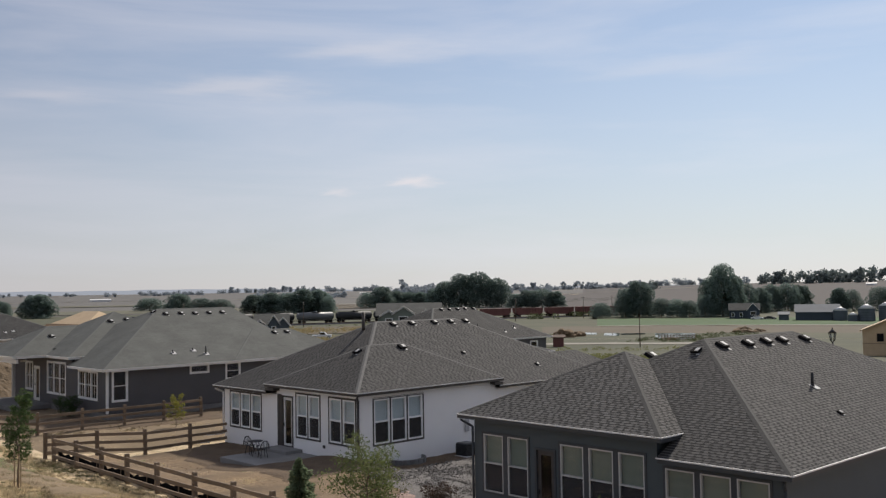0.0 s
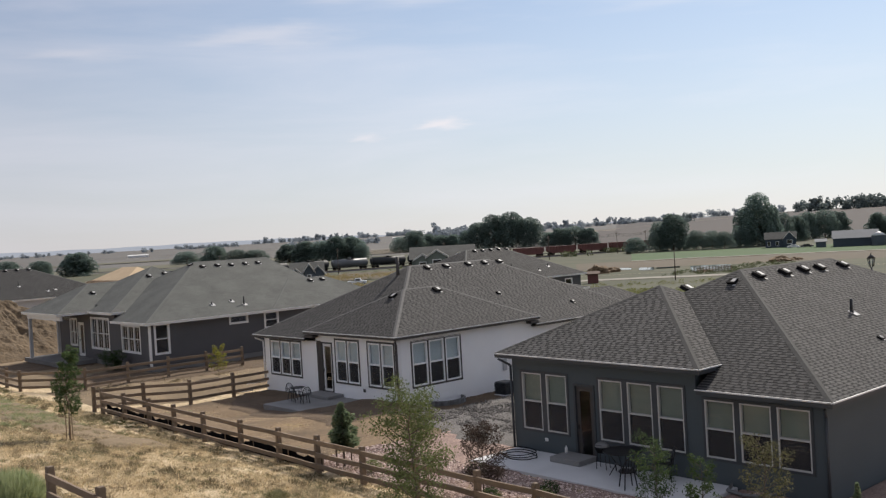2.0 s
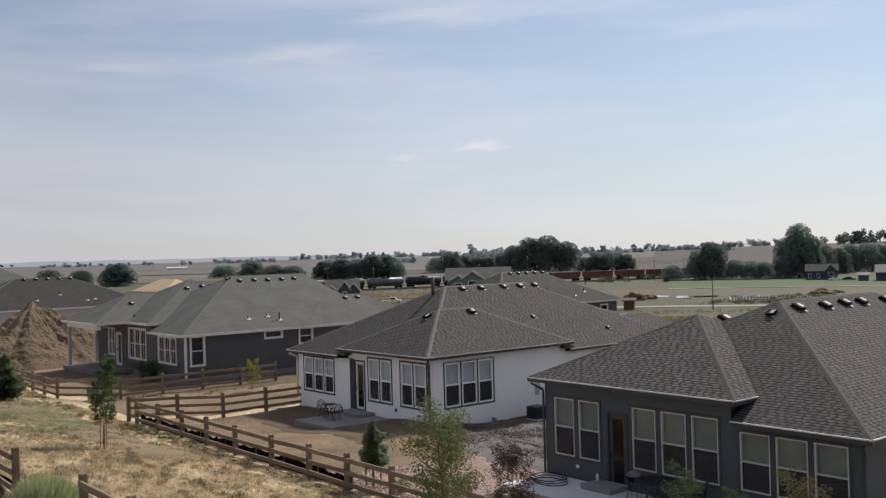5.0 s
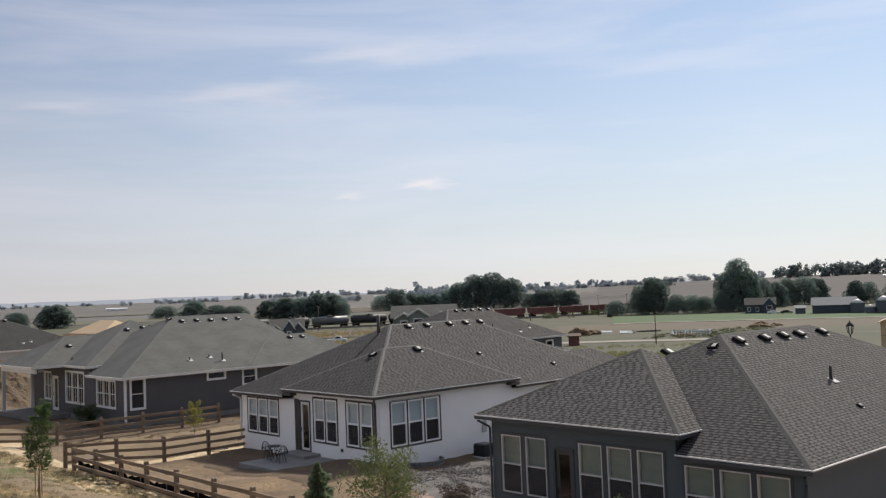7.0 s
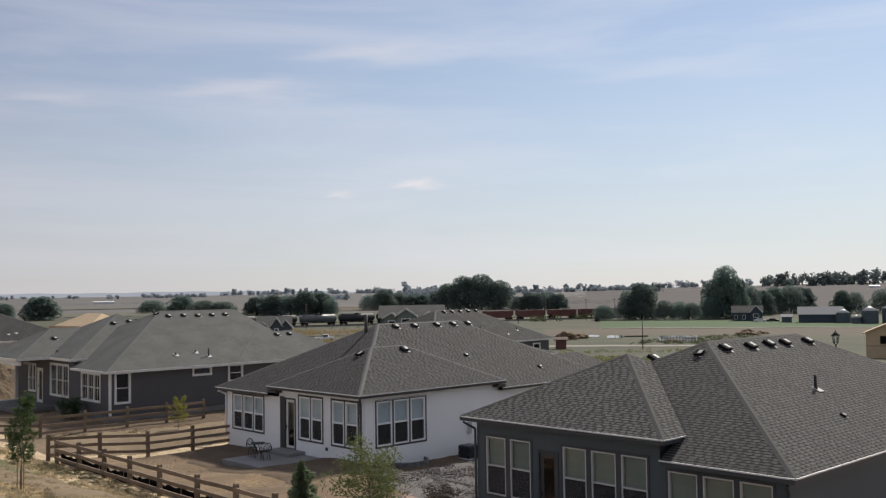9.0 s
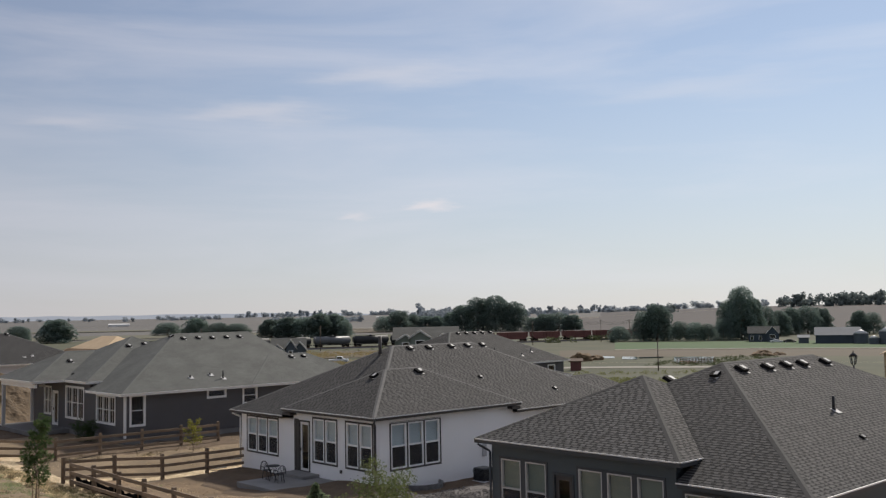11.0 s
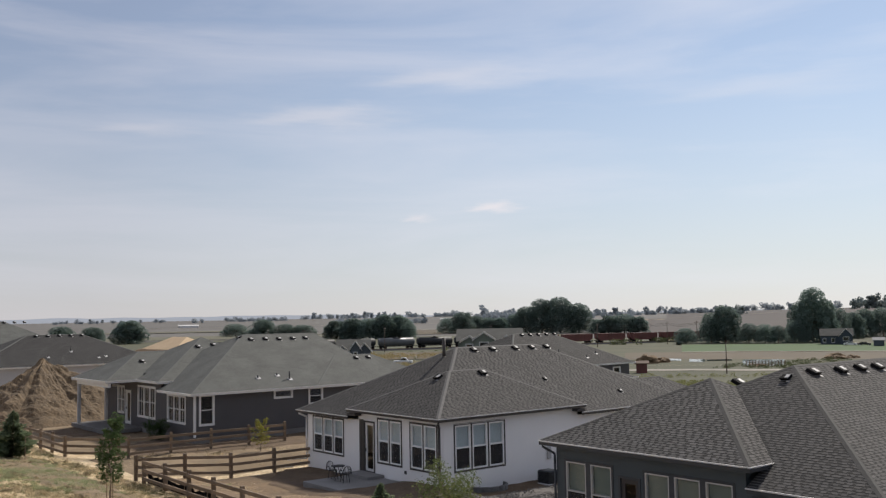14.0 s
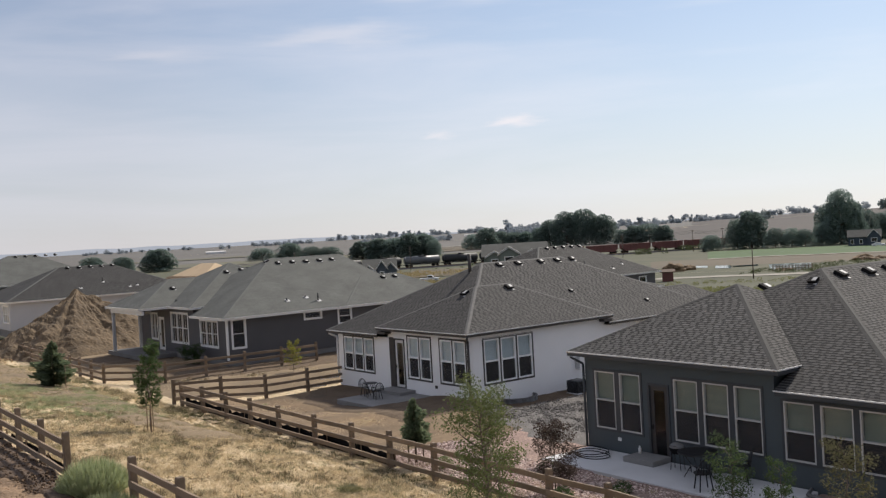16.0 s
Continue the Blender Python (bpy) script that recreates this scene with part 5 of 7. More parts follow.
def tuft(name, x, y, r, h, count, mat, label, seed, category="plant"):
    """A rounded bushy weed of many fine, bent stems that lean every way."""
    rng = random.Random(seed)
    bm = bmesh.new()
    for _ in range(count):
        a, d = rng.uniform(0, 6.283), r * rng.random() ** 0.55
        base = Vector((d * math.cos(a) * 0.75, d * math.sin(a) * 0.75, 0.0))
        dome = h * math.sqrt(max(0.05, 1 - (d / r) ** 2 * 0.85))
        b = a + rng.gauss(0, 0.9)
        tip = Vector((d * math.cos(a) * 1.05 + 0.16 * r * math.cos(b), d * math.sin(a) * 1.05 + 0.16 * r * math.sin(b), dome * rng.uniform(0.45, 1.1)))
        low = base.lerp(tip, rng.uniform(0.0, 0.5))
        yaw = rng.uniform(0, 6.283)
        side = Vector((math.cos(yaw), math.sin(yaw), 0)) * 0.0048
        mid = low.lerp(tip, 0.55) + Vector((rng.gauss(0, 0.03), rng.gauss(0, 0.03), 0.02))
        v = [bm.verts.new(o) for o in (low - side, low + side, mid + side * 0.8, tip, mid - side * 0.8)]
        bm.faces.new(v)
    return tagged(part(name, bm, mat, m=pose(x, y, ground_z(x, y) - 0.02)), label, category)


sapling("sapling", 11.3, 32.6, 3.35, "leaf_mid", "staked young tree with dense dark green leaves on dry grass", 3, 0.44, 0.26, 4600, 0.078, 3, 0.05, 0.03, 22)
sapling("sapling", 10.0, 12.45, 3.75, "leaf_fresh", "staked young tree with sparse light green leaves on dry grass", 8, 0.66, 0.34, 7600, 0.052, 3, -0.05, 0.03, 26)
conifer(16.6, 24.0, 2.05, 0.66, "small staked pine with soft green needles in rock mulch", 12, 3, 0.62, 0.25)
sapling("shrub", 17.1, 18.3, 2.0, "leaf_red", "upright shrub with dark purple-red leaves in rock mulch", 15, 0.62, 0.06, 6500, 0.055, 0, 0.1, 0.022, 16, "shrub")
sapling("shrub", 18.6, 13.75, 1.9, "leaf_mid", "loose green shrub beside the patio", 17, 0.58, 0.02, 2700, 0.06, 0, -0.15, 0.02, 13, "shrub")
sapling("shrub", 18.5, 12.4, 1.65, "leaf_mid", "narrow green shrub in rock mulch", 19, 0.42, 0.02, 2000, 0.06, 0, 0, 0.02, 12, "shrub")
sapling("sapling", 17.9, 10.5, 2.55, "leaf_olive", "young tree with thin olive leaves in rock mulch", 22, 0.56, 0.15, 3000, 0.055, 1, 0, 0.026, 15)
sapling("sapling", 15.9, 19.2, 2.6, "leaf_olive", "thin young tree leaning over the timber fence", 25, 0.7, 0.25, 2600, 0.06, 1, -0.2, 0.022, 12)
sapling("shrub", 22.0, 55.4, 1.0, "leaf_dark", "low dark green shrub by the charcoal house", 28, 0.75, 0.02, 3200, 0.08, 0, 0, 0.02, 14, "shrub")
sapling("sapling", 24.3, 46.6, 1.75, "leaf_yellow", "small yellow-green sapling between two fences", 27, 0.5, 0.2, 800, 0.10, 0, 0, 0.02, 10)
conifer(12.4, 49.6, 2.3, 1.25, "young blue-green spruce with stakes on dry grass", 31, 2)
conifer(19.0, 9.5, 1.0, 0.2, "narrow dark green juniper in rock mulch", 33)
conifer(20.5, 9.7, 1.0, 0.2, "narrow dark green juniper by the house wall", 35)
conifer(21.0, 8.6, 0.8, 0.25, "narrow dark green juniper by the house wall", 36)
tuft("weed_clump", 6.2, 21.9, 0.75, 0.85, 11000, "weed", "rounded grey-green weed clump at a fence gap", 41)
tuft("weed_clump", 5.75, 19.4, 0.6, 0.6, 5000, "weed", "green weed clump at the foot of a fence post", 42)
for i, (x, y, r, h) in enumerate(((6.9, 18.6, 0.6, 0.42), (6.85, 16.4, 0.7, 0.5), (6.9, 14.0, 0.75, 0.55), (6.3, 12.7, 0.6, 0.5), (6.9, 11.6, 0.8, 0.6), (6.3, 10.4, 0.7, 0.6))):
    tagged(tuft("weed_clump", x, y, r, h, 5500, "weed", "tall green weeds along the near fence", 50 + i), group="weeds along the fence")
for i, (x, y, r, h) in enumerate(((9.5, 13.3, 0.3, 0.25), (10.6, 18.2, 0.35, 0.2), (9.4, 18.6, 0.3, 0.28), (12.3, 21.0, 0.35, 0.22))):
    tuft("weed_clump", x, y, r, h, 900, "weed_dry", "low green weed clump in dry grass", 60 + i)
for i, (x, y, r, h, mat) in enumerate(((17.3, 16.3, 0.35, 0.35, "leaf_fresh"), (16.7, 14.9, 0.3, 0.3, "leaf_yellow"), (17.6, 21.6, 0.5, 0.55, "leaf_dark"), (18.4, 19.9, 0.4, 0.4, "leaf_dark"), (17.2, 12.3, 0.35, 0.3, "leaf_olive"),
                                       (16.8, 22.8, 0.3, 0.35, "leaf_fresh"), (17.4, 8.6, 0.4, 0.35, "leaf_olive"), (18.2, 16.9, 0.3, 0.3, "leaf_dark"), (16.9, 10.0, 0.35, 0.35, "leaf_olive"), (18.9, 11.3, 0.4, 0.5, "leaf_dark"), (16.8, 11.4, 0.3, 0.4, "leaf_dark"), (17.0, 13.4, 0.35, 0.4, "leaf_dark"), (17.9, 9.4, 0.4, 0.45, "leaf_dark"), (16.7, 17.6, 0.3, 0.35, "leaf_mid"), (18.6, 8.1, 0.35, 0.4, "leaf_dark"))):
    rng = random.Random(70 + i)
    plant = thing("bed_plant", "low planted shrub in pinkish crushed rock", "shrub", pose(x, y, ground_z(x, y) + 0.05), "bed plants")
    part("stem", tubed((0, 0, -0.1), (0, 0, h * 0.7), 0.012, 0.006, 6), "bark", plant)
    part("crown", leaf_cloud([(0, 0, h * 0.5, r)], 900, 0.05, rng, 0.2, 0.8), mat, plant)


def grass(name, count, area, mat, label, seed, size, gate):
    """Short blades in small tufts, thick where gate says so."""
    rng = random.Random(seed)
    verts, faces = [], []
    while count > 0:
        x, y = rng.uniform(*area[0]), rng.uniform(*area[1])
        if noise.noise((x * 0.45, y * 0.45, seed)) + 0.4 * noise.noise((x * 1.7, y * 1.7, seed)) < gate:
            continue
        z = ground_z(x, y)
        for _ in range(5):
            a = rng.uniform(0, 6.283)
            px, py = x + rng.gauss(0, 0.06), y + rng.gauss(0, 0.06)
            w, h = 0.012, size * rng.uniform(0.5, 1.3)
            lean = h * rng.uniform(0.6, 2.4)
            c, s = math.cos(a), math.sin(a)
            k = len(verts)
            verts += [(px - s * w, py + c * w, z - 0.03), (px + s * w, py - c * w, z - 0.03), (px + c * lean, py + s * lean, z + h)]
            faces.append((k, k + 1, k + 2))
        count -= 1
    me = bpy.data.meshes.new(name)
    me.from_pydata(verts, [], faces)
    me.materials.append(MAT[mat])
    return tagged(piece(name, me), label, "grass", kind="stuff")


grass("dry_grass", 40000, ((6.5, 15.6), (4, 34)), "straw", "short dry straw-coloured grass", 5, 0.06, -0.5)
MAT["straw_dull"] = leaf_material("dull brown-grey dry weeds", (0.34, 0.275, 0.175), (0.58, 0.48, 0.315), 0.35, 0.8)


def clumps(name, count, area, mat, label, seed, r0, r1, gate=-9.0):
    """Low rounded weed clumps scattered over rough ground."""
    rng = random.Random(seed)
    verts, faces = [], []
    while count > 0:
        x, y = rng.uniform(*area[0]), rng.uniform(*area[1])
        if noise.noise((x * 0.3, y * 0.3, seed)) < gate:
            continue
        r = rng.uniform(r0, r1) ** 1.0
        z = ground_z(x, y)
        for _ in range(int(30 + 160 * r)):
            a, d = rng.uniform(0, 6.283), r * rng.random() ** 0.5
            h = r * rng.uniform(0.35, 0.9) * (1.1 - 0.6 * d / r)
            c, s = math.cos(a), math.sin(a)
            bx, by = x + c * d * 0.8, y + s * d * 0.8
            k, w = len(verts), 0.011
            verts += [(bx - s * w, by + c * w, z - 0.03), (bx + s * w, by - c * w, z - 0.03), (x + c * d * 1.3 + rng.gauss(0, 0.02), y + s * d * 1.3 + rng.gauss(0, 0.02), z + h)]
            faces.append((k, k + 1, k + 2))
        count -= 1
    me = bpy.data.meshes.new(name)
    me.from_pydata(verts, [], faces)
    me.materials.append(MAT[mat])
    return tagged(piece(name, me), label, "weeds", kind="stuff")


clumps("dry_weeds", 800, ((6.6, 15.6), (5, 36)), "straw_dull", "dull brown-grey dry weed clumps", 21, 0.06, 0.24, -0.1)
clumps("dry_weeds", 1700, ((6.6, 15.6), (5, 36)), "straw_dull", "small dry weed tufts in straw grass", 31, 0.035, 0.10)
clumps("green_weeds", 700, ((6.6, 15.6), (7, 36)), "weed_dry", "tiny green weed tufts in straw grass", 32, 0.03, 0.09, 0.0)
clumps("dead_weeds", 2600, ((6.6, 15.6), (6, 44)), "weed_dark", "small dark dead weeds in straw grass", 37, 0.025, 0.075, -0.15)
clumps("dead_weeds", 420, ((6.6, 15.6), (6, 50)), "weed_dark", "flat brown dead weed clumps in straw grass", 38, 0.10, 0.30, 0.0)
clumps("green_weeds", 700, ((6.8, 15.4), (36, 66)), "weed_dry", "grey-green weed tufts in dry grass", 33, 0.06, 0.22, -0.05)
clumps("dry_weeds", 200, ((16.5, 40), (43, 50)), "straw_dull", "dry weeds on a trodden track", 34, 0.06, 0.22)
clumps("dry_weeds", 800, ((6.6, 15.6), (36, 72)), "straw_dull", "dull brown-grey dry weed clumps", 22, 0.08, 0.26, -0.1)
clumps("dry_weeds", 260, ((15.0, 15.9), (5, 41)), "straw_dull", "dry weeds along the foot of a timber fence", 23, 0.08, 0.25)
clumps("green_weeds", 260, ((6.6, 15.6), (7, 40)), "weed_dry", "small grey-green weed clumps in dry grass", 24, 0.06, 0.2, 0.05)
clumps("green_weeds", 260, ((9.0, 13.8), (37, 50)), "weed", "grey-green weed clumps in dry grass", 25, 0.1, 0.28, -0.2)
clumps("dry_weeds", 150, ((16.2, 19.0), (5, 25)), "straw_dull", "dry ornamental grass in crushed rock", 26, 0.1, 0.3)
clumps("green_weeds", 120, ((16.2, 19.0), (5, 25)), "weed", "small green plants in crushed rock", 27, 0.06, 0.22)
clumps("green_weeds", 90, ((16.2, 22.0), (26, 41)), "weed", "scattered green weeds on bare earth", 28, 0.06, 0.16)
grass("dry_grass", 9000, ((6.5, 15.6), (34, 75)), "straw", "short dry straw-coloured grass", 6, 0.08, -0.15)
grass("green_weeds", 3600, ((6.6, 15.6), (6, 40)), "weed_dry", "patchy low green weeds in dry grass", 9, 0.07, 0.30)
grass("green_weeds", 3000, ((8.5, 13.5), (38, 50)), "weed", "patchy low green weeds in dry grass", 11, 0.10, 0.05)
grass("green_weeds", 4000, ((6.8, 15.5), (34, 66)), "weed_dry", "patchy low green weeds in dry grass", 13, 0.09, -0.02)
clumps("fence_weeds", 500, ((18, 36), (47.2, 51.8)), "weed_dark", "dead brown weeds along a shaded fence", 39, 0.08, 0.25)
clumps("fence_weeds", 420, ((14.7, 15.8), (6, 41)), "leaf_olive", "dark olive weeds along the foot of a timber fence", 35, 0.07, 0.2)
clumps("fence_weeds", 160, ((16.0, 16.8), (7, 24)), "leaf_olive", "dark olive plants in crushed rock along a fence", 36, 0.08, 0.26)


def stones(name, count, inside, mat, label, seed, r0, r1, lift=0.05):
    rng = random.Random(seed)
    verts, faces = [], []
    shape = [Vector(v) for v in ((1, 0, 0), (-1, 0, 0), (0, 1, 0), (0, -1, 0), (0, 0, 1), (0, 0, -1))]
    tris = ((0, 2, 4), (2, 1, 4), (1, 3, 4), (3, 0, 4), (2, 0, 5), (1, 2, 5), (3, 1, 5), (0, 3, 5))
    while count > 0:
        x, y = rng.uniform(*inside[0]), rng.uniform(*inside[1])
        r = rng.uniform(r0, r1)
        turn = Euler((rng.uniform(0, 6), rng.uniform(0, 6), rng.uniform(0, 6))).to_matrix()
        k = len(verts)
        z = ground_z(x, y) + lift + r * 0.35
        for v in shape:
            q = turn @ (v * r * rng.uniform(0.6, 1.2))
            verts.append((x + q.x, y + q.y, z + q.z * 0.75))
        faces += [tuple(k + i for i in t) for t in tris]
        count -= 1
    me = bpy.data.meshes.new(name)
    me.from_pydata(verts, [], faces)
    me.materials.append(MAT[mat])
    return tagged(piece(name, me), label, "gravel", kind="stuff")


def stone_material(name, a, b):
    return leaf_material(name, a, b, 0.0, 0.9)


grass("dry_grass", 5000, ((16.2, 21.5), (25, 41)), "straw", "sparse dry grass on a bare lot", 15, 0.06, 0.05)
grass("dry_grass", 3000, ((16.4, 40), (43, 49.5)), "straw", "sparse dry grass on a trodden track", 16, 0.08, 0.02)
MAT["stone_grey"] = stone_material("mixed grey stones", (0.07, 0.065, 0.062), (0.29, 0.27, 0.25))
MAT["stone_pink"] = stone_material("mixed pink stones", (0.22, 0.14, 0.115), (0.85, 0.70, 0.63))
MAT["clod"] = stone_material("earth clods", (0.18, 0.122, 0.073), (0.38, 0.265, 0.165))
MAT["clod_dark"] = stone_material("dark soil clods", (0.07, 0.047, 0.031), (0.18, 0.122, 0.08))
stones("loose_gravel", 16000, ((22.8, 34), (21.6, 29.9)), "stone_grey", "loose grey gravel stones", 81, 0.02, 0.055, 0.06)
stones("loose_rock", 22000, ((16.0, 19.2), (4, 25.6)), "stone_pink", "loose pinkish crushed rock", 82, 0.018, 0.05)
stones("loose_rock", 1500, ((19.3, 21.4), (4, 12.8)), "stone_pink", "loose pinkish crushed rock", 83, 0.02, 0.06)
stones("earth_clods", 4000, ((2, 6.0), (9, 33)), "clod", "loose clods of churned earth", 84, 0.008, 0.03, 0.07)
stones("earth_clods", 500, ((5.2, 6.4), (10, 18.4)), "clod_dark", "loose clods of dark dug soil", 87, 0.015, 0.06, 0.12)
stones("earth_clods", 700, ((4.9, 6.0), (22, 32)), "clod_dark", "loose clods of dark dug soil", 88, 0.015, 0.06, 0.12)
stones("earth_clods", 5000, ((6.6, 15.4), (7, 40)), "clod", "small clods and pebbles in dry grass", 89, 0.01, 0.04, 0.0)
stones("earth_clods", 1200, ((16.2, 24), (25, 41.5)), "clod", "loose clods of dry earth", 85, 0.008, 0.028)
stones("earth_clods", 1600, ((13.5, 28), (68, 84)), "clod", "loose clods of dry earth round the heap", 86, 0.04, 0.16, 0.0)


def boulder(x, y, r, seed):
    rng = random.Random(seed)
    bm = bmesh.new()
    bmesh.ops.create_icosphere(bm, subdivisions=3, radius=r)
    for v in bm.verts:
        v.co *= 1 + 0.3 * noise.noise(v.co / r * 1.3 + Vector((seed, 0, 0))) + 0.1 * noise.noise(v.co / r * 4)
        v.co.z *= 0.65
    for f in bm.faces:
        f.smooth = True
    return tagged(part("boulder", bm, "boulder", m=pose(x, y, ground_z(x, y) + r * 0.3, 0, 0, rng.uniform(0, 360))), "pale rounded boulder in crushed rock", "boulder", "boulders")


MAT["boulder"] = material("pale boulder stone", (0.50, 0.46, 0.42), (0.30, 0.27, 0.25), 0.9, scale=5, fine=40, bump=0.6)
for i, (x, y, r) in enumerate(((17.6, 12.0, 0.22), (17.1, 11.6, 0.16), (18.1, 10.0, 0.25), (17.4, 9.1, 0.3), (17.0, 8.5, 0.2), (18.2, 8.9, 0.22), (16.6, 13.4, 0.13), (17.9, 15.4, 0.14))):
    boulder(x, y, r, i)

# ---- patio of the slate house ----
tagged(part("patio", boxed(19.35, 21.47, 13.3, 21.25, -0.15, 0.10, bevel=0.012), "concrete"), "pale grey concrete patio slab", "patio", kind="structure")
tagged(part("door_step", boxed(20.65, 21.47, 17.95, 19.1, 0.10, 0.26, bevel=0.012), "concrete_grey"), "grey concrete doorstep block on the patio", "step")


def garden_chair(x, y, z, turn, label):
    """A dark metal patio chair with a rounded back."""
    c = thing("patio_chair", label, "chair", pose(x, y, z, 0, 0, turn), "patio chairs")
    bm = bmesh.new()
    bmesh.ops.create_circle(bm, cap_ends=True, segments=16, radius=0.24)
    bmesh.ops.translate(bm, verts=bm.verts[:], vec=(0, 0, 0.44))
    up = bmesh.ops.extrude_face_region(bm, geom=bm.faces[:])
    bmesh.ops.translate(bm, verts=[v for v in up["geom"] if isinstance(v, bmesh.types.BMVert)], vec=(0, 0, 0.025))
    part("seat", bm, "iron", c)
    arc = [Vector((-0.24 - 0.10 * math.sin(math.pi * k / 10), 0.25 * math.cos(math.pi * k / 10), 0.46 + 0.44 * math.sin(math.pi * k / 10))) for k in range(11)]
    part("back_frame", bent(arc, 0.019), "iron", c)
    for k in range(1, 10):
        part("back_bar", tubed((-0.23, arc[k].y, 0.46), arc[k], 0.013, 0.013, 6), "iron", c)
    for a in (0.7, 2.4, 3.9, 5.5):
        part("leg", tubed((0.19 * math.cos(a), 0.19 * math.sin(a), 0.44), (0.27 * math.cos(a), 0.27 * math.sin(a), 0), 0.018, 0.018, 6), "iron", c)
    for s in (-1, 1):
        part("armrest", bent([(0.16, s * 0.25, 0.45), (0.14, s * 0.27, 0.65), (-0.26, s * 0.25, 0.66)], 0.018), "iron", c)
    return c


def patio_table(x, y, z, r, label):
    t = thing("patio_table", label, "table", pose(x, y, z))
    bm = bmesh.new()
    tube(bm, (0, 0, 0.70), (0, 0, 0.73), r, r, 24)
    part("tabletop", bm, "iron", t)
    for k in range(4):
        a = k * math.pi / 2 + 0.4
        part("leg", bent([(r * 0.8 * math.cos(a), r * 0.8 * math.sin(a), 0.70), (r * 0.35 * math.cos(a), r * 0.35 * math.sin(a), 0.35), (r * 0.75 * math.cos(a), r * 0.75 * math.sin(a), 0)], 0.014), "iron", t)
    return t


patio_table(20.6, 16.3, 0.10, 0.55, "round dark metal patio table on concrete")
garden_chair(19.75, 15.5, 0.10, 60, "dark metal patio chair beside a round table")
garden_chair(20.9, 15.2, 0.10, 130, "dark metal patio chair beside the house wall")


def grill(x, y, z):
    g = thing("grill", "small black barbecue grill with a pale rounded lid", "grill", pose(x, y, z, 0, 0, -80))
    bm = bmesh.new()
    bmesh.ops.create_uvsphere(bm, u_segments=18, v_segments=10, radius=0.28)
    bmesh.ops.delete(bm, geom=[v for v in bm.verts if v.co.z < -0.01], context="VERTS")
    for v in bm.verts:
        v.co = Vector((v.co.x, v.co.y * 0.8, v.co.z * 0.6 + 0.74))
    for f in bm.faces:
        f.smooth = True
    lid = part("lid", bm, "vent_metal", g, "pale metal lid")
    part("handle", bent([(-0.12, -0.24, 0.82), (-0.12, -0.29, 0.84), (0.12, -0.29, 0.84), (0.12, -0.24, 0.82)], 0.01), "iron", lid)
    bm = bmesh.new()
    tube(bm, (0, 0, 0.55), (0, 0, 0.735), 0.2, 0.29, 18)
    part("bowl", bm, "black", g)
    for a, b in ((-0.2, -0.15), (0.2, -0.15), (-0.2, 0.15), (0.2, 0.15)):
        part("leg", tubed((a, b, 0), (a * 0.8, b * 0.8, 0.6), 0.014, 0.014, 6), "iron", g)
    part("side_shelf", boxed(0.28, 0.52, -0.16, 0.16, 0.68, 0.70), "black", g)
    g.scale = (0.8, 0.8, 0.85)
    return g


grill(20.95, 17.3, 0.10)
hose = bmesh.new()
rng = random.Random(5)
for loop in range(3):
    last = None
    for k in range(25):
        a = 2 * math.pi * k / 24
        p = Vector((0.42 * math.cos(a) * (1 + 0.1 * loop) + 0.12 * loop, 0.62 * math.sin(a) + 0.15 * loop, 0.02 + 0.028 * loop + 0.01 * math.sin(3 * a)))
        if last is not None:
            tube(hose, last, p, 0.014, 0.014, 6, caps=False)
        last = p
tagged(part("garden_hose", hose, "black", m=pose(20.6, 20.3, 0.10)), "coiled black garden hose on the patio", "hose")
bottle = bmesh.new()
tube(bottle, (0, 0, 0), (0, 0, 0.17), 0.045, 0.045, 12)
tube(bottle, (0, 0, 0.17), (0, 0, 0.21), 0.045, 0.018, 12)
tube(bottle, (0, 0, 0.21), (0, 0, 0.24), 0.018, 0.018, 10)
tagged(part("bottle", bottle, "white_trim", m=pose(21.25, 18.95, 0.24)), "small white bottle on the doorstep", "bottle")
# window well by the slate house
tagged(part("window_well", bent([(21.5, 13.9, 0.12), (21.0, 13.7, 0.12), (20.85, 13.2, 0.12), (21.0, 12.75, 0.12), (21.5, 12.55, 0.12)], 0.05), "vent_metal", m=pose(0, -0.4, 0)), "ribbed metal window well rim by the wall", "window well")

# ---- patio of the white house ----
tagged(part("patio", boxed(21.5, 24.6, 34.0, 37.2, -0.6, -0.08, bevel=0.015), "concrete_grey"), "small pale concrete patio slab", "patio", kind="structure")
tagged(part("door_step", boxed(23.7, 24.6, 35.3, 37.2, -0.08, 0.06, bevel=0.012), "concrete_grey"), "grey concrete step at the back door", "step")
patio_table(22.75, 36.25, -0.08, 0.36, "small round dark bistro table on concrete").scale = (0.9, 0.9, 0.9)
garden_chair(22.85, 36.85, -0.08, -90, "dark metal bistro chair with a round back").scale = (0.86, 0.86, 0.84)
garden_chair(22.7, 35.6, -0.08, 80, "dark metal bistro chair with a round back").scale = (0.86, 0.86, 0.84)
downpipe = bent([(0, 0, 0.08), (-0.5, 0.25, 0.07), (-0.9, 0.6, 0.07)], 0.05, 8)
tagged(part("drain_pipe", downpipe, "white_trim", m=pose(23.9, 42.3, -0.34)), "white drain extension pipe lying on soil", "pipe")


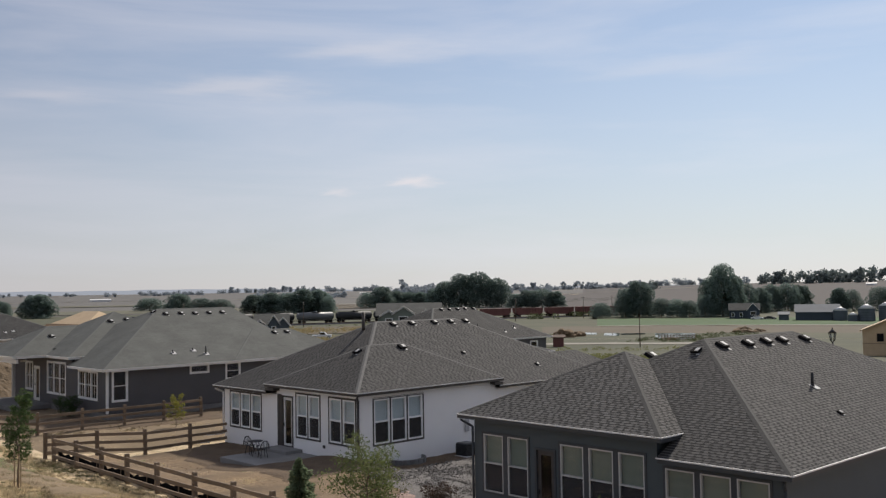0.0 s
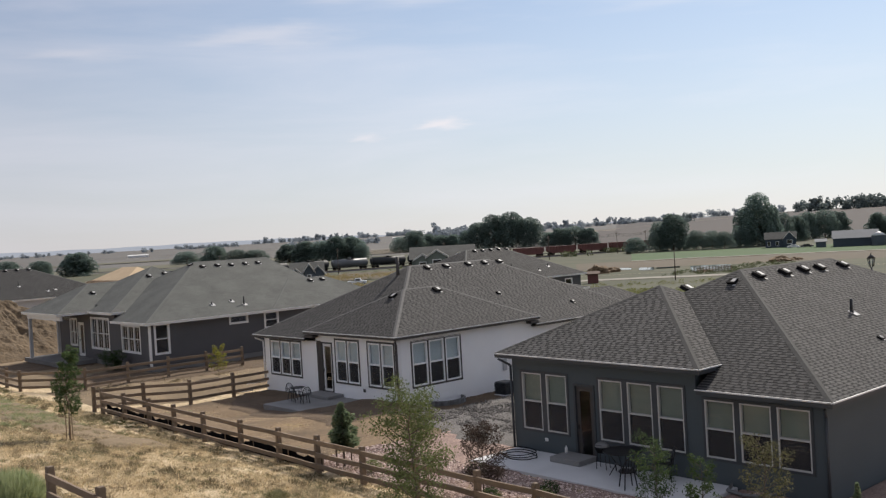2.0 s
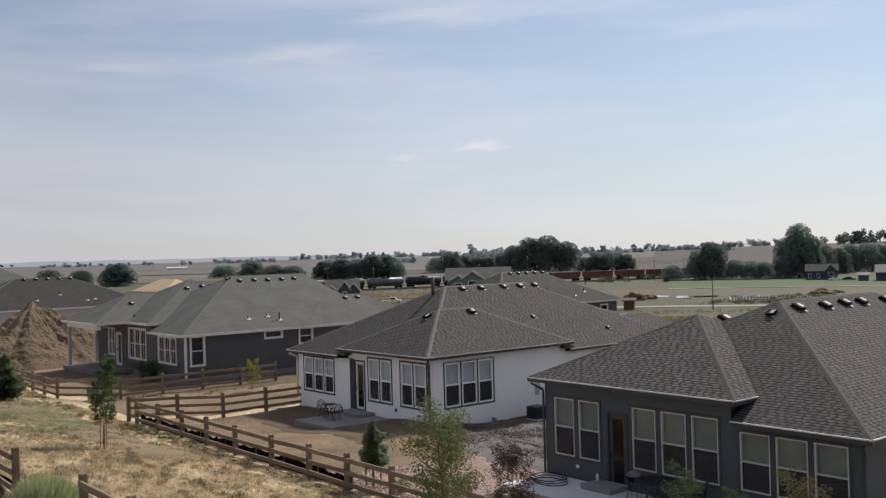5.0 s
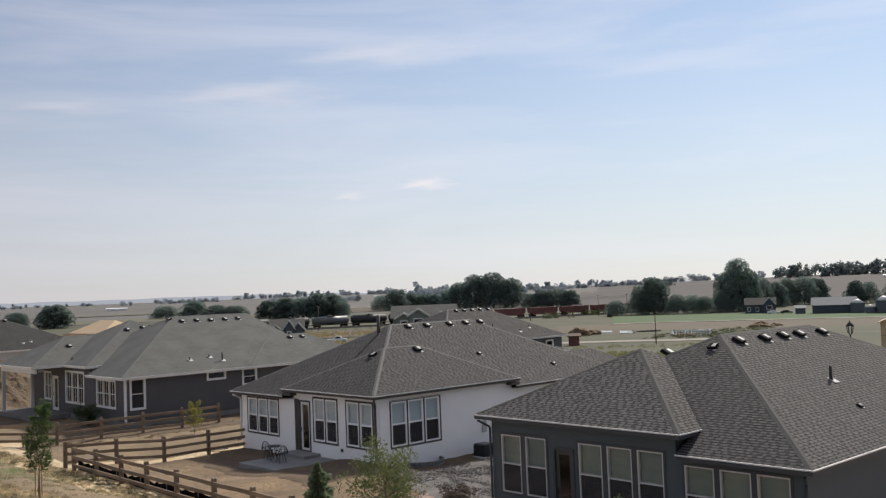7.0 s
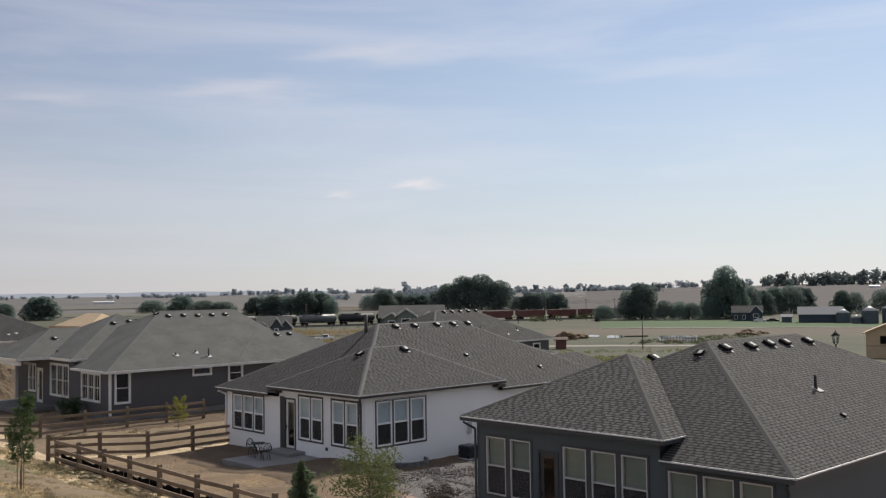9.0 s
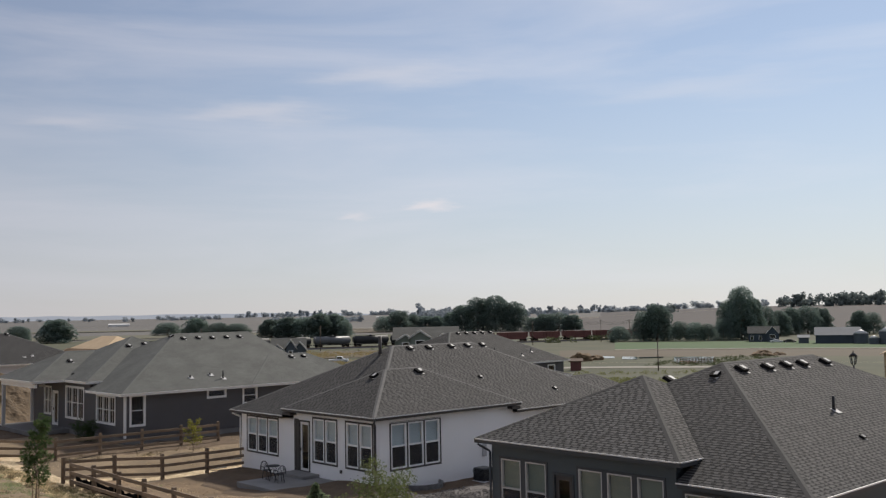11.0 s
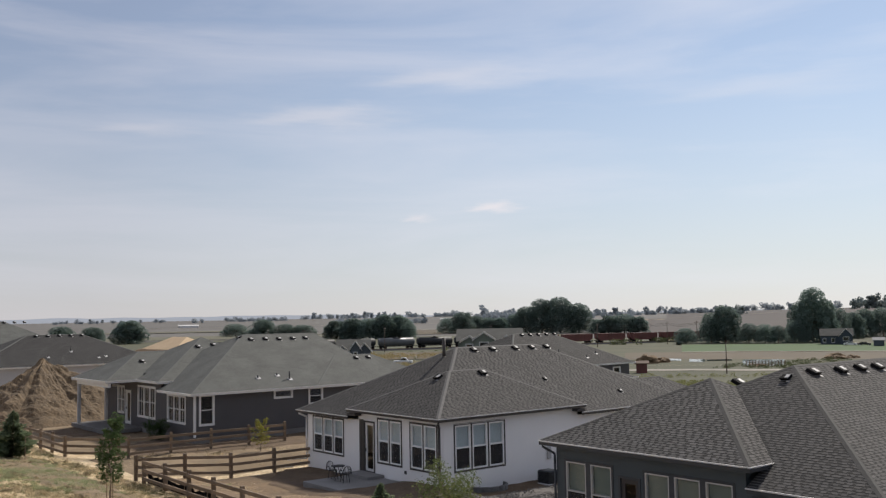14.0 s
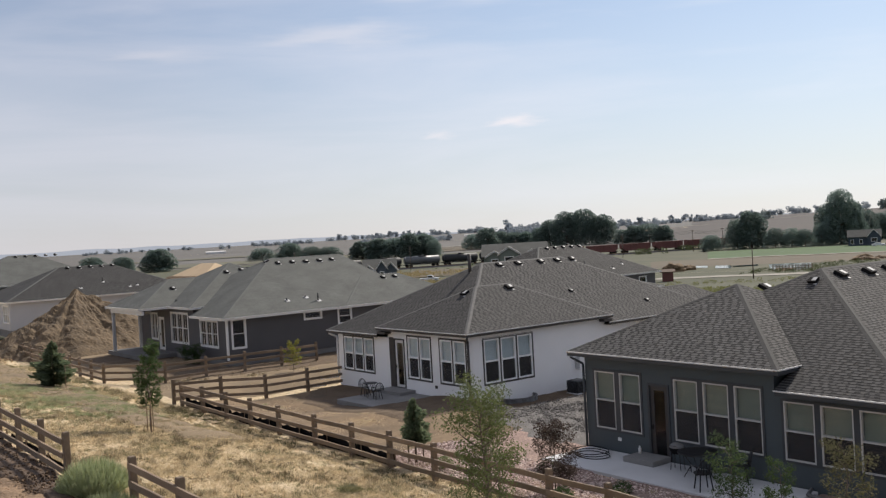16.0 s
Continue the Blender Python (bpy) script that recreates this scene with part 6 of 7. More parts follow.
def air_conditioner(x, y, z):
    a = thing("air_conditioner", "dark grey outdoor air conditioning unit by the wall", "air conditioner", pose(x, y, z))
    part("body", boxed(-0.38, 0.38, -0.38, 0.38, 0.06, 0.78, bevel=0.03), "slate_trim", a)
    for s in range(9):
        z0 = 0.14 + s * 0.066
        part("louvre", boxed(-0.395, 0.395, -0.395, 0.395, z0, z0 + 0.022), "black", a)
    bm = bmesh.new()
    tube(bm, (0, 0, 0.781), (0, 0, 0.80), 0.30, 0.28, 20)
    part("fan_grille", bm, "vent_metal", a, "pale round fan grille")
    part("pad", boxed(-0.5, 0.5, -0.5, 0.5, -0.1, 0.06), "concrete", a)
    a.scale = (0.9, 0.9, 0.78)
    return a


air_conditioner(30.1, 30.35, -0.38)
tagged(part("electric_meter", boxed(-0.12, 0.12, -0.10, 0.0, 0, 0.55, bevel=0.02), "pale_paint", m=pose(31.0, 31.24, 0.55)), "grey electric meter box on the wall", "meter")
well = thing("window_well", "pale ribbed metal window well against the wall", "window well", pose(27.2, 31.2, -0.42))
for k in range(4):
    part("rib", bent([(0.95 * math.cos(math.pi * i / 8 + math.pi), 0.75 * math.sin(math.pi * i / 8 + math.pi), 0.06 + 0.06 * k) for i in range(9)], 0.045), "vent_metal", well)

# ---- on the slope ----
MAT["scrap"] = material("weathered cream board", (0.50, 0.43, 0.34), (0.36, 0.30, 0.23), 0.8, scale=4, fine=40, bump=0.3)
tagged(part("timber_beam", boxed(0, 1.5, -0.07, 0.07, 0, 0.13, bevel=0.012), "raw_timber", m=pose(8.75, 16.15, ground_z(8.75, 16.15) + 0.04, 0, 6, -54)), "rough sawn timber beam lying in dry grass", "beam")
log = bmesh.new()
tube(log, (0, 0, 0.10), (0.42, 0.08, 0.10), 0.10, 0.09, 12)
tagged(part("log", log, "bark", m=pose(8.68, 16.75, ground_z(8.68, 16.75), 0, 0, -62)), "short cut log beside a beam", "log")
for i, (x, y, l, w, turn) in enumerate(((4.1, 16.2, 0.7, 0.08, 30), (3.9, 15.7, 0.5, 0.09, 10), (4.0, 17.3, 0.3, 0.2, 60), (5.0, 14.4, 0.3, 0.07, -20), (3.6, 14.9, 0.5, 0.08, 45))):
    tagged(part("board_scrap", boxed(-l / 2, l / 2, -w / 2, w / 2, 0, 0.025, bevel=0.004), "scrap", m=pose(x, y, ground_z(x, y) + 0.12, 3, 2, turn)), "scrap of pale board on churned earth", "board", "board scraps")
tagged(part("branch", bent([(0, 0, 0), (0.4, 0.05, 0.05), (0.9, -0.03, 0.02), (1.5, 0.1, 0.06)], 0.025), "bark", m=pose(5.3, 18.9, ground_z(5.3, 18.9) + 0.14, 0, 0, 125)), "dark fallen branch on churned earth", "branch")


def silt_fence(points, label, seed, h=0.34):
    """Black woven fabric stapled low along a fence, sagging between stakes."""
    rng = random.Random(seed)
    s = thing("silt_fence", label, "silt fence")
    bm = bmesh.new()
    last = None
    for (x0, y0), (x1, y1) in zip(points, points[1:]):
        for k in range(8):
            f = k / 8
            x, y = x0 + (x1 - x0) * f, y0 + (y1 - y0) * f
            z = ground_z(x, y)
            top = h * (1 - 0.45 * math.sin(math.pi * f) * rng.uniform(0.5, 1.2))
            bulge = 0.05 * math.sin(math.pi * f) + rng.uniform(-0.02, 0.02)
            cur = [bm.verts.new((x + bulge * j, y, z - 0.08 + (top + 0.08) * j / 3)) for j in range(4)]
            if last:
                for j in range(3):
                    bm.faces.new((last[j], cur[j], cur[j + 1], last[j + 1])).smooth = True
            last = cur
    bmesh.ops.solidify(bm, geom=bm.faces[:], thickness=0.006)
    part("fabric", bm, "black", s, "black woven fabric")
    for x, y in points:
        part("stake", boxed(x - 0.018, x + 0.018, y - 0.018, y + 0.018, ground_z(x, y) - 0.2, ground_z(x, y) + h + 0.08), "timber", s)
    return s


silt_fence([(15.95, y) for y in (24.2, 26.2, 28.4, 30.4, 32.8, 35.0, 37.2, 39.5, 41.5)], "black silt fabric sagging along a timber fence", 1, 0.5)
silt_fence([(6.62, y) for y in (12.0, 13.8, 15.6, 17.4, 19.4)], "black silt fabric along the near fence", 2, 0.22)
silt_fence([(6.3, y) for y in (24.0, 26.2, 28.6, 31.0)], "black silt fabric along the near fence", 3, 0.22)


# ---- the valley and its far side ----
def polar(side, r, lift=0.0):
    """A place by its bearing in degrees from the x axis and its distance."""
    x, y = r * math.cos(radians(side)), r * math.sin(radians(side))
    return Vector((x, y, ground_z(x, y) + lift))


MAT["field_green"] = material("green crop field", (0.052, 0.100, 0.024), (0.040, 0.078, 0.02), 0.95, scale=0.05, fine=0.8, bump=0.2)
MAT["field_tan"] = material("cut stubble field", (0.104, 0.080, 0.046), (0.082, 0.064, 0.038), 0.95, scale=0.04, fine=0.6, bump=0.2)
MAT["field_brown"] = material("ploughed brown field", (0.058, 0.046, 0.039), (0.045, 0.036, 0.031), 0.95, scale=0.012, fine=0.3, bump=0.2)
MAT["scrub"] = material("rough green-brown scrub", (0.082, 0.080, 0.038), (0.042, 0.047, 0.021), 0.95, scale=0.09, fine=0.9, bump=0.4)
# far soil greyed and lightened: the haze is in its colour
MAT["field_far"] = material("far fields with painted haze", (0.118, 0.109, 0.097), (0.094, 0.088, 0.080), 0.95, scale=0.006, fine=0.1, bump=0.1)
MAT["pale_road"] = material("pale gravel road", (0.30, 0.275, 0.23), (0.24, 0.22, 0.185), 0.95, scale=0.2, fine=3, bump=0.2)
MAT["water"] = material("still pond water", (0.05, 0.06, 0.06), (0.04, 0.05, 0.05), 0.05, scale=0.3, fine=2, bump=0.02, spec=0.8)
# air haze of the far hills put into base colour and emission
MAT["far_haze"] = material("distant ridge with painted haze", (0.22, 0.25, 0.30), (0.20, 0.23, 0.28), 1.0, scale=0.002, fine=0.02, bump=0.0)
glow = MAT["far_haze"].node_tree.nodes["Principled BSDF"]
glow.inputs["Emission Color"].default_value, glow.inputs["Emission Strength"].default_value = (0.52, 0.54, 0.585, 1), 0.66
# distance haze painted into the woods: blue-grey instead of green
MAT["wood_far"] = leaf_material("distant woods with painted haze", (0.30, 0.335, 0.365), (0.36, 0.395, 0.42), 0.3)
MAT["wood_hill"] = leaf_material("hill woods", (0.15, 0.185, 0.18), (0.20, 0.235, 0.225), 0.35)
MAT["tank_black"] = material("sooty black tank paint", (0.026, 0.027, 0.030), (0.017, 0.018, 0.021), 0.65, scale=0.4, fine=4, bump=0.1)
MAT["tank_pale"] = material("weathered silver tank paint", (0.13, 0.137, 0.145), (0.09, 0.096, 0.102), 0.45, scale=0.4, fine=4, bump=0.1)
MAT["car_red"] = material("oxide red wagon paint", (0.17, 0.06, 0.05), (0.11, 0.042, 0.036), 0.7, scale=0.4, fine=4, bump=0.1)
MAT["rust"] = material("rusty brown steel", (0.13, 0.075, 0.05), (0.08, 0.05, 0.035), 0.8, scale=0.5, fine=5, bump=0.2)
MAT["metal_roof"] = material("corrugated blue-grey roof metal", (0.115, 0.135, 0.16), (0.09, 0.105, 0.125), 0.75, metal=0.0, scale=0.3, fine=3, bump=0.1)
MAT["barn_blue"] = material("dark blue barn boards", (0.05, 0.065, 0.085), (0.038, 0.05, 0.066), 0.8, scale=0.4, fine=4, bump=0.2)
MAT["car_white"] = material("white car paint", (0.75, 0.75, 0.75), (0.68, 0.68, 0.68), 0.3, scale=1, fine=8, bump=0.0)
MAT["sage"] = material("sage green siding paint", (0.17, 0.195, 0.17), (0.14, 0.165, 0.145), 0.75, scale=0.5, fine=6, bump=0.1)
MAT["slate_far"] = material("slate siding paint far off", (0.085, 0.10, 0.12), (0.07, 0.085, 0.10), 0.75, scale=0.5, fine=6, bump=0.1)
MAT["glass_dark"] = material("dark window glass", (0.02, 0.022, 0.025), (0.016, 0.018, 0.02), 0.08, scale=1, fine=5, bump=0.0, spec=0.8)


def sector(name, a0, a1, r0, r1, mat, label, lift=0.12, steps=(24, 8), wobble=0.0, category="field"):
    """A field between two bearings and two distances, laid on the land."""
    bm = bmesh.new()
    grid = []
    for i in range(steps[0] + 1):
        a = a0 + (a1 - a0) * i / steps[0]
        w = wobble * noise.noise((a * 0.4, r0 * 0.01, 5.0))
        grid.append([bm.verts.new(polar(a, r0 + w + (r1 - r0) * j / steps[1], lift)) for j in range(steps[1] + 1)])
    for i in range(steps[0]):
        for j in range(steps[1]):
            bm.faces.new((grid[i][j], grid[i][j + 1], grid[i + 1][j + 1], grid[i + 1][j])).smooth = True
    bmesh.ops.recalc_face_normals(bm, faces=bm.faces[:])
    return tagged(part(name, bm, mat), label, category, kind="structure")


sector("scrub", 10, 80, 118, 236, "scrub", "rough green-brown scrub land", 0.10, (60, 14))
sector("field", 10, 40.5, 266, 314, "field_tan", "cut tan stubble field", 0.14, wobble=6)
sector("field", 10, 37.2, 316, 390, "field_green", "green crop field", 0.18, wobble=3)
sector("farm_track", 10, 37.2, 313, 317, "pale_road", "pale dirt track beside a crop field", 0.24, wobble=3, category="track")
sector("scrub", 40.5, 80, 236, 460, "scrub", "rough green-brown scrub land", 0.12, (50, 10))
sector("scrub", 37.2, 40.5, 314, 460, "scrub", "rough green-brown scrub land", 0.12, (12, 10))
sector("scrub", 10, 40.5, 236, 266, "scrub", "rough scrub land round a pond", 0.12, (30, 4))
sector("scrub", 10, 37.5, 386, 470, "scrub", "rough scrub land along a tree belt", 0.12)
sector("field", 10, 44, 520, 1500, "field_brown", "wide ploughed brown field on rising ground", 0.2, (30, 24))
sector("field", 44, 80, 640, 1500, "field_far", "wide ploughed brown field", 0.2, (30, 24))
MAT["field_olive"] = material("olive stubble field", (0.112, 0.106, 0.064), (0.088, 0.085, 0.052), 0.95, scale=0.03, fine=0.5, bump=0.2)
sector("field", 57, 78, 660, 800, "field_olive", "olive stubble field beyond a tree belt", 0.5)
sector("field", 60, 73, 1010, 1090, "field_olive", "narrow olive strip between ploughed fields", 0.8)
sector("field", 41, 50, 800, 1000, "field_olive", "olive stubble field beyond a tree belt", 0.5)
sector("farm_track", 49.5, 54.5, 905, 925, "pale_road", "pale dirt track across fields", 0.9, category="track")
sector("field", 50, 56, 700, 900, "field_tan", "pale stubble field", 0.6)
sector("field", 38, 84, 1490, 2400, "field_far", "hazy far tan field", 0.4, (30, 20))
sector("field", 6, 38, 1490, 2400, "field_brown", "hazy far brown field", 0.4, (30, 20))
sector("field", 6, 84, 2390, 4340, "field_far", "far fields with painted haze up to the horizon", 0.5, (40, 30))
sector("scrub", 18, 43.5, 60, 119, "scrub", "rough green-brown scrub behind the houses", 0.08, (40, 14))
sector("scrub", 38, 84, 455, 645, "scrub", "rough scrub behind the railway", 0.14, (40, 10))
sector("scrub", 6, 38, 468, 524, "scrub", "rough scrub below a brown hill", 0.14, (30, 4))
sector("scrub", 43.5, 84, 102, 119, "scrub", "rough scrub beyond the houses", 0.08, (40, 3))
sector("road", 30.8, 41, 212, 218, "pale_road", "pale gravel road", 0.2, wobble=2, category="road")
sector("dirt_mound_strip", 51, 55, 285, 345, "field_tan", "bare tan strip by the railway", 0.3, category="ground")
sector("pond", 35.9, 36.8, 253, 267, "water", "shallow pond mirroring the sky", 0.22, wobble=10, category="pond")
sector("pond", 37.25, 37.95, 257, 267, "water", "shallow pond mirroring the sky", 0.22, wobble=10, category="pond")
sector("pond", 34.4, 35.8, 258, 264, "water", "shallow pond mirroring the sky", 0.22, wobble=8, category="pond")
sector("pond", 31.5, 33.8, 236, 262, "water", "shallow pond behind a rail fence", 0.22, wobble=4, category="pond")


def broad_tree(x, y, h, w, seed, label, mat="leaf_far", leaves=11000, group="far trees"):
    """A grown broadleaf: trunk, limbs, and a dense bulging crown of many clumps that reaches low."""
    rng = random.Random(seed)
    t = thing("tree", label, "tree", pose(x, y, ground_z(x, y)), group)
    bm = bmesh.new()
    tube(bm, (0, 0, -0.3), (0, 0, h * 0.4), h * 0.03, h * 0.02, 8)
    bulges = [(0, 0, h * 0.5, w * 0.26)]
    for i in range(44):
        r = w * rng.uniform(0.11, 0.2)
        a, f = i * 2.4 + rng.uniform(-0.4, 0.4), 0.06 + 0.94 * (i + rng.random()) / 44
        wide = 1.0 if f < 0.42 else math.sqrt(max(0.0, 1 - ((f - 0.42) / 0.60) ** 2))
        out = wide * rng.uniform(0.55, 1.0)
        c = Vector((math.cos(a) * out * (w * 0.5 - r * 0.8), math.sin(a) * out * (w * 0.5 - r * 0.8), max(r * 0.5, f * (h - r * 0.9))))
        bulges.append((c.x, c.y, c.z, r))
        if i % 3 == 0:
            tube(bm, (0, 0, h * 0.3), c, h * 0.012, h * 0.004, 5, caps=False)
    part("trunk", bm, "bark", t)
    bm = bmesh.new()
    for cx, cy, cz, r in rng.choices(bulges, [b[3] ** 2 for b in bulges], k=leaves):
        d = Vector((rng.gauss(0, 1), rng.gauss(0, 1), rng.gauss(0, 1) + 0.25)).normalized() * r * rng.uniform(0.72, 1.04)
        turn = Euler((rng.uniform(-0.9, 0.9), rng.uniform(-0.9, 0.9), rng.uniform(0, 6.3))).to_matrix()
        q = h * 0.038 * rng.uniform(0.6, 1.4)
        bm.faces.new([bm.verts.new(Vector((cx, cy, cz)) + d + turn @ Vector(v) * q) for v in ((-0.5, 0, 0), (0, -0.34, 0.08), (0.55, 0, -0.05), (0, 0.34, 0.08))])
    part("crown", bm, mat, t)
    return t


TREES = []
for seed, (h, w) in enumerate(((14, 15), (16, 13), (20, 19), (11, 15))):
    TREES.append((h, w, broad_tree(0, 0, h, w, 200 + seed, "tall broadleaf tree with a dense dark green crown")))
PLACES = ((69.95, 600, 13.8, 19.5), (71.9, 640, 10.2, 15), (73.6, 640, 11, 17), (63.9, 760, 10.2, 20), (62.3, 750, 13.2, 19), (61.0, 745, 9.5, 17), (59.9, 740, 8.6, 18),
          (57.9, 620, 11.5, 16), (56.9, 610, 12.8, 17), (55.9, 600, 12.6, 16), (55.0, 595, 14.8, 17), (54.1, 600, 14.2, 16), (53.5, 590, 10, 9),
          (51.2, 730, 12, 13), (50.25, 720, 16, 16), (49.4, 735, 13, 15), (48.6, 740, 11.8, 15), (47.9, 740, 11.5, 15),
          (46.4, 690, 19, 17), (45.4, 680, 24, 19), (44.3, 675, 25, 20), (43.2, 670, 20.5, 17), (47.1, 700, 14, 11), (42.1, 650, 9.5, 11), (41.3, 645, 11.8, 15), (40.5, 640, 12.6, 16), (39.7, 640, 10.8, 13),
          (35.5, 410, 12.5, 9), (34.7, 408, 15.2, 11.5), (33.4, 400, 8, 8), (32.5, 398, 7.6, 8), (31.8, 398, 7, 7), (36.95, 402, 6.4, 8.5),
          (30.6, 420, 16, 9), (29.9, 415, 21.6, 12.5), (29.3, 418, 17, 9.5), (30.9, 408, 9, 7), (28.6, 450, 13.6, 10.5), (27.8, 460, 11.5, 9), (27.2, 485, 13, 11), (26.3, 490, 13.6, 12), (25.6, 500, 12.4, 11),
          (23.6, 480, 10.8, 9), (22.9, 485, 10, 8), (21.5, 490, 11.2, 11), (20.3, 490, 12, 12))
rng = random.Random(77)
for i, (side, r, h, w) in enumerate(PLACES):
    bh, bw, base = TREES[(2 if h > 15.4 else rng.choice((0, 1, 3)) if h > 9 else 3)]
    p = polar(side, r)
    m = Matrix.LocRotScale(p, Euler((0, 0, rng.uniform(0, 6.28))), (1.32 * w / bw, 1.32 * w / bw, 1.04 * h / bh))
    copy_thing(base, m)
for _, _, base in TREES:
    for o in (*base.children_recursive, base):
        bpy.data.objects.remove(o)


def far_woods(name, stretches, label, seed, mat="wood_far"):
    """Belts of woodland on the skyline, too far off to tell the trees apart."""
    rng = random.Random(seed)
    verts, faces = [], []
    for a0, a1, r, h, gap in stretches:
        a = a0
        while a < a1:
            if rng.random() > gap:
                p = polar(a + rng.uniform(-0.1, 0.1), r * rng.uniform(0.95, 1.05))
                hh, ww = h * rng.uniform(0.55, 1.15), h * rng.uniform(0.8, 1.7)
                for _ in range(9):
                    f, yaw, out = rng.random() ** 0.8, rng.uniform(0, 6.283), rng.random()
                    rad = ww * rng.uniform(0.16, 0.26)
                    c = p + Vector((math.cos(yaw) * out * (ww * 0.5 - rad * 0.5), math.sin(yaw) * out * (ww * 0.5 - rad * 0.5), max(rad * 0.5, f * (hh - rad))))
                    for _ in range(34):
                        q = c + Vector((rng.gauss(0, 1), rng.gauss(0, 1), rng.gauss(0, 1))).normalized() * rad * rng.uniform(0.5, 1.0)
                        d = h * rng.uniform(0.05, 0.09)
                        turn = Euler((rng.uniform(0, 6), rng.uniform(0, 6), rng.uniform(0, 6))).to_matrix()
                        k = len(verts)
                        verts += [q + turn @ Vector(v) * d for v in ((-1, -0.6, 0), (1, -0.7, 0.2), (0.8, 0.7, 0), (-0.7, 0.8, -0.2))]
                        faces.append((k, k + 1, k + 2, k + 3))
            a += math.degrees(h * 0.5 / r)
    me = bpy.data.meshes.new(name)
    me.from_pydata(verts, [], faces)
    me.materials.append(MAT[mat])
    return tagged(piece(name, me), label, "woods", kind="stuff")


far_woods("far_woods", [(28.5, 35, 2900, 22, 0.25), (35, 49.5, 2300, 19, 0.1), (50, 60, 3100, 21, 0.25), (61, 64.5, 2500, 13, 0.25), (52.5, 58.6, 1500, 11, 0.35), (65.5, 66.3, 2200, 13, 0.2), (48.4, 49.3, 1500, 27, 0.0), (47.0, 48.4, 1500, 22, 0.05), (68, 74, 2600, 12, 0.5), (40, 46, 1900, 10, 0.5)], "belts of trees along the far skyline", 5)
far_woods("far_woods", [(20.5, 24.2, 1330, 19, 0.15), (24.3, 26.5, 1330, 20, 0.1), (26.7, 27.9, 1330, 19, 0.15), (33.8, 34.6, 1500, 16, 0.3), (29.0, 31, 1600, 11, 0.4)], "dark trees along the crest of a brown hill", 6, "wood_hill")

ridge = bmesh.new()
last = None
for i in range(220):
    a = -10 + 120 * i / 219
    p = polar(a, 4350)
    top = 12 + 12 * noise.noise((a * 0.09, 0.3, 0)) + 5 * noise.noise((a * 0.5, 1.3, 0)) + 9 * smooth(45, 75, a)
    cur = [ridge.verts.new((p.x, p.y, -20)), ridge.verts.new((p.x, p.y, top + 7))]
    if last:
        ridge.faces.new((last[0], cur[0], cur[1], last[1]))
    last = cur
tagged(part("backdrop", ridge, "far_haze"), "horizon hills with haze in their colour and glow", "hills", kind="structure")


def scrub_bushes(count, a0, a1, r0, r1, h0, h1, mat, label, seed):
    """Low bushes and tall weeds scattered over rough land."""
    rng = random.Random(seed)
    bm = bmesh.new()
    for _ in range(count):
        p = polar(rng.uniform(a0, a1), rng.uniform(r0, r1))
        if noise.noise((p.x * 0.03, p.y * 0.03, seed)) < -0.05:
            continue
        h = rng.uniform(h0, h1)
        for _ in range(34):
            q = p + Vector((rng.gauss(0, 0.5) * h, rng.gauss(0, 0.5) * h, rng.uniform(0.05, 0.95) * h))
            s = h * rng.uniform(0.10, 0.2)
            turn = Euler((rng.uniform(0, 6), rng.uniform(0, 6), rng.uniform(0, 6))).to_matrix()
            bm.faces.new([bm.verts.new(q + turn @ Vector(v) * s) for v in ((-1, -0.5, 0), (1, -0.5, 0.2), (0, 0.9, 0))])
    return tagged(part("scrub_bushes", bm, mat), label, "bushes", kind="stuff")


MAT["bush_lime"] = leaf_material("yellow-green tall weeds", (0.19, 0.20, 0.085), (0.27, 0.27, 0.13))
MAT["bush_dusty"] = leaf_material("dusty green scrub", (0.09, 0.11, 0.055), (0.15, 0.165, 0.085))
MAT["bush_gold"] = leaf_material("golden dry scrub", (0.26, 0.21, 0.10), (0.34, 0.28, 0.15))
scrub_bushes(500, 28, 43, 65, 140, 0.4, 0.9, "bush_lime", "yellow-green tall weeds behind the houses", 6)
scrub_bushes(420, 30, 43, 140, 200, 0.3, 0.8, "bush_lime", "yellow-green tall weeds beside a gravel road", 1)
scrub_bushes(700, 28, 43, 221, 264, 0.3, 0.9, "bush_dusty", "dusty green scrub round a pond", 2)
scrub_bushes(500, 50, 56, 235, 330, 0.5, 1.3, "bush_gold", "golden dry scrub by the railway", 3)
scrub_bushes(220, 36.5, 41.5, 395, 430, 1.0, 3.0, "bush_dusty", "dusty green bushes along the railway", 4)
scrub_bushes(700, 42, 62, 130, 380, 0.4, 1.2, "bush_dusty", "dusty green scrub in the valley", 5)


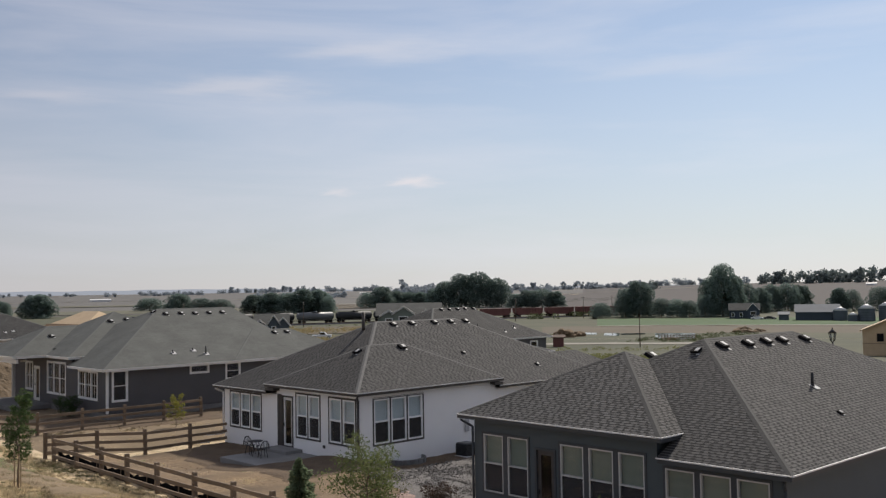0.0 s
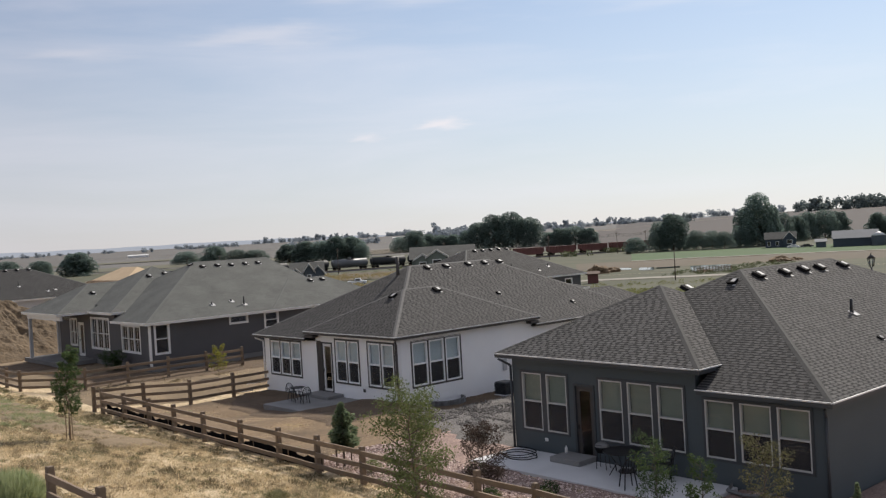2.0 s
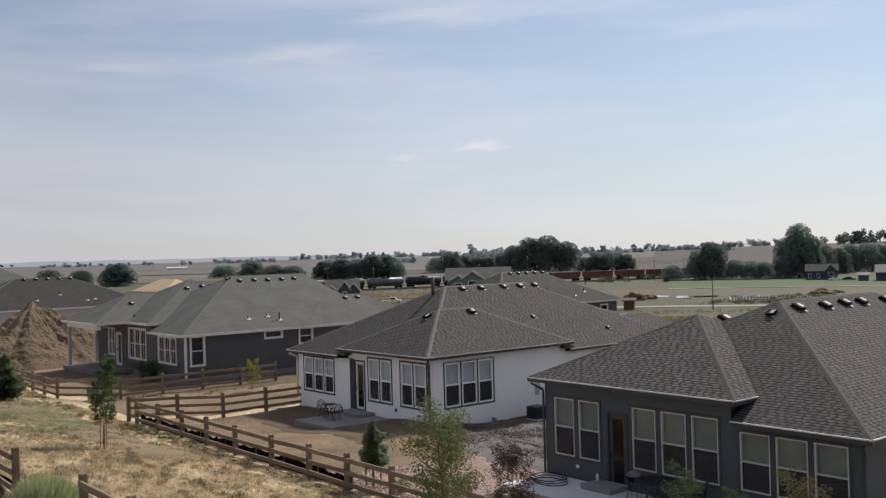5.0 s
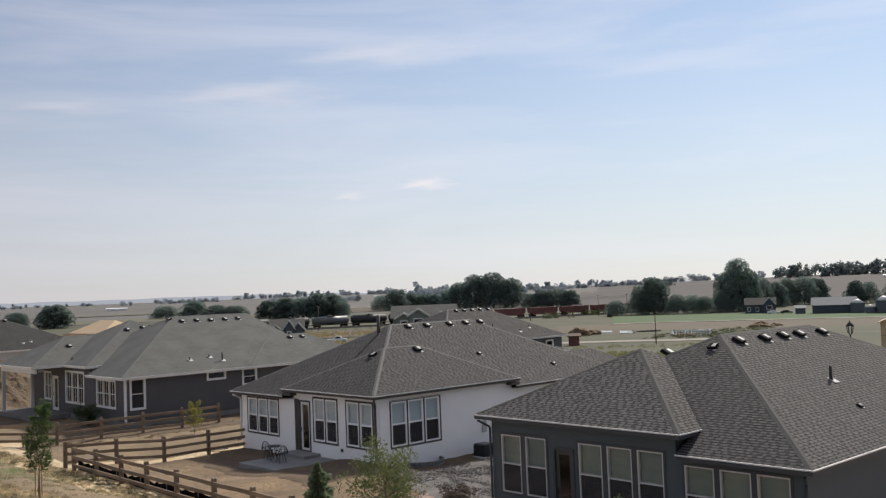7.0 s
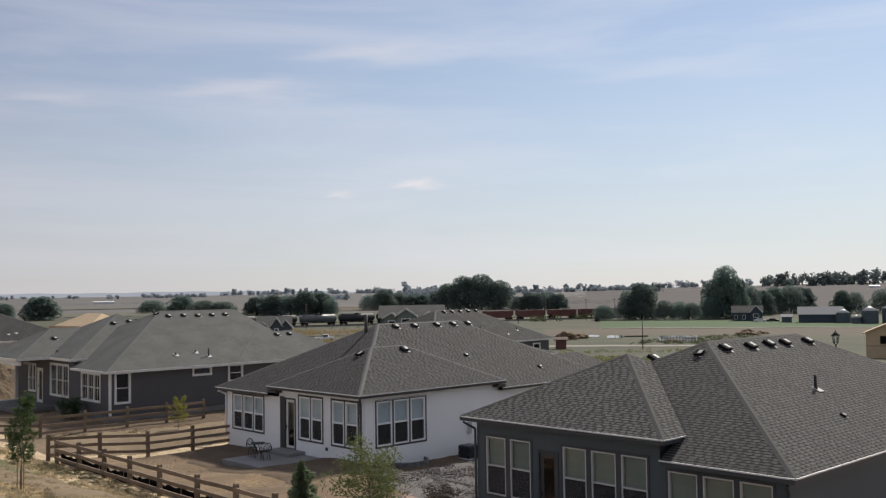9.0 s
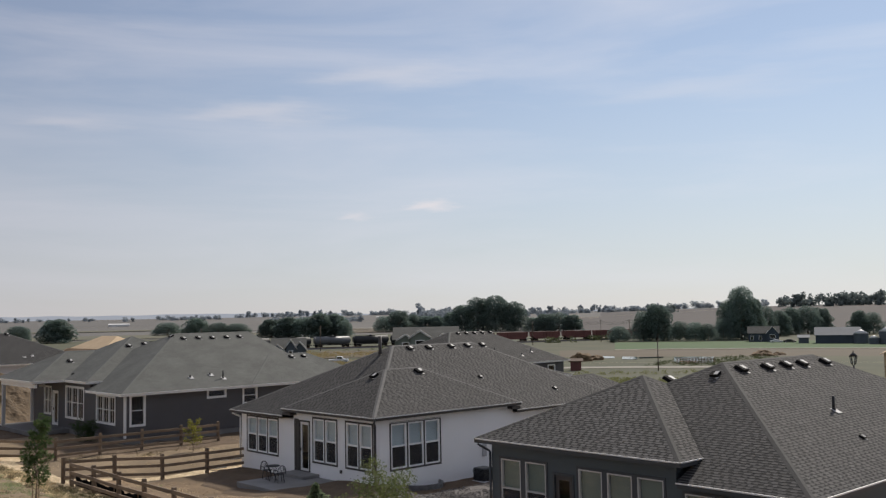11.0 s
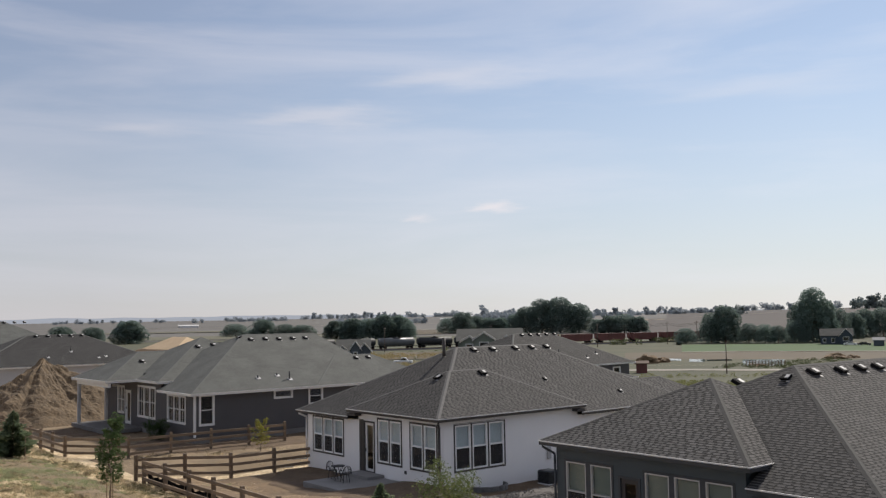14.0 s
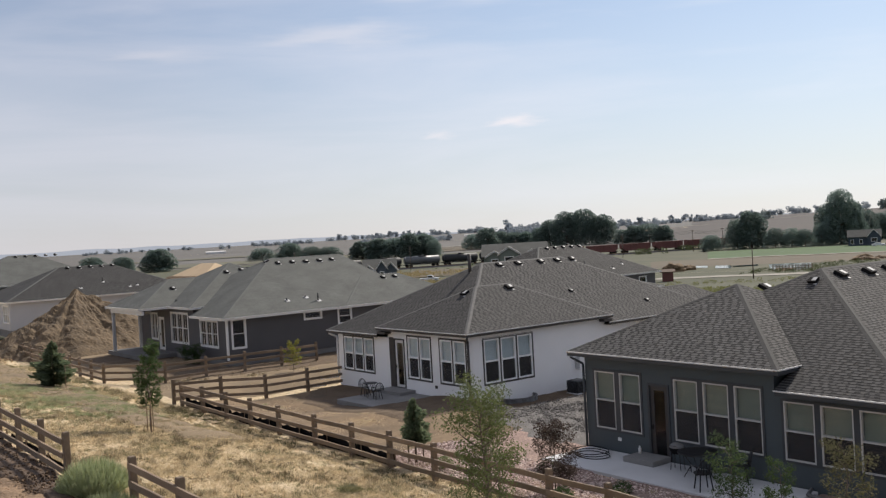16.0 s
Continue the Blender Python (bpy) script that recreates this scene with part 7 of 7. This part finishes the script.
def gable(bm, x0, x1, y0, y1, z0, top, over=0.4, axis="x", mat=0):
    """A gable roof slab over a rectangle, ridge along the axis."""
    t = 0.18
    if axis == "x":
        prof = [(y0 - over, z0), ((y0 + y1) / 2, top), (y1 + over, z0)]
        ends = [(x0 - over), (x1 + over)]
        pt = lambda e, p, d: (e, p[0], p[1] - d)
    else:
        prof = [(x0 - over, z0), ((x0 + x1) / 2, top), (x1 + over, z0)]
        ends = [(y0 - over), (y1 + over)]
        pt = lambda e, p, d: (p[0], e, p[1] - d)
    rows = [[bm.verts.new(pt(e, p, d)) for p in prof] for e in ends for d in (0, t)]
    fs = []
    for i in range(2):
        fs.append(bm.faces.new((rows[0][i], rows[2][i], rows[2][i + 1], rows[0][i + 1])))
        fs.append(bm.faces.new((rows[1][i], rows[1][i + 1], rows[3][i + 1], rows[3][i])))
    for a, b in ((0, 1), (2, 3)):
        for i in range(2):
            fs.append(bm.faces.new((rows[a][i], rows[a][i + 1], rows[b][i + 1], rows[b][i])))
    for i in (0, 2):
        fs.append(bm.faces.new((rows[0][i], rows[1][i], rows[3][i], rows[2][i])))
    for f in fs:
        f.material_index = mat
    bmesh.ops.recalc_face_normals(bm, faces=fs)


def gable_walls(x0, x1, y0, y1, z0, eave, top, axis="x"):
    bm = bmesh.new()
    if axis == "x":
        rows = [[bm.verts.new((x, y, z)) for y, z in ((y0, z0), (y1, z0), (y1, eave), ((y0 + y1) / 2, top), (y0, eave))] for x in (x0, x1)]
    else:
        rows = [[bm.verts.new((x, y, z)) for x, z in ((x0, z0), (x1, z0), (x1, eave), ((x0 + x1) / 2, top), (x0, eave))] for y in (y0, y1)]
    bm.faces.new(rows[0]), bm.faces.new(rows[1])
    for i in (0, 1, 4):
        bm.faces.new((rows[0][i], rows[0][(i + 1) % 5], rows[1][(i + 1) % 5], rows[1][i]))
    bmesh.ops.recalc_face_normals(bm, faces=bm.faces[:])
    return bm


def gabled(name, label, category, side, r, turn, w, d, eave, top, wall, roof, openings=(), porch=None, lift=0.0):
    """A gabled building seen from its long side (local -y); openings: (x, z, width, height, trim)."""
    p = polar(side, r, lift)
    b = thing(name, label, category, Matrix.Translation(p) @ pose(0, 0, 0, 0, 0, turn))
    part("wall", gable_walls(-w / 2, w / 2, 0, d, -0.6, eave, top - 0.2), wall, b)
    bm = bmesh.new()
    gable(bm, -w / 2, w / 2, 0, d, eave, top)
    part("roof", bm, roof, b)
    for x, z, ow, oh, trim in openings:
        win = part("window", frame_mesh(x - ow / 2, x + ow / 2, z, z + oh, 0.12, -0.06, 0.0), trim, b)
        part("pane", boxed(x - ow / 2 + 0.12, x + ow / 2 - 0.12, -0.03, -0.004, z + 0.12, z + oh - 0.12), "glass_dark", win)
    for x, pw, reach, pe, pt in porch or ():
        part("gable_wing", gable_walls(x - pw / 2, x + pw / 2, -reach, 0.5, -0.6, pe, pt - 0.2, "y"), wall, b)
        bm = bmesh.new()
        gable(bm, x - pw / 2, x + pw / 2, -reach, d * 0.5, pe, pt, 0.35, "y")
        part("gable_roof", bm, roof, b)
        bm = bmesh.new()
        for s in (-1, 1):
            v = [bm.verts.new(q) for q in ((x + s * (pw / 2 + 0.36), -reach - 0.38, pe - 0.28), (x, -reach - 0.38, pt - 0.28), (x, -reach - 0.38, pt + 0.02), (x + s * (pw / 2 + 0.36), -reach - 0.38, pe + 0.02))]
            bm.faces.new(v)
        bmesh.ops.solidify(bm, geom=bm.faces[:], thickness=0.05)
        part("bargeboard", bm, "white_trim", b)
        win = part("window", frame_mesh(x - pw * 0.25, x + pw * 0.25, pe - 1.9, pe - 0.4, 0.12, -reach - 0.06, -reach), "white_trim", b)
        part("pane", boxed(x - pw * 0.25 + 0.12, x + pw * 0.25 - 0.12, -reach - 0.03, -reach - 0.004, pe - 1.78, pe - 0.52), "glass_dark", win)
    return b


# two gabled houses of the next street, seen over the roofs
gabled("house", "sage green two-storey house with white-edged gables", "house", 48.6, 150, -42, 10.0, 8, 7.3, 9.2, "sage", "shingle_grey", porch=((-3.2, 2.4, 1.2, 7.3, 8.2), (-0.9, 3.0, 1.7, 7.6, 8.8), (2.7, 2.2, 1.2, 7.3, 8.2)))
gabled("house", "slate two-storey house with white-edged gables", "house", 56.9, 170, -34, 5.6, 7, 5.0, 6.9, "slate_far", "shingle_grey", porch=((-2.0, 2.2, 1.2, 4.8, 6.0), (0.4, 1.6, 1.6, 5.2, 6.8), (2.0, 2.2, 1.2, 4.8, 6.4)), lift=1.6)
# the farm
gabled("farmhouse", "dark farmhouse with a steep gable and small white windows", "house", 28.7, 379, -61, 11, 8, 3.4, 6.0, "barn_blue", "shingle_grey", ((-4.2, 0.8, 1.2, 1.7, "white_trim"), (-1.2, 0.8, 1.2, 1.7, "white_trim")), porch=((3.2, 4.2, 1.5, 3.4, 6.2),))
gabled("barn", "long dark barn with a blue-grey metal roof", "barn", 24.75, 357, -65, 14.5, 9, 3.1, 5.8, "barn_blue", "metal_roof")
gabled("shed", "small grey shed with a metal roof", "shed", 26.55, 360, -64, 3.4, 4, 2.2, 3.2, "slate_far", "metal_roof")
gabled("shed", "dark red lean-to shed by a pond", "shed", 39.55, 205, -51, 2.3, 2.0, 2.3, 2.8, "car_red", "rust", lift=-0.1)


def silo(side, r, rad, h, label):
    s = thing("silo", label, "silo", Matrix.Translation(polar(side, r)), "grain silos")
    bm = bmesh.new()
    prof = [(rad, -0.3)] + [p for k in range(1, 9) for p in ((rad, h * k / 8 - 0.10), (rad * 1.015, h * k / 8 - 0.05), (rad, h * k / 8))]
    rings = [[bm.verts.new((q * math.cos(2 * math.pi * i / 22), q * math.sin(2 * math.pi * i / 22), z)) for i in range(22)] for q, z in prof]
    for lo, hi in zip(rings, rings[1:]):
        for i in range(22):
            bm.faces.new((lo[i], lo[(i + 1) % 22], hi[(i + 1) % 22], hi[i])).smooth = True
    part("body", bm, "slate_far", s)
    part("roof", tubed((0, 0, h), (0, 0, h + rad * 0.55), rad * 1.05, rad * 0.15, 22), "gutter", s, "pale metal cone roof")
    return s


silo(23.55, 356, 2.4, 3.6, "round corrugated grain silo with a pale cone roof")
silo(22.2, 350, 2.7, 4.4, "round corrugated grain silo with a pale cone roof")
silo(21.2, 352, 2.4, 5.2, "tall round grain silo with a pale cone roof")
silo(22.9, 349, 1.6, 2.2, "low round grain silo with a pale cone roof")


def motor_car(name, label, side, r, turn, paint, pickup=False, lift=0.0):
    c = thing(name, label, "car" if not pickup else "pickup truck", Matrix.Translation(polar(side, r, lift)) @ pose(0, 0, 0, 0, 0, turn))
    length = 5.4 if pickup else 4.6
    prof = [(-length / 2, 0.4), (-length / 2, 0.95), (-length / 2 + (2.0 if pickup else 0.7), 1.0)]
    prof += [(-0.5, 1.75), (0.75, 1.75), (1.35, 1.05), (length / 2 - 0.1, 0.92), (length / 2, 0.4)] if pickup else [(-0.9, 1.45), (0.6, 1.45), (1.2, 0.98), (length / 2 - 0.1, 0.85), (length / 2, 0.4)]
    bm = bmesh.new()
    rows = [[bm.verts.new((x, y * (0.92 if z > 1.1 else 1.0), z)) for x, z in prof] for y in (-0.92, 0.92)]
    bm.faces.new(rows[0]), bm.faces.new(rows[1])
    for i in range(len(prof)):
        j = (i + 1) % len(prof)
        bm.faces.new((rows[0][i], rows[0][j], rows[1][j], rows[1][i]))
    bmesh.ops.recalc_face_normals(bm, faces=bm.faces[:])
    part("body", bm, paint, c)
    x0, x1, z1 = (-0.45, 0.95, 1.65) if pickup else (-0.95, 0.85, 1.36)
    for s in (-1, 1):
        part("side_window", boxed(x0, x1, s * 0.90 - 0.02, s * 0.90 + 0.02, 1.1, z1 - 0.05), "glass_dark", c)
        for x in (-length / 2 + 0.9, length / 2 - 0.85):
            wheel = part("wheel", tubed((x, s * 0.72, 0.34), (x, s * 0.95, 0.34), 0.34, 0.34, 14), "black", c)
            part("rim", tubed((x, s * 0.955, 0.34), (x, s * 0.965, 0.34), 0.2, 0.2, 12), "gutter", wheel)
    return c


motor_car("pickup_truck", "white pickup truck parked on bare ground", 53.9, 262, -40, "car_white", True)
motor_car("car", "white saloon car parked by the farmhouse", 28.0, 368, -62, "car_white")
motor_car("car", "dark car parked by the farmhouse", 27.3, 368, -62, "tank_black")

# ---- the standing goods train ----
A, B = polar(59.5, 366), polar(34.0, 452)
WAY = Vector((B.x - A.x, B.y - A.y, 0))
LENGTH = WAY.length
TURN = math.degrees(math.atan2(WAY.y, WAY.x))
bank_mesh = bmesh.new()
prof = ((-5, -1.2), (-2.4, 0.45), (2.4, 0.45), (5, -1.2))
rows = [[bank_mesh.verts.new((x, y, z)) for y, z in prof] for x in (-60, LENGTH + 60)]
for i in range(3):
    bank_mesh.faces.new((rows[0][i], rows[1][i], rows[1][i + 1], rows[0][i + 1]))
RAIL = Matrix.Translation((A.x, A.y, -5.4)) @ pose(0, 0, 0, 0, 0, TURN)
tagged(part("railway_bank", bank_mesh, "gravel", m=RAIL), "low gravel railway embankment", "embankment", kind="structure")
for y in (-0.75, 0.75):
    tagged(part("rail_track", boxed(-60, LENGTH + 60, y - 0.05, y + 0.05, 0.45, 0.62), "rust", m=RAIL), "rusty steel rail on gravel", "rail", kind="structure")


def bogies(w, length):
    for x in (-length / 2 + 2.0, length / 2 - 2.0):
        b = part("bogie", boxed(x - 1.3, x + 1.3, -1.0, 1.0, 0.35, 0.75), "black", w)
        for dx in (-0.9, 0.9):
            for s in (-1, 1):
                part("wheel", tubed((x + dx, s * 0.7, 0.46), (x + dx, s * 0.85, 0.46), 0.46, 0.46, 14), "rust", b)


def tank_wagon(m, paint, label):
    w = thing("tank_wagon", label, "wagon", m, "goods train")
    part("frame", boxed(-7.6, 7.6, -1.2, 1.2, 0.85, 1.1), "black", w)
    bm = bmesh.new()
    tube(bm, (-7.0, 0, 2.7), (7.0, 0, 2.7), 1.55, 1.55, 22)
    for s in (-1, 1):
        tube(bm, (s * 7.0, 0, 2.7), (s * 7.5, 0, 2.7), 1.55, 0.9, 22)
    part("tank", bm, paint, w)
    part("dome", tubed((0, 0, 4.15), (0, 0, 4.6), 0.7, 0.65, 14), paint, w)
    bogies(w, 15)
    part("walkway", boxed(-1.6, 1.6, -1.0, 1.0, 4.2, 4.26), "black", w)
    return w


def hopper_wagon(m, paint, label):
    w = thing("hopper_wagon", label, "wagon", m, "goods train")
    bm = bmesh.new()
    prof = ((-6.8, 1.9), (-6.9, 3.9), (6.9, 3.9), (6.8, 1.9), (5.4, 0.9), (-5.4, 0.9))
    rows = [[bm.verts.new((x, y, z)) for x, z in prof] for y in (-1.5, 1.5)]
    bm.faces.new(rows[0]), bm.faces.new(rows[1])
    for i in range(6):
        bm.faces.new((rows[0][i], rows[0][(i + 1) % 6], rows[1][(i + 1) % 6], rows[1][i]))
    bmesh.ops.recalc_face_normals(bm, faces=bm.faces[:])
    part("body", bm, paint, w)
    for k in range(9):
        x = -6.2 + 1.55 * k
        part("side_rib", boxed(x - 0.08, x + 0.08, -1.62, -1.5, 1.9, 3.9), paint, w)
    part("frame", boxed(-7.4, 7.4, -1.1, 1.1, 0.85, 1.05), "black", w)
    bogies(w, 14.5)
    return w


pos = -30.0
order = ["tb", "tb", "tb", "tb", "tp", "tb", "tb", "h", "h", "h", "h", "h", "h", "h", "h", "h", "h"]
for k, kind in enumerate(order):
    m = RAIL @ pose(pos, 0, 0.62)
    if kind == "tb":
        tank_wagon(m, "tank_black", "sooty black railway tank wagon")
    elif kind == "tp":
        tank_wagon(m, "tank_pale", "weathered silver railway tank wagon")
    else:
        hopper_wagon(m, "car_red", "oxide red railway hopper wagon")
    pos += 16.2

# ---- poles, lines, lamp, fence and unfinished houses ----
def pole(side, r, h, rad, label, arm=True, lift=0.0):
    p = thing("utility_pole", label, "pole", Matrix.Translation(polar(side, r, lift)) @ pose(0, 0, 0, 0, 0, TURN + 90))
    part("shaft", tubed((0, 0, -0.5), (0, 0, h), rad, rad * 0.7, 10), "bark", p)
    if arm:
        part("crossarm", boxed(-1.2, 1.2, -0.07, 0.07, h - 0.7, h - 0.55), "bark", p)
        for x in (-1.1, -0.5, 0.5, 1.1):
            part("insulator", tubed((x, 0, h - 0.55), (x, 0, h - 0.38), 0.05, 0.04, 8), "gutter", p)
    return p


pole(34.7, 203, 6.5, 0.13, "slim dark wooden pole beside a gravel road", False)
spots = [(62, 352), (55, 352), (48.5, 358), (42.1, 372), (38.0, 400), (36.3, 415)]
for side, r in spots:
    pole(side, r, 9.5, 0.14, "wooden power pole along the railway")
for k in range(3):
    line = bmesh.new()
    for (a0, r0), (a1, r1) in zip(spots, spots[1:]):
        p, q = polar(a0, r0, 8.9 - 0.5 * k), polar(a1, r1, 8.9 - 0.5 * k)
        pts = [p.lerp(q, i / 8) - Vector((0, 0, 0.7 * math.sin(math.pi * i / 8))) for i in range(9)]
        for a, b in zip(pts, pts[1:]):
            tube(line, a, b, 0.03, 0.03, 4, caps=False)
    tagged(part("power_line", line, "black"), "thin black overhead power line", "cable")

lamp = thing("street_lamp", "black lantern street lamp on a slim post", "street lamp", Matrix.Translation(polar(24.0, 60, 0.0)))
part("base", tubed((0, 0, -0.2), (0, 0, 0.6), 0.13, 0.08, 12), "iron", lamp)
part("post", tubed((0, 0, 0.6), (0, 0, 3.75), 0.06, 0.05, 10), "iron", lamp)
part("bracket", bent([(-0.2, 0, 3.98), (-0.1, 0, 3.72), (0.1, 0, 3.72), (0.2, 0, 3.98)], 0.025), "iron", lamp)
lantern = part("lantern", tubed((0, 0, 3.8), (0, 0, 4.25), 0.12, 0.2, 6), "glass", lamp, "tapered glass lantern")
for k in range(6):
    a = math.pi * k / 3
    part("lantern_bar", tubed((0.12 * math.cos(a), 0.12 * math.sin(a), 3.78), (0.21 * math.cos(a), 0.21 * math.sin(a), 4.26), 0.018, 0.018, 5), "iron", lantern)
part("lantern_cap", tubed((0, 0, 4.25), (0, 0, 4.48), 0.27, 0.05, 8), "iron", lamp)
part("finial", tubed((0, 0, 4.48), (0, 0, 4.6), 0.04, 0.01, 6), "iron", lamp)

MAT["rail_white"] = material("weathered white rail paint", (0.62, 0.60, 0.57), (0.5, 0.48, 0.46), 0.7, scale=0.8, fine=8, bump=0.1)
ranch = thing("rail_fence", "white rail fence with dark posts beside a pond", "fence", Matrix.Translation(polar(33.6, 230)))
p, q = polar(33.6, 230), polar(31.5, 231)
n = 12
for k in range(n + 1):
    s = p.lerp(q, k / n) - p
    part("post", boxed(s.x - 0.09, s.x + 0.09, s.y - 0.09, s.y + 0.09, -0.3, 1.45), "timber", ranch)
d = q - p
for z in (0.35, 0.8, 1.25):
    part("rail", boxed(0, d.length, -0.04, 0.04, z - 0.09, z + 0.09), "rail_white", ranch, m=pose(0, 0, 0, 0, 0, math.degrees(math.atan2(d.y, d.x))))

# house under construction: raw sheathing
raw = thing("unfinished_house", "unfinished house with raw plywood walls and no shingles", "house", Matrix.Translation(polar(21.2, 178, -0.2)) @ pose(0, 0, 0, 0, 0, -71))
part("wall", gable_walls(-3.9, 5.2, 0, 9, -0.5, 4.6, 6.6, "y"), "plywood", raw)
bm = bmesh.new()
gable(bm, -3.9, 5.2, 0, 9, 4.6, 6.8, 0.5, "y")
part("roof", bm, "plywood", raw)
part("floor_band", boxed(-3.95, 5.25, -0.05, -0.004, 2.35, 2.5), "raw_timber", raw)
win = part("window_opening", frame_mesh(-1.7, -0.5, 2.7, 4.2, 0.09, -0.07, -0.004), "raw_timber", raw, "rough timber window opening")
# black slabs on the solid wall stand for the dark interior
part("opening_dark", boxed(-1.61, -0.59, -0.04, -0.004, 2.79, 4.11), "black", win, "black slab for the dark inside an unglazed opening")
part("door_opening", boxed(0.7, 2.7, -0.04, -0.004, 2.5, 4.5), "black", raw, "black slab for the dark inside an open doorway")
for x in (0.2, 3.4):
    part("porch_post", boxed(x - 0.1, x + 0.1, -0.9, -0.7, -0.4, 4.5), "white_trim", raw)

# a house being framed behind the others: sheathed hip roof with bare rafters along its eaves
framed = thing("unfinished_house", "house being framed with a raw sheathed hip roof and bare rafters", "house", pose(40.6, 100.0, 0))
W, D = 13.0, 8.8
part("wall", boxed(0, D, 0, 0.15, -2.2, 2.85), "plywood", framed)
part("wall", boxed(0, 0.15, 0.15, W, -2.2, 2.85), "plywood", framed)
part("wall", boxed(D - 0.15, D, 0.15, W, -2.2, 2.85), "plywood", framed)
part("wall", boxed(0.15, D - 0.15, W - 0.15, W, -2.2, 2.85), "plywood", framed)
sheath = hip_roof(framed, "roof", -0.4, D + 0.4, -0.4, W + 0.4, 3.0, 0.50, "plywood", "raw_timber", "raw_timber", caps=False, gutter="raw_timber")
for k in range(32):
    x = -0.2 + 0.42 * k
    rise = min(1.9, x + 0.4, W + 0.4 - x)
    part("rafter", boxed(-0.06, 0.06, 0.0, rise * 1.118, 0.01, 0.12), "raw_timber", framed, m=pose(-0.42, x, 3.0, 0, 0, -90) @ pose(0, 0, 0, math.degrees(math.atan(0.5)), 0, 0))
    if x > D:
        continue
    rise = min(1.9, x + 0.4, D + 0.4 - x)
    part("rafter", boxed(-0.06, 0.06, 0.0, rise * 1.118, 0.01, 0.12), "raw_timber", framed, m=pose(x, -0.42, 3.0, math.degrees(math.atan(0.5)), 0, 0))
for i, (side, r, w, h) in enumerate(((28.8, 268, 7, 1.5), (27.9, 272, 4, 0.9), (39.2, 246, 7, 2.2), (38.3, 250, 5, 1.3), (33.0, 232, 6, 0.7))):
    bm = bmesh.new()
    bmesh.ops.create_icosphere(bm, subdivisions=4, radius=1)
    for v in bm.verts:
        k = 1 + 0.35 * noise.noise(v.co * 2 + Vector((i, 0, 0))) + 0.12 * noise.noise(v.co * 7)
        v.co = Vector((v.co.x * w * 0.5 * k, v.co.y * w * 0.4 * k, max(-0.2, v.co.z * h * k)))
    tagged(part("soil_mound", bm, "bare", m=Matrix.Translation(polar(side, r)) @ pose(0, 0, 0, 0, 0, side)), "low heap of brown spoil on scrub land", "soil mound", "spoil mounds")
far_white = [(66.6, 1500, 30, 4.5), (39.8, 1050, 9, 2.5), (21.9, 1100, 10, 3.0), (51.4, 2000, 14, 4)]
for side, r, w, h in far_white:
    gabled("farm_building", "pale far farm building", "building", side, r, side - 90, w, 8, h * 0.7, h, "white_trim", "white_trim")
